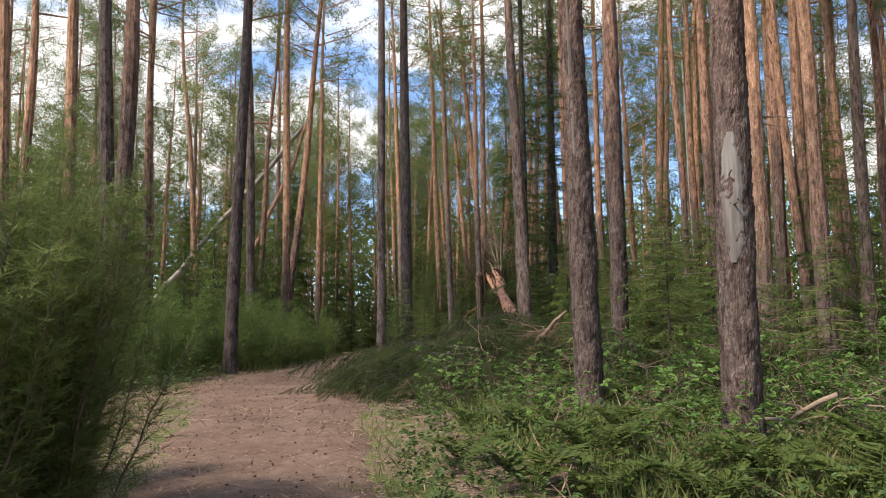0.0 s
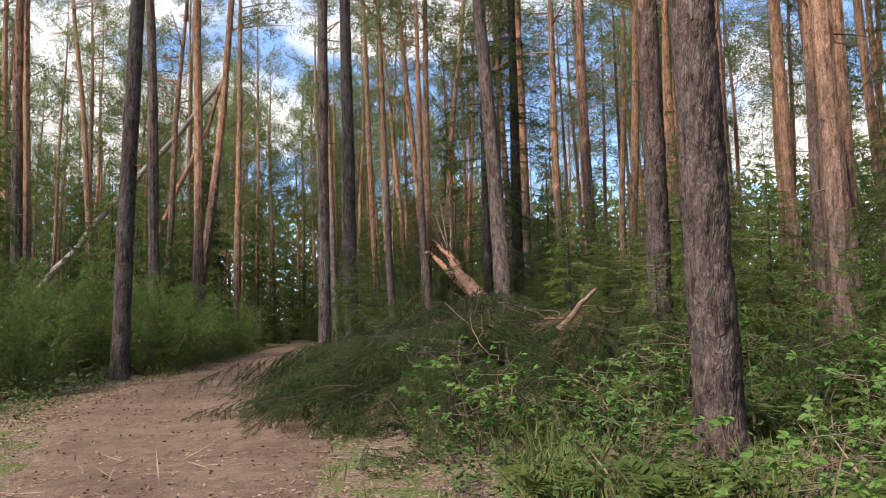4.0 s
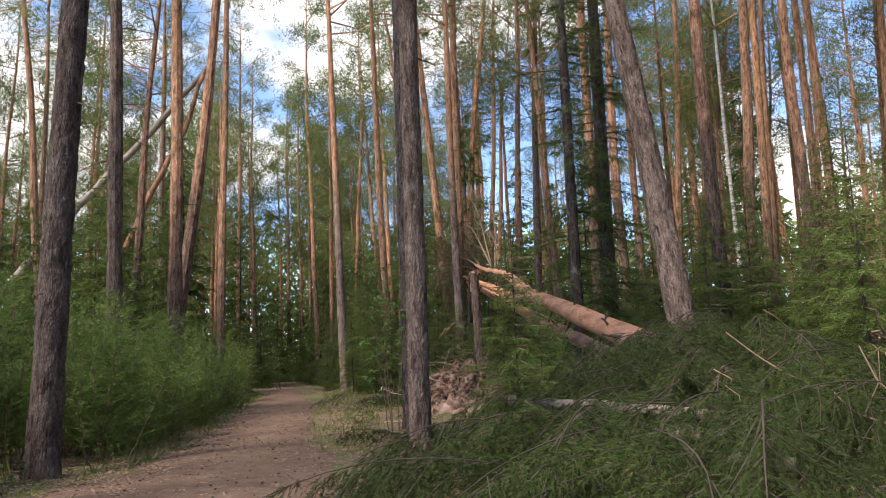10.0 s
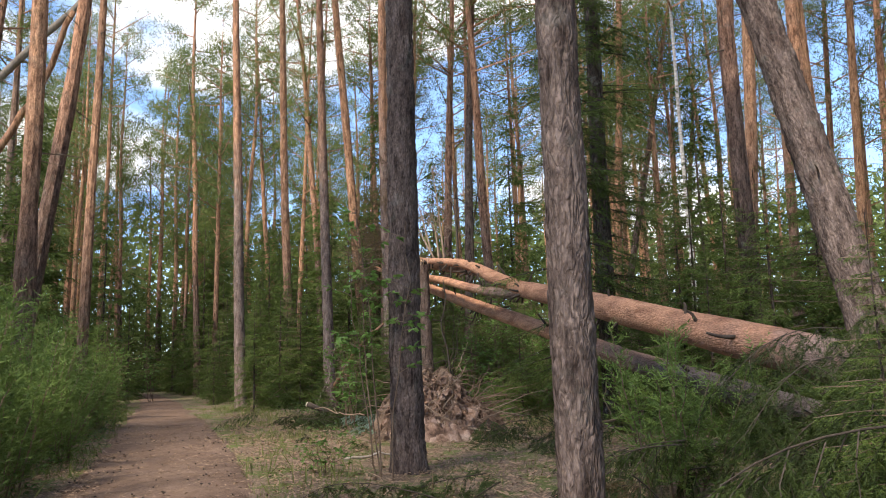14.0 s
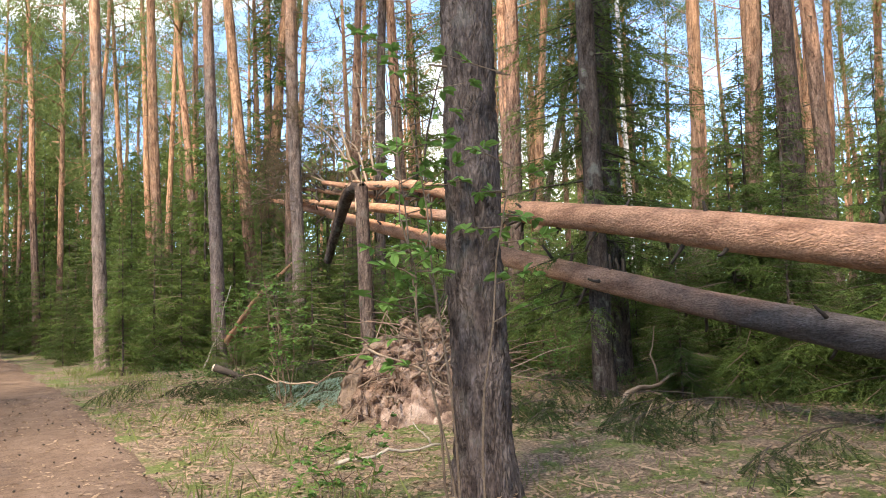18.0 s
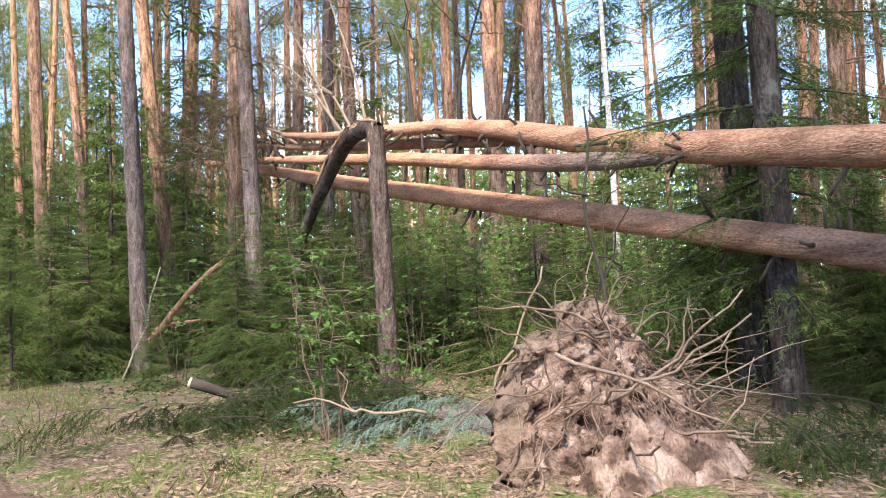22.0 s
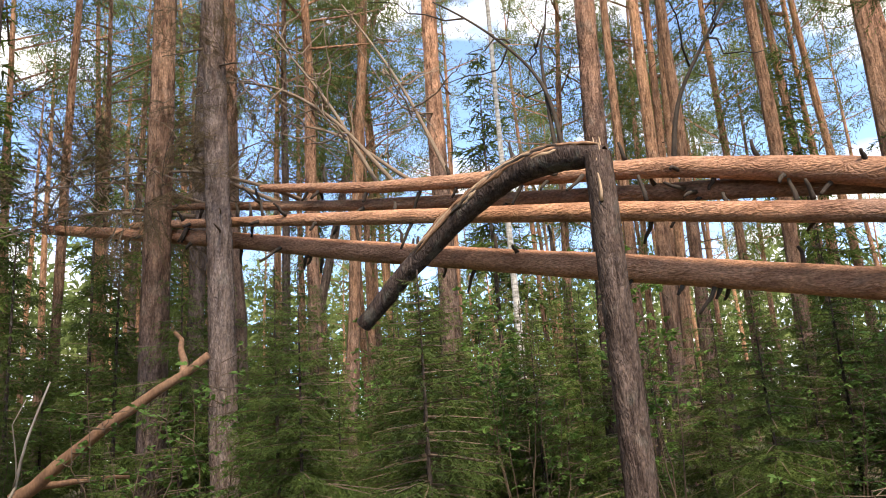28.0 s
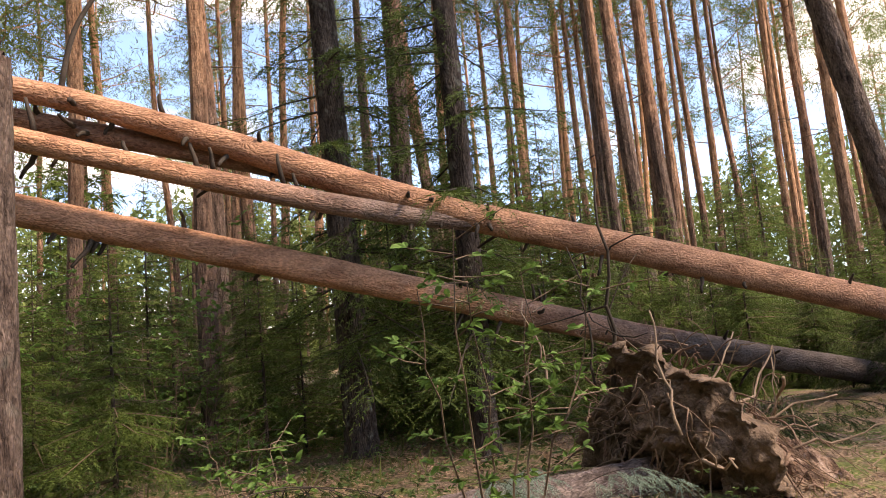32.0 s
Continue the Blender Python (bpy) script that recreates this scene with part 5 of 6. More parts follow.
def bush(height, spread, stems, seed, label, needle, reach=0.34, thick=36, fine=0.02, needle_size=0.072, width=0.22):
    """A thicket bush of upright needled shoots."""
    rng = np.random.default_rng(seed)
    top = thing("bush", Matrix(), label, "bush", "bushes beside the path")
    limbs, O, A, L = [], [], [], []
    for _ in range(stems):
        a, r = rng.uniform(0, 6.28), spread * math.sqrt(rng.uniform(0.02, 1))
        h = height * rng.uniform(0.6, 1.0) * (1 - 0.35 * (r / spread) ** 2)
        base = np.array([math.cos(a) * r * 0.35, math.sin(a) * r * 0.35, -0.03])
        tip = np.array([math.cos(a) * r, math.sin(a) * r, h])
        Q = crooked(base, tip, 7, 0.03, 0, rng)
        limbs.append((Q, np.linspace(0.012, 0.003, 7)))
        m = int(thick * h)
        u = rng.uniform(0.12, 1.0, m)
        s = np.linspace(0, 1, 7)
        O.append(np.stack([np.interp(u, s, Q[:, k]) for k in range(3)], -1))
        th = rng.uniform(0, 6.28, m)
        A.append(np.stack([np.cos(th), np.sin(th), rng.uniform(-0.15, 0.9, m)], -1))
        L.append(reach * rng.uniform(0.5, 1.5, m) * (1.25 - 0.7 * u))
    V, F = needled(np.concatenate(O), np.concatenate(A), np.concatenate(L), needle_size, fine, rng, -0.25, width)
    lv, lf = limb_faces(limbs, 4)
    part("wood", two_part_mesh("wood", [(lv, lf, TWIG)]), top)
    part("foliage", mesh_of("foliage", V, F, needle), top)
    return top


BUSH_A = bush(2.7, 1.0, 16, 81, "tall soft green needle bush beside the path", BUSH_NEEDLE)
BUSH_B = bush(2.1, 0.95, 14, 82, "dense green needle bush at the path's edge", BUSH_NEEDLE)
BUSH_NEAR = bush(3.0, 1.0, 36, 84, "soft dark green young pine beside the path", PINE_NEEDLE, 0.22, 70, 0.011, 0.085, 0.07)
BUSH_NEAR.matrix_basis = on_ground(-2.62, 5.0)
BUSH_C = bush(1.2, 0.7, 12, 83, "low green needle bush", BUSH_NEEDLE, 0.2)
for v, (x, y) in zip((BUSH_A, BUSH_B, BUSH_C), ((-7.3, 17.4), (-6.9, 20.4), (-7.4, 14.6))):
    v.matrix_basis = on_ground(x, y)
plant(BUSH_NEAR, [(-3.4, 3.9, 1.05, 60), (-4.3, 5.6, 1.1, 130), (-3.6, 6.4, 0.8, 200), (-3.0, 4.4, 1.0, 260)])
plant(BUSH_A, [(-7.9, 22.6, 1.1, 80), (-7.2, 24.4, 1.1, 140), (-8.4, 19.4, 1.1, 190), (-6.7, 26.8, 1.0, 250), (-9.6, 21.6, 1.15, 300), (-9.2, 15.6, 1.0, 350),
               (-7.9, 29.0, 1.1, 20), (-10.6, 18.2, 1.15, 70), (-9.4, 24.6, 1.15, 120), (-6.6, 31.4, 1.0, 170), (-6.9, 36.6, 1.0, 220), (-8.6, 33.2, 1.1, 320), (-11.4, 25.0, 1.2, 10), (-5.75, 23.3, 0.95, 35),
               (-5.9, 25.0, 1.0, 75), (-5.85, 27.6, 0.95, 115), (-6.0, 29.4, 1.0, 155), (-6.9, 22.9, 1.05, 205), (-6.4, 33.4, 1.0, 245), (-7.6, 20.9, 1.0, 285), (-6.2, 38.6, 1.0, 335)])
plant(BUSH_B, [(-6.7, 18.6, 1.0, 40), (-6.45, 23.9, 1.1, 95), (-5.6, 26.2, 0.95, 150), (-6.0, 28.4, 0.95, 200), (-7.0, 15.6, 0.95, 260), (-6.1, 34.6, 0.95, 310), (-5.8, 30.8, 0.95, 0), (-8.6, 13.4, 1.0, 50),
               (-6.5, 40.4, 0.95, 100), (-7.8, 26.0, 1.1, 155), (-5.6, 8.6, 0.8, 210), (-6.9, 11.4, 0.9, 265), (0.6, 22.9, 0.9, 330), (-8.9, 31.0, 1.1, 115), (-5.9, 32.2, 0.95, 25), (-6.0, 36.4, 0.9, 65)])
plant(BUSH_C, [(-5.4, 24.6, 0.8, 20), (-5.35, 29.0, 0.8, 70), (-6.9, 16.2, 1.0, 290), (-5.5, 35.6, 0.9, 340), (-3.6, 3.0, 1.1, 200), (-7.0, 13.2, 0.9, 310)])


def leaf_fan(org, axis, up, size, rng, per=5):
    """Broad pointed leaves in loose fans; each leaf is folded along its rib."""
    org, axis, up = (np.asarray(v, dtype=float) for v in (org, axis, up))
    V, n = [], len(org)
    axis = unit(axis)
    side = unit(np.cross(axis, up))
    nrm = np.cross(side, axis)
    for k in range(per):
        a = (k - (per - 1) / 2) * 0.55 + rng.normal(0, 0.2, n)
        d = unit(axis * np.cos(a)[:, None] + side * np.sin(a)[:, None] + nrm * rng.normal(-0.1, 0.3, n)[:, None])
        w = unit(np.cross(d, nrm + rng.normal(0, 0.3, (n, 3))))
        f = np.cross(w, d)
        L = (size * rng.uniform(0.7, 1.2, n))[:, None]
        b = org + axis * (rng.uniform(0, 0.6, n)[:, None] * L)
        m1, m2 = b + d * L * 0.35, b + d * L * 0.72
        V.append(np.stack([b, m1 + w * L * 0.27 + f * L * 0.07, m2 + w * L * 0.2 + f * L * 0.06, b + d * L - f * L * 0.08, m2 - w * L * 0.2 + f * L * 0.06, m1 - w * L * 0.27 + f * L * 0.07], 1))
    V = np.stack(V, 1).reshape(-1, 6, 3)
    k = np.arange(len(V))[:, None] * 6
    F = np.concatenate([k + np.array([[0, 1, 2, 3]]), k + np.array([[0, 3, 4, 5]])])
    return V.reshape(-1, 3), F


def shrub(height, spread, stems, seed, label, leaf=0.09, clumps=9, low=0.35, bare=TWIG, material=None):
    rng = np.random.default_rng(seed)
    top = thing("shrub", Matrix(), label, "shrub", "broad-leaved saplings")
    limbs, O, A = [], [], []
    for _ in range(stems):
        a = rng.uniform(0, 6.28)
        r = spread * rng.uniform(0.25, 1.0)
        base = np.array([math.cos(a) * 0.08, math.sin(a) * 0.08, -0.03])
        tip = np.array([math.cos(a) * r, math.sin(a) * r, height * rng.uniform(0.6, 1.0)])
        Q = crooked(base, tip, 9, 0.04, 0, rng)
        limbs.append((Q, np.linspace(0.010, 0.003, 9)))
        for _ in range(clumps):
            u = rng.uniform(low, 1.0)
            c = np.array([np.interp(u, np.linspace(0, 1, 9), Q[:, k]) for k in range(3)])
            th = rng.uniform(0, 6.28)
            d = np.array([math.cos(th), math.sin(th), rng.uniform(-0.1, 0.5)])
            e = c + d * rng.uniform(0.12, 0.42)
            limbs.append((crooked(c, e, 3, 0.01, 0, rng), np.array([0.005, 0.004, 0.002])))
            for s in (0.55, 1.0):
                O.append(c * (1 - s) + e * s)
                A.append(d + rng.normal(0, 0.25, 3))
    V, F = leaf_fan(np.array(O), np.array(A), np.tile([0, 0, 1.0], (len(O), 1)) + rng.normal(0, 0.25, (len(O), 3)), leaf, rng)
    lv, lf = limb_faces(limbs, 4)
    part("wood", two_part_mesh("wood", [(lv, lf, bare)]), top)
    part("foliage", mesh_of("foliage", V, F, material or BROADLEAF), top)
    return top


SH_TALL = shrub(3.4, 0.85, 4, 91, "thin sapling with fresh green leaves beside a pine", 0.085, 13, 0.35)
SH_MID = shrub(2.2, 0.9, 6, 92, "broad-leaved sapling with light green leaves", 0.068, 11, 0.25)
SH_LOW = shrub(1.0, 0.55, 6, 93, "low green leafy shrub on the ground", 0.075, 7, 0.2)
for v, (x, y) in zip((SH_TALL, SH_MID, SH_LOW), ((-1.55, 25.15), (-0.6, 31.9), (3.5, 12.0))):
    v.matrix_basis = on_ground(x, y)
plant(SH_TALL, [(4.6, 38.2, 0.9, 40), (5.8, 39.6, 1.0, 100), (6.9, 38.6, 1.0, 160), (4.0, 40.0, 0.9, 220), (5.0, 42.0, 1.0, 280), (7.6, 41.0, 1.1, 340), (3.9, 34.6, 1.0, 15), (5.3, 35.2, 1.1, 75), (6.5, 34.2, 1.0, 135), (4.4, 37.2, 1.1, 195), (7.2, 36.4, 1.1, 255), (3.4, 36.2, 0.9, 315), (8.2, 38.2, 1.2, 45), (6.0, 32.4, 1.0, 105), (-6.9, 28.0, 0.9, 200), (-7.2, 40.0, 1.0, 60), (5.1, 36.9, 0.95, 300)])
plant(SH_MID, [(0.4, 39.0, 1.0, 30), (1.0, 38.3, 1.1, 80), (-1.9, 45.0, 1.0, 130), (-6.0, 42.5, 1.1, 180), (4.6, 36.4, 1.1, 230), (6.6, 36.8, 1.2, 280), (7.8, 34.8, 1.1, 330), (5.2, 33.0, 0.9, 20), (3.6, 36.0, 0.9, 70),
               (5.0, 13.6, 1.0, 120), (6.8, 12.0, 1.1, 170), (5.7, 16.2, 1.0, 220), (4.3, 10.3, 0.8, 270), (8.6, 32.4, 1.1, 320), (-6.2, 35.0, 0.9, 40), (9.2, 36.8, 1.2, 110), (-5.3, 52.0, 1.2, 10), (-3.9, 63.0, 1.4, 150),
               (2.7, 11.9, 0.7, 300), (1.2, 42.3, 0.9, 260)])
plant(SH_LOW, [(2.6, 9.6, 1.0, 0), (4.4, 8.2, 1.0, 60), (1.4, 11.6, 1.0, 120), (2.3, 12.4, 1.1, 180), (0.2, 11.9, 0.9, 240), (1.0, 10.2, 0.8, 300), (4.2, 11.4, 1.2, 30), (3.0, 7.6, 0.8, 90), (0.9, 33.0, 0.9, 150),
               (4.6, 9.8, 1.2, 210), (0.0, 13.2, 1.0, 270), (5.0, 35.2, 1.0, 330), (6.2, 33.9, 1.1, 15), (4.3, 32.3, 0.9, 75), (-5.7, 33.0, 0.7, 135), (-2.1, 25.9, 0.6, 195), (1.3, 8.6, 0.8, 255), (2.1, 6.9, 0.7, 315)])


# ---- heap of cut spruce boughs
def bough(length, seed, label, needle=None, twigs=15):
    """A cut spruce branch that lies on its side, twigs hanging from it."""
    rng = np.random.default_rng(seed)
    top = thing("spruce_bough", Matrix(), label, "branch", "heap of spruce boughs")
    t = np.linspace(0, 1, 9)
    Q = np.stack([length * t, 0.12 * np.sin(2.2 * t + seed), 0.15 * np.sin(2.6 * t) * length / 1.6 - 0.3 * t ** 2], -1)
    limbs = [(Q, np.linspace(0.006, 0.002, 9))]
    C, D, TL = [], [], []
    for k in range(twigs):
        u = 0.02 + 0.98 * (k + 0.5) / twigs
        c = np.array([np.interp(u, t, Q[:, m]) for m in range(3)])
        sg = 1 if k % 2 else -1
        ln = length * 0.40 * (1.15 - 0.75 * u) * rng.uniform(0.7, 1.2)
        d = unit(np.array([0.75, sg * rng.uniform(0.6, 1.0), rng.uniform(-0.45, 0.25)]))
        e = c + d * ln + np.array([0, 0, -0.4 * ln])
        B = crooked(c, e, 5, 0.012, 0.05, rng)
        limbs.append((B, np.linspace(0.004, 0.002, 5)))
        m = max(6, int(ln / 0.027))
        w = rng.uniform(0.05, 1.0, m)
        C.append(np.stack([np.interp(w, np.linspace(0, 1, 5), B[:, q_]) for q_ in range(3)], -1))
        side = unit(np.cross(d, [0, 0, 1.0])) * np.where(np.arange(m) % 2, 1, -1)[:, None]
        D.append(d * 0.8 + side * rng.uniform(0.2, 0.8, (m, 1)) + rng.normal(0, 0.2, (m, 3)) + np.array([0.1, 0, -0.3]))
        TL.append(rng.uniform(0.10, 0.26, m))
    V, F = needled(np.concatenate(C), np.concatenate(D), np.concatenate(TL), 0.034, 0.005, rng, 1.1, 0.17)
    lv, lf = limb_faces(limbs[:1], 6)
    l2, f2 = limb_faces([(Q_[[0, 2, 4]], R_[[0, 2, 4]]) for Q_, R_ in limbs[1:]], 3)
    lv, lf = np.concatenate([lv, l2]), lf + [f + len(lv) for f in f2]
    part("branch", two_part_mesh("branch", [(lv, lf, DARK_TWIG)]), top)
    part("needles", mesh_of("needles", V, F, needle or BOUGH_NEEDLE), top)
    return top


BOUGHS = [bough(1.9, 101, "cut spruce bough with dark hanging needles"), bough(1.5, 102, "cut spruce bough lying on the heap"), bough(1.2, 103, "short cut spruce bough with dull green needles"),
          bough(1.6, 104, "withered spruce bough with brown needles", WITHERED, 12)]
for k, v in enumerate(BOUGHS):
    v.matrix_basis = Matrix.Translation((0.6 + 0.7 * k, 15.5 + k, 1.9))


def heap_top(x, y):
    """Height of the heap over the ground."""
    a = 1 - ((y - 17.9) / 6.2) ** 2
    b = 1 - ((x - 2.2) / 4.0) ** 2
    return 1.62 * math.sqrt(max(0.0, a)) * math.sqrt(max(0.0, b)) * (0.8 + 0.35 * noise.noise(Vector((x * 0.9, y * 0.9, 3))))


heap_rng = np.random.default_rng(55)
made = 0
while made < 250:
    x, y = heap_rng.uniform(-1.8, 6.0), heap_rng.uniform(11.6, 23.6)
    h = heap_top(x, y)
    if h < 0.12 or (y > 22.0 and x > 1.0) or ((x + 1.63) ** 2 + (y - 20.45) ** 2 < 0.5):
        continue
    made += 1
    v = BOUGHS[3 if heap_rng.uniform() < 0.03 else heap_rng.integers(0, 3)]
    z = float(ground_z(x, y)) + h * heap_rng.uniform(0.3, 1.0) ** 0.7
    outward = math.degrees(math.atan2(y - 17.6, x - 2.2)) + heap_rng.normal(0, 55)
    s = heap_rng.uniform(0.7, 1.1)
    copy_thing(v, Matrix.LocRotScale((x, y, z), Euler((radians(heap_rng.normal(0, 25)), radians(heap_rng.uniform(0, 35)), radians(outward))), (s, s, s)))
for x, y, z, turn, s in [(1.6, 21.6, 1.15, 215, 1.0), (2.1, 21.5, 1.3, 240, 0.9), (2.6, 21.7, 1.2, 265, 1.0), (1.3, 21.0, 1.0, 190, 1.1), (1.9, 20.8, 1.2, 225, 1.0), (2.4, 20.6, 1.3, 250, 1.0), (3.0, 21.0, 1.2, 280, 1.0), (0.8, 20.2, 0.9, 200, 1.1),
                         (1.4, 20.0, 1.25, 230, 1.1), (2.2, 19.8, 1.3, 255, 1.1), (0.4, 19.4, 1.0, 210, 1.1), (1.0, 19.2, 1.2, 235, 1.1), (1.8, 18.9, 1.3, 260, 1.1), (-0.1, 18.3, 0.9, 220, 1.1), (0.6, 17.9, 1.1, 245, 1.1), (1.3, 17.6, 1.2, 215, 1.1), (0.1, 17.2, 0.9, 230, 1.1),
                         (3.2, 21.6, 0.6, 260, 0.8), (3.7, 21.9, 0.5, 300, 0.8), (1.7, 27.2, 0.25, 200, 0.9), (2.2, 26.6, 0.3, 160, 1.0), (1.2, 26.8, 0.2, 230, 0.8), (2.6, 27.4, 0.25, 120, 0.9), (1.0, 29.0, 0.3, 250, 0.9), (1.6, 29.2, 0.35, 300, 0.9), (0.6, 28.7, 0.2, 330, 0.7),
                         (-1.6, 32.6, 0.2, 340, 0.9), (-1.0, 32.2, 0.25, 10, 1.0), (-0.5, 32.0, 0.3, 350, 1.0), (-1.9, 33.3, 0.2, 20, 0.8), (-0.9, 33.0, 0.35, 30, 1.0), (-0.1, 32.4, 0.3, 330, 0.9), (-1.3, 33.6, 0.2, 20, 0.8), (-0.7, 33.4, 0.3, 350, 0.9), (0.0, 33.2, 0.35, 10, 1.0), (-0.3, 32.7, 0.2, 330, 0.8), (0.5, 33.6, 0.3, 40, 0.9), (-1.8, 32.4, 0.12, 70, 0.45), (-2.0, 31.2, 0.1, 30, 0.4),
                         (-1.7, 29.8, 0.1, 100, 0.45), (-2.2, 33.0, 0.35, 180, 0.5), (-1.2, 28.4, 0.08, 60, 0.4), (2.0, 25.4, 0.2, 190, 1.0), (1.0, 25.2, 0.15, 210, 0.8),
                         (-0.8, 33.6, 0.35, 200, 0.9), (-0.4, 33.9, 0.45, 230, 1.0), (0.0, 33.8, 0.5, 210, 1.0), (0.3, 33.4, 0.45, 190, 1.0), (-0.6, 33.2, 0.3, 160, 0.9), (0.1, 33.0, 0.4, 140, 1.0), (0.5, 33.0, 0.4, 250, 0.9), (-1.2, 33.4, 0.25, 120, 0.8), (-0.2, 33.5, 0.5, 300, 1.0), (0.6, 34.0, 0.45, 220, 1.0),
                         (-1.6, 18.5, 0.55, 230, 1.0), (-1.4, 18.2, 0.7, 200, 1.0), (-1.1, 17.9, 0.75, 215, 1.0), (-0.7, 17.5, 0.8, 240, 1.1), (-1.0, 17.3, 0.5, 220, 1.0), (-0.7, 16.6, 0.5, 210, 1.0), (-0.3, 15.6, 0.5, 230, 1.0), (-1.5, 19.4, 0.45, 160, 0.8), (-1.7, 18.0, 0.35, 190, 0.9), (0.0, 14.4, 0.45, 215, 1.0), (1.7, 21.4, 1.5, 215, 1.0), (1.4, 20.9, 1.4, 200, 1.0), (1.9, 20.9, 1.55, 230, 1.0), (2.2, 21.3, 1.6, 215, 1.0), (1.5, 21.9, 1.45, 190, 0.9), (1.9, 21.9, 1.6, 225, 0.9), (1.2, 20.3, 1.35, 210, 1.1), (2.4, 20.6, 1.5, 240, 1.1), (1.1, 21.5, 1.2, 205, 1.0), (0.8, 20.8, 1.15, 220, 1.0), (1.8, 20.3, 1.5, 220, 1.1), (2.1, 20.7, 1.65, 205, 1.0),
                         (1.3, 28.2, 0.2, 170, 0.9), (0.9, 27.9, 0.15, 220, 0.8), (1.6, 28.6, 0.3, 200, 1.0)]:
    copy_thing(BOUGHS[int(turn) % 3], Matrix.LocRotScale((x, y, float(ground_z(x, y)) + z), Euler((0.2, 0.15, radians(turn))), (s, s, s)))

BLUISH = bough(1.3, 107, "cut branch with pale blue-green needles", PALE_LEAF, 13)
BLUISH.matrix_basis = Matrix.LocRotScale((0.2, 31.2, float(ground_z(0.2, 31.2)) + 0.13), Euler((0.1, -0.08, radians(150))), (0.75, 0.75, 0.75))
for x, y, z, turn, s_ in [(-0.1, 31.6, 0.2, 130, 0.75), (0.35, 31.5, 0.28, 170, 0.7), (-0.3, 32.1, 0.2, 110, 0.75), (0.1, 30.7, 0.25, 200, 0.7), (0.45, 31.0, 0.3, 140, 0.65)]:
    copy_thing(BLUISH, Matrix.LocRotScale((x, y, float(ground_z(x, y)) + 0.9 * z), Euler((0.1, -0.22, radians(turn))), (s_, s_, s_)))

# ---- logs and sticks in the heap
for a, b, r in [((-0.98, 18.8, 1.84), (0.8, 17.5, 1.66), 0.055), ((-0.85, 18.65, 1.70), (0.85, 17.35, 1.5), 0.065), ((-1.05, 18.55, 1.55), (0.7, 17.15, 1.38), 0.065)]:
    rl = np.random.default_rng(int(a[0] * 100) + 500)
    lg = thing("cut_log", Matrix.Translation(a), "cut grey log lying among spruce boughs", "log", "cut logs")
    P = crooked((0, 0, 0), np.array(b) - np.array(a), 60, 0.003, 0, rl)
    V, q = bark_tube(P, np.linspace(r, r * 0.85, 60), 30, 0.006, 0.06)
    part("bark", mesh_of("bark", V, q, OLD_LOG, True), lg)
    v, q, t = tube(np.array([P[0] - (P[1] - P[0]) * 0.02, P[0] + (P[1] - P[0]) * 0.3]), np.array([r * 0.93, r * 0.93]), 24)
    part("cut_face", mesh_of("cut_face", v, [q, t], CUT_WOOD), lg, "pale sawn end")


def stick(a, b, r, material, label, wobble=0.03, sag=0.0, seed=0, forks=0, steps=9, name="broken_branch"):
    rg = np.random.default_rng(900 + seed)
    top = thing(name, Matrix.Translation(a), label, "branch", "broken branches")
    P = crooked((0, 0, 0), np.array(b) - np.array(a), steps, wobble, sag, rg)
    part("stem", tubes_mesh("stem", [(P, np.linspace(r, r * 0.45, steps))], material, 8), top)
    for _ in range(forks):
        i = rg.integers(2, steps - 1)
        d = unit(P[i] - P[i - 1] + rg.normal(0, 0.45, 3))
        e = P[i] + d * np.linalg.norm(P[-1]) * rg.uniform(0.2, 0.5)
        part("side_twig", tubes_mesh("side_twig", [(crooked(P[i], e, 6, wobble, 0, rg), np.linspace(r * 0.5, r * 0.2, 6))], material, 6), top)
    return top


stick((1.9, 15.55, 1.85), (2.52, 15.75, 2.42), 0.055, ROOT, "thick broken branch sticking out of the heap", 0.01, 0, 1, 1)
stick((1.0, 15.6, 1.4), (0.75, 16.4, 2.2), 0.010, ROOT, "dry forked branch standing up from the heap", 0.09, 0.0, 2, 3)
stick((1.4, 16.6, 1.7), (0.5, 17.6, 2.35), 0.012, ROOT, "dry forked branch on the heap", 0.05, 0.0, 3, 3)
stick((0.6, 18.4, 1.5), (0.25, 17.2, 2.1), 0.012, ROOT, "dry forked branch on the heap", 0.05, 0.0, 4, 3)
stick((2.4, 17.6, 1.9), (1.3, 17.0, 2.45), 0.018, ROOT, "dry forked branch on the heap", 0.05, 0.15, 5, 3)
stick((3.4, 16.9, 2.0), (2.2, 16.2, 2.3), 0.018, ROOT, "arching dry branch on the heap", 0.05, 0.2, 6, 2)
stick((1.1, 15.9, 1.6), (0.9, 15.6, 2.15), 0.012, ROOT, "dry forked branch on the heap", 0.03, 0.0, 7, 3)
stick((3.3, 8.6, 0.9), (4.6, 7.9, 1.15), 0.022, DRY_TWIG, "dry fallen branch among the herbs", 0.06, 0.1, 8, 4)
stick((4.0, 7.9, 1.25), (3.3, 8.6, 0.7), 0.03, DRY_TWIG, "broken dry stalk hanging over the herbs", 0.03, 0.0, 9, 2)
stick((2.3, 10.3, 0.85), (2.8, 10.0, 1.1), 0.012, DRY_TWIG, "dry twig beside a pine's foot", 0.04, 0.0, 10, 3)
stick((2.2, 28.3, 1.15), (4.0, 28.9, 1.65), 0.03, DRY_TWIG, "bare fallen branch on the ground", 0.05, 0.1, 11, 3)
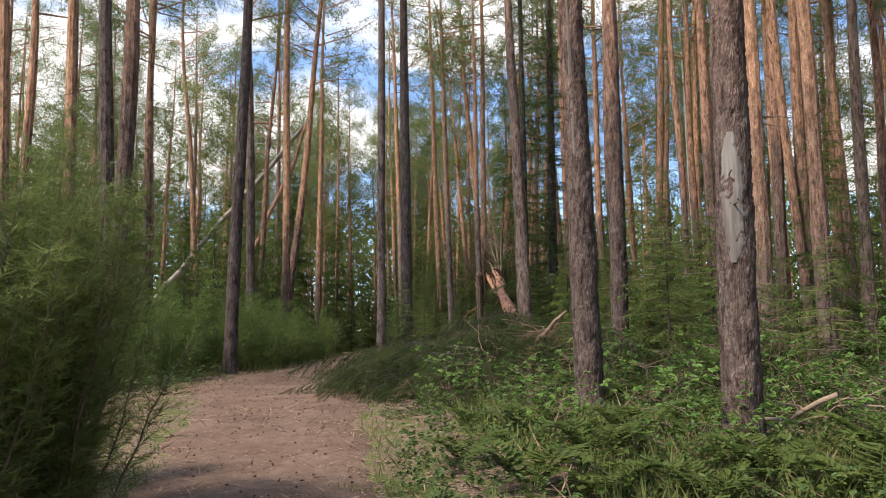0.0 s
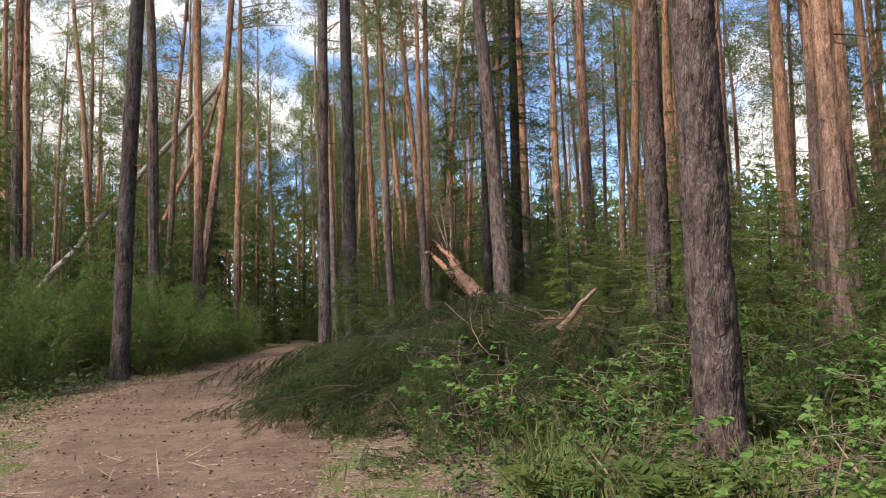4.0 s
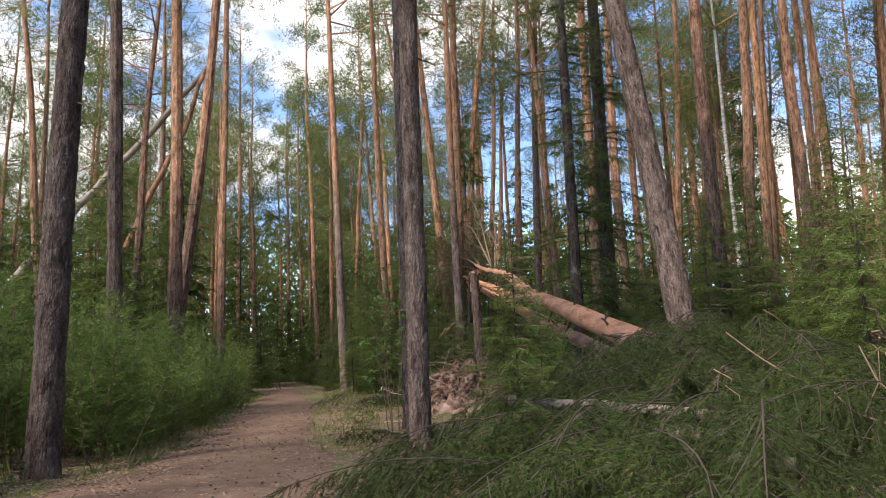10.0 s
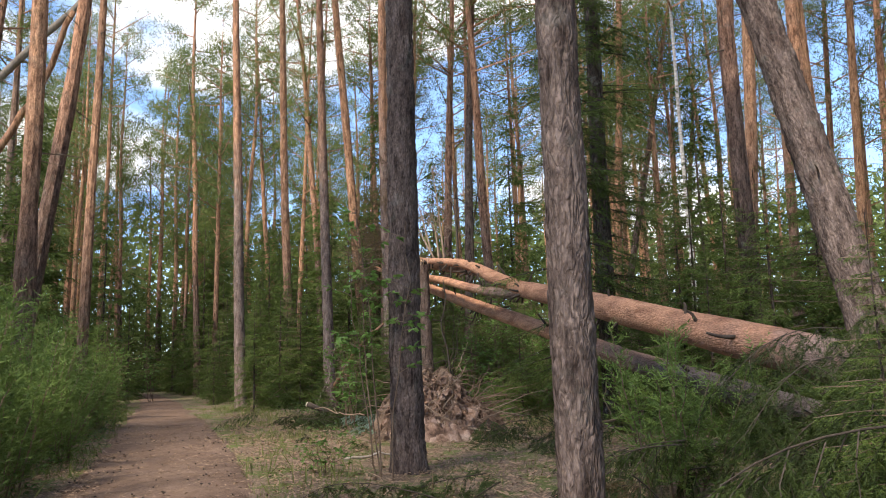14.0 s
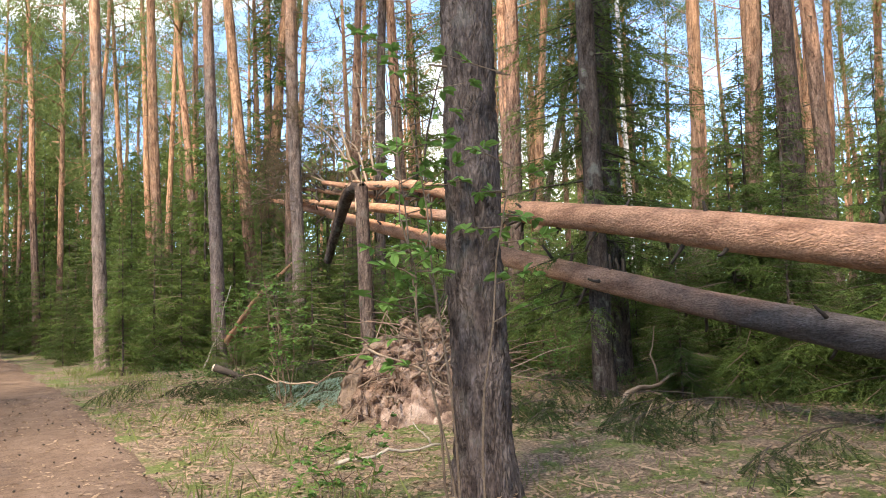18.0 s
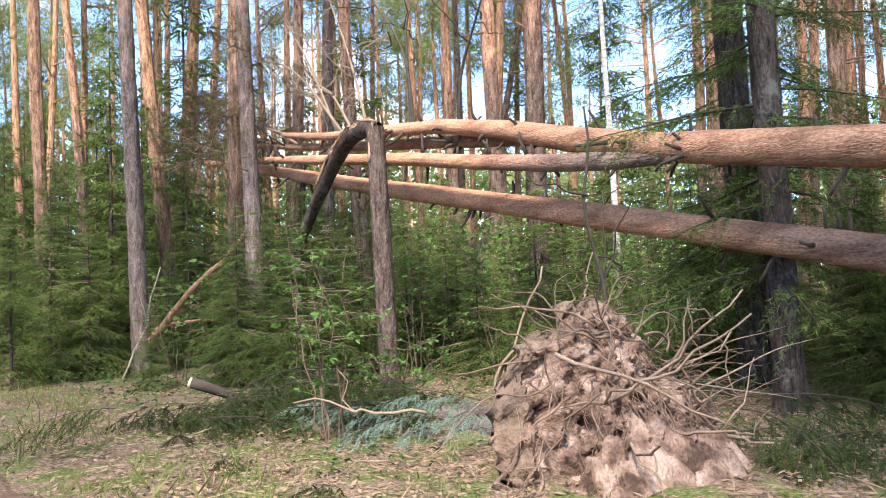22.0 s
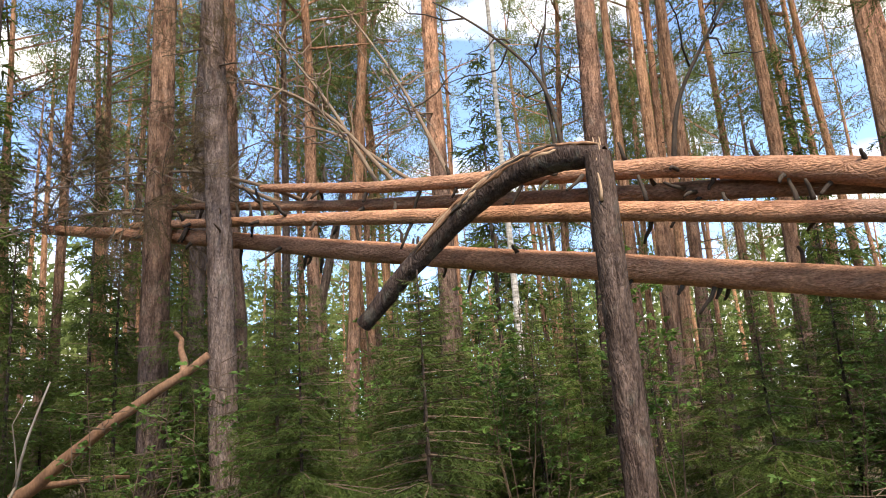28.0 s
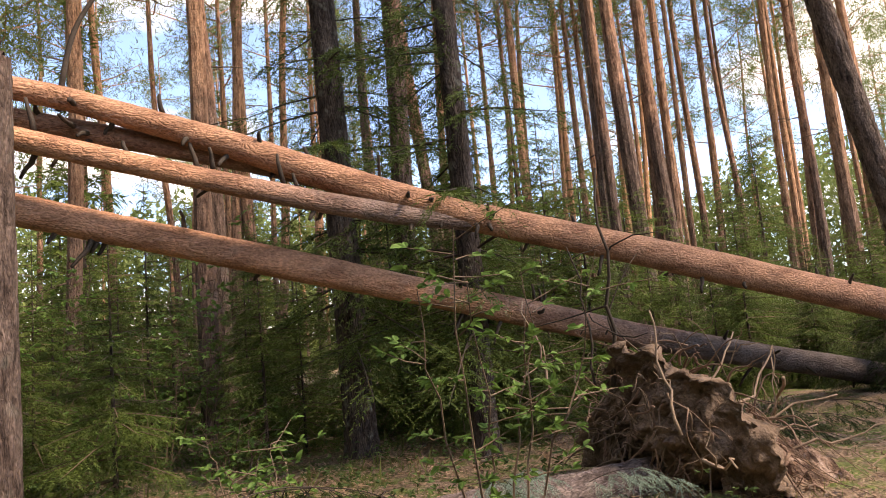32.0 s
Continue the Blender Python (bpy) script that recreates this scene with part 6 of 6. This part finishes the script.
stick((1.6, 28.3, 1.14), (0.55, 28.9, 1.32), 0.025, DRY_TWIG, "pale stick leaning on the root plate", 0.01, 0.0, 12, 0)
stick((-1.6, 27.2, 1.13), (-0.6, 27.3, 1.15), 0.02, DEAD_WOOD, "grey stick on the forest floor", 0.02, 0.0, 13, 1)
stick((-1.24, 33.78, 1.59), (-0.35, 33.3, 1.22), 0.06, DARK_TWIG, "sawn spruce pole with a pale cut end", 0.005, 0.0, 14, 2, 6, "sawn_pole")
stick((-0.05, 40.6, 1.2), (0.55, 40.4, 2.9), 0.022, DEAD_WOOD, "bent pale birch stem", 0.05, -0.35, 15, 2)
stick((0.30, 42.6, 1.1), (1.33, 38.9, 3.42), 0.10, RED_WOOD, "leaning torn reddish stem beside a pine", 0.03, 0.0, 16, 2, 14)
stick((-0.75, 30.3, 1.5), (-1.5, 30.9, 1.62), 0.013, DRY_TWIG, "pale root end beside the root plate", 0.03, 0.0, 17, 1)
stick((0.74, 29.85, 1.9), (0.64, 29.85, 3.85), 0.02, DARK_TWIG, "dark dead stem rising from the root plate", 0.03, 0.0, 18, 4)
stick((0.80, 29.95, 1.9), (0.98, 30.0, 3.2), 0.012, DARK_TWIG, "thin dark dead stem rising from the root plate", 0.03, 0.0, 21, 3)
stick((-0.25, 30.1, 1.6), (0.12, 29.9, 2.55), 0.014, DRY_TWIG, "pale crooked branch standing beside the root plate", 0.025, 0.0, 22, 1)
stick((-0.47, 29.2, 1.92), (0.36, 28.45, 1.42), 0.015, DRY_TWIG, "long pale root lying across the soil", 0.015, 0.0, 23, 1)
stick((0.95, 30.3, 1.9), (1.25, 30.35, 2.75), 0.012, DRY_TWIG, "pale bare branch behind the root plate", 0.03, 0.0, 24, 2)
for k, (a, b) in enumerate([((0.1, 29.6, 1.5), (-0.5, 28.6, 1.75)), ((0.0, 29.2, 1.55), (0.3, 28.3, 2.15)), ((0.3, 29.2, 1.45), (0.1, 28.1, 1.42)), ((-0.1, 29.0, 1.3), (-0.7, 28.3, 1.5)), ((0.4, 29.3, 1.6), (0.55, 28.5, 2.3))]):
    stick(a, b, 0.014, DRY_TWIG, "pale broken root end sticking out of the soil", 0.03, 0.0, 40 + k, 2)
stick((-2.3, 40.5, 1.2), (-1.1, 41.3, 1.7), 0.03, DRY_TWIG, "bare branch leaning beside the path", 0.05, 0.1, 19, 3)
v, q, t = tube(np.array([(-1.262, 33.792, 1.600), (-1.238, 33.779, 1.589)]) - np.array((-1.24, 33.78, 1.59)), np.array([0.057, 0.057]), 16)
part("cut_face", mesh_of("cut_face", v, [q, t], CUT_WOOD), bpy.data.objects["sawn_pole"], "pale sawn end")

# ---- dead limbs of the fallen tops, standing up behind the snapped tree
for k, pts in enumerate([[(2.75, 35.12, 4.95), (2.75, 35.21, 6.06), (2.8, 35.7, 6.82), (2.9, 36.65, 7.79)], [(2.75, 34.05, 4.75), (2.7, 33.92, 5.52), (2.7, 33.58, 6.05), (2.65, 33.11, 6.75)],
                         [(2.75, 35.2, 4.95), (2.8, 35.32, 6.43), (2.8, 35.23, 6.9)], [(2.8, 36.5, 5.15), (2.9, 37.12, 6.65), (3.0, 38.12, 8.29)], [(2.8, 37.5, 5.35), (2.7, 38.19, 6.72), (2.6, 38.99, 7.9)],
                         [(2.75, 39.0, 5.5), (2.6, 41.33, 6.78), (2.5, 42.91, 6.8), (2.4, 43.3, 6.0)], [(2.75, 37.2, 5.3), (2.5, 37.9, 6.34), (2.4, 38.84, 7.05), (2.3, 39.99, 7.36)], [(2.8, 37.0, 5.3), (3.1, 38.21, 6.42), (3.2, 39.3, 6.9)],
                         [(2.7, 38.6, 5.5), (2.3, 40.0, 6.1), (2.1, 41.8, 6.3)], [(2.9, 40.2, 5.7), (2.6, 41.6, 6.4), (2.0, 43.2, 6.4)], [(2.6, 40.4, 5.6), (2.2, 42.0, 5.9), (1.7, 43.4, 5.6)]]):
    pts = np.array(pts)
    rg = np.random.default_rng(700 + k)
    n = 16
    P = np.stack([np.interp(np.linspace(0, len(pts) - 1, n), np.arange(len(pts)), pts[:, c]) for c in range(3)], -1) + rg.normal(0, 0.015, (n, 3))
    for _ in range(6):
        P[1:-1] = (P[:-2] + 2 * P[1:-1] + P[2:]) / 4
    dead = thing("dead_limb", Matrix.Translation(pts[0]), "long bare limb of a fallen pine", "branch", "dead limbs of the fallen tops")
    mat = DARK_TWIG if k < 3 else DRY_TWIG
    part("stem", tubes_mesh("stem", [(P - pts[0], np.linspace(0.03, 0.010, n))], mat, 7), dead)
    for _ in range(16 if k > 2 else 3):
        i = rg.integers(4, n - 1)
        d = unit(P[i] - P[i - 1] + rg.normal(0, 0.55, 3))
        e = P[i] + d * rg.uniform(0.4, 1.3)
        part("side_twig", tubes_mesh("side_twig", [(crooked(P[i] - pts[0], e - pts[0], 7, 0.05, 0, rg), np.linspace(0.013, 0.004, 7))], mat, 5), dead)

# ---- withered crowns at the ends of the fallen pines
DEAD_TOP = bough(1.7, 106, "withered pine top with grey-brown twigs and needles", WITHERED, 11)
DEAD_TOP.matrix_basis = Matrix.Translation((2.2, 41.2, 5.6))
top_rng = np.random.default_rng(66)
for _ in range(26):
    y = top_rng.uniform(39.6, 43.6)
    e = Euler((top_rng.uniform(0, 6.28), top_rng.normal(-0.5, 0.6), top_rng.uniform(0, 6.28)))
    copy_thing(DEAD_TOP, Matrix.LocRotScale((2.3 + top_rng.normal(0, 0.45), y, 5.1 + 0.14 * (y - 39.6) + top_rng.uniform(0.0, 1.3)), e, (0.8, 0.8, 0.8)))
for _ in range(12):
    e = Euler((top_rng.uniform(0, 6.28), top_rng.normal(-0.1, 0.5), top_rng.uniform(0, 6.28)))
    copy_thing(DEAD_TOP, Matrix.LocRotScale((1.9, 39.2, top_rng.uniform(5.9, 8.6)), e, (0.6, 0.6, 0.6)))

# ---- a dead leaning trunk far off
lean_rng = np.random.default_rng(77)
dead = thing("leaning_dead_trunk", Matrix.Translation((-19.2, 44.0, 1.2)), "bleached dead trunk leaning against pines", "tree")
P = crooked((0, 0, 0), (11.6, 0.3, 14.0), 30, 0.05, 0, lean_rng)
part("trunk", tubes_mesh("trunk", [(P, np.linspace(0.2, 0.11, 30))], DEAD_WOOD, 10), dead)
dead2 = thing("leaning_dead_trunk", Matrix.Translation((-13.0, 43.6, 1.2)), "thin reddish trunk leaning against pines", "tree")
P = crooked((0, 0, 0), (5.2, 0.3, 13.4), 30, 0.05, 0, lean_rng)
part("trunk", tubes_mesh("trunk", [(P, np.linspace(0.16, 0.09, 30))], PINE_ORANGE, 10), dead2)


# ---------------------------------------------------------------- herbs, grass and litter
def scatter(count, spans, seed, keep=None):
    rng = np.random.default_rng(seed)
    out = []
    area = np.array([(b - a) * (d - c) for a, b, c, d in spans])
    share = np.maximum(1, (count * area / area.sum()).astype(int))
    for (a, b, c, d), n in zip(spans, share):
        p = np.stack([rng.uniform(a, b, n * 3), rng.uniform(c, d, n * 3)], -1)
        if keep is not None:
            p = p[keep(p[:, 0], p[:, 1])]
        out.append(p[:n])
    return np.concatenate(out), rng


def off_path(x, y, gap=0.0):
    return np.abs(x - path_centre(y)) > path_half(y) * 0.92 + gap


def stuff(name, V, F, material, label, category):
    return thing(name, Matrix(), label, category, "", mesh_of(name, V, F, material), "stuff")


def grass(name, count, spans, seed, height, label, material, gap=0.0, patch=0.0):
    def keep(x, y):
        k = off_path(x, y, gap)
        if patch:
            k &= np.array([noise.noise(Vector((a * 0.9, b * 0.9, 8.0))) > patch - 0.3 for a, b in zip(x, y)])
        return k
    p, rng = scatter(count, spans, seed, keep)
    n = len(p)
    base = np.column_stack([p, ground_z(p[:, 0], p[:, 1]) - 0.02])
    d = unit(np.column_stack([rng.normal(0, 0.45, (n, 2)), np.ones(n)]))
    s = unit(np.cross(d, rng.normal(0, 1, (n, 3))))
    L = height * rng.uniform(0.45, 1.3, n)
    V, F = blades(base, d, s, L, np.clip(L * 0.06, 0.006, 0.02))
    stuff(name, V, F, material, label, "grass")


near_spans = [(-6.5, 0.5, 3, 12), (-6.5, -1.0, 12, 45), (-2.8, 3.5, 23, 42), (-4.5, 2.5, 3.5, 8)]
grass("grass", 26000, near_spans, 61, 0.10, "short forest grass beside the path", GRASS, 0.0, 0.25)
grass("tall_grass", 2200, [(-6.2, -4.2, 22, 44), (-2.6, -0.4, 5, 12), (-3.0, -1.6, 22, 44)], 62, 0.22, "taller grass along the path's edge", GRASS, 0.02, 0.2)
grass("far_grass", 9000, [(2.5, 14, 24, 40), (-14, -6, 8, 40)], 63, 0.25, "thin grass under the trees", GRASS, 0.0, 0.25)
grass("herb_grass", 9000, [(0.2, 5.5, 4.5, 13)], 78, 0.3, "long thin grass among the herbs", GRASS, 0.1, 0.3)
grass("path_grass", 6000, [(-1.5, 0.7, 3.8, 6.6)], 64, 0.10, "sparse trampled grass on the path", GRASS, -3.0, 0.3)


def herbs(name, count, spans, seed, height, leaf, label, material, tiers=3, per=4):
    """Leafy plants: a few tiers of leaves round a short stalk."""
    p, rng = scatter(count, spans, seed, lambda x, y: off_path(x, y, 0.15))
    O, A = [], []
    for x, y in p:
        h = height * rng.uniform(0.5, 1.2)
        g = float(ground_z(x, y))
        for k in range(tiers):
            z = g + h * (k + 1) / tiers
            th = rng.uniform(0, 6.28)
            for m in range(2):
                a = th + m * math.pi + rng.normal(0, 0.4)
                d = np.array([math.cos(a), math.sin(a), rng.uniform(-0.2, 0.5)])
                O.append(np.array([x, y, z]) + d * leaf * 0.3 + rng.normal(0, 0.05, 3))
                A.append(d)
    O, A = np.array(O), np.array(A)
    V, F = leaf_fan(O, A, np.tile([0, 0, 1.0], (len(O), 1)) + rng.normal(0, 0.3, (len(O), 3)), leaf, rng, per)
    stuff(name, V, F, material, label, "plants")


herbs("herb_layer", 800, [(-0.4, 5.5, 4.5, 12.5), (0.5, 6.0, 10, 14)], 65, 0.27, 0.052, "green leafy herbs in front of the heap", HERB)
herbs("bilberry_layer", 1100, [(-6.4, -5.0, 8, 40), (-1.4, 4.0, 30, 41), (3.5, 10, 26, 40), (-0.5, 5.5, 5, 13)], 66, 0.25, 0.05, "low bilberry shrubs on the forest floor", HERB)
herbs("side_herbs", 800, [(-10, -5.4, 3, 20), (5, 11, 5, 20)], 67, 0.45, 0.075, "leafy undergrowth under the trees", HERB)
herbs("yellow_herbs", 120, [(0.6, 4.6, 5, 9.5)], 68, 0.35, 0.075, "yellowing leafy herbs", FERN_LEAF)


def fern(seed, label):
    rng = np.random.default_rng(seed)
    O, A, U, L, limbs = [], [], [], [], []
    for k in range(9):
        a = k * 0.7 + rng.normal(0, 0.15)
        ln = rng.uniform(0.5, 0.8)
        t = np.linspace(0, 1, 9)
        Q = np.stack([np.cos(a) * ln * t * 0.9, np.sin(a) * ln * t * 0.9, 0.55 * ln * np.sin(2.3 * t)], -1)
        limbs.append((Q, np.linspace(0.005, 0.002, 9)))
        d = np.gradient(Q, axis=0)
        side = unit(np.cross(d, [0, 0, 1.0]))
        for u in np.linspace(0.18, 0.98, 15):
            c = np.array([np.interp(u, t, Q[:, m]) for m in range(3)])
            sd = side[int(u * 8)]
            for sg in (-1, 1):
                O.append(c)
                A.append(unit(sd * sg + unit(d[int(u * 8)]) * 0.45))
                U.append(unit(np.cross(A[-1], [0, 0, 1.0]) + rng.normal(0, 0.1, 3)))
                L.append(0.19 * math.sin(math.pi * min(0.97, 0.2 + 0.8 * u)) * ln / 0.65 + 0.02)
    V, F = blades(np.array(O), np.array(A), np.array(U), np.array(L), np.array(L) * 0.3)
    top = thing("fern", Matrix(), label, "fern", "ferns")
    lv, lf = limb_faces(limbs, 4)
    part("frond", two_part_mesh("frond", [(V, [F], FERN_LEAF), (lv, lf, FERN_LEAF)]), top)
    return top


FERN_A, FERN_B = fern(201, "green fern with arching fronds"), fern(202, "light green fern turning yellow")
FERN_A.matrix_basis, FERN_B.matrix_basis = on_ground(1.4, 7.2), on_ground(2.6, 6.3)
plant(FERN_A, [(0.7, 6.4, 1.0, 20), (2.0, 8.3, 1.1, 70), (3.1, 5.7, 1.0, 130), (0.2, 7.6, 0.8, 180), (3.9, 6.8, 1.2, 240), (1.0, 9.2, 0.9, 300), (2.8, 11.2, 1.0, 30), (1.6, 12.9, 1.1, 90), (2.6, 13.2, 1.1, 150), (4.7, 7.4, 1.0, 210)])
plant(FERN_B, [(1.9, 5.6, 0.9, 10), (3.5, 9.9, 1.0, 60), (4.3, 5.9, 1.1, 110), (1.2, 5.9, 0.8, 160), (5.2, 8.6, 1.0, 220), (3.2, 12.4, 1.0, 280), (4.0, 12.9, 1.1, 330), (0.4, 9.8, 0.8, 45)])


def litter(name, count, spans, seed, size, label, material, keep=None, aspect=0.45):
    p, rng = scatter(count, spans, seed, keep)
    n = len(p)
    base = np.column_stack([p, ground_z(p[:, 0], p[:, 1]) + 0.03])
    d = unit(np.column_stack([rng.normal(0, 1, (n, 2)), rng.normal(0, 0.15, n)]))
    s = unit(np.cross(d, np.column_stack([rng.normal(0, 0.3, (n, 2)), np.ones(n)])))
    V, F = blades(base, d, s, size * rng.uniform(0.5, 1.5, n), size * aspect)
    stuff(name, V, F, material, label, "litter")


litter("leaf_litter", 22000, [(-5.5, 0.5, 3, 20), (-5.5, -0.5, 20, 36)], 71, 0.05, "dead leaves and bark flakes on the path", LITTER)
litter("floor_litter", 36000, [(-2.8, 4.0, 23, 40), (-7, -4.5, 8, 30), (2, 8, 26, 36)], 72, 0.06, "dead leaves and twigs on the forest floor", LITTER)
litter("twig_litter", 3000, [(-2.8, 4.0, 22, 36), (-5.5, 5.0, 3, 12)], 73, 0.28, "fallen twigs on the ground", DRY_NEEDLE, None, 0.05)
litter("dry_stalks", 2600, [(0.6, 5.5, 4.5, 11)], 74, 0.5, "dry bent stalks among the herbs", DRY_NEEDLE, None, 0.03)
cones, rng = scatter(700, [(-5.2, 0.4, 3, 20), (-5, -2.4, 20, 34)], 75)
base = np.column_stack([cones, ground_z(cones[:, 0], cones[:, 1]) + 0.045])
oct_v = np.array([(1, 0, 0), (-1, 0, 0), (0, 1, 0), (0, -1, 0), (0, 0, 1), (0, 0, -1)], dtype=float) * np.array([0.02, 0.011, 0.010])
ang = rng.uniform(0, 6.28, len(base))
rot = np.stack([np.stack([np.cos(ang), -np.sin(ang), 0 * ang], -1), np.stack([np.sin(ang), np.cos(ang), 0 * ang], -1), np.stack([0 * ang, 0 * ang, 1 + 0 * ang], -1)], 1)
V = (np.einsum("nij,kj->nki", rot, oct_v) + base[:, None]).reshape(-1, 3)
oct_f = np.array([(0, 2, 4), (2, 1, 4), (1, 3, 4), (3, 0, 4), (2, 0, 5), (1, 2, 5), (3, 1, 5), (0, 3, 5)])
stuff("pine_cones", V, (np.arange(len(base))[:, None, None] * 6 + oct_f).reshape(-1, 3), DARK_TWIG, "fallen pine cones on the path", "cones")
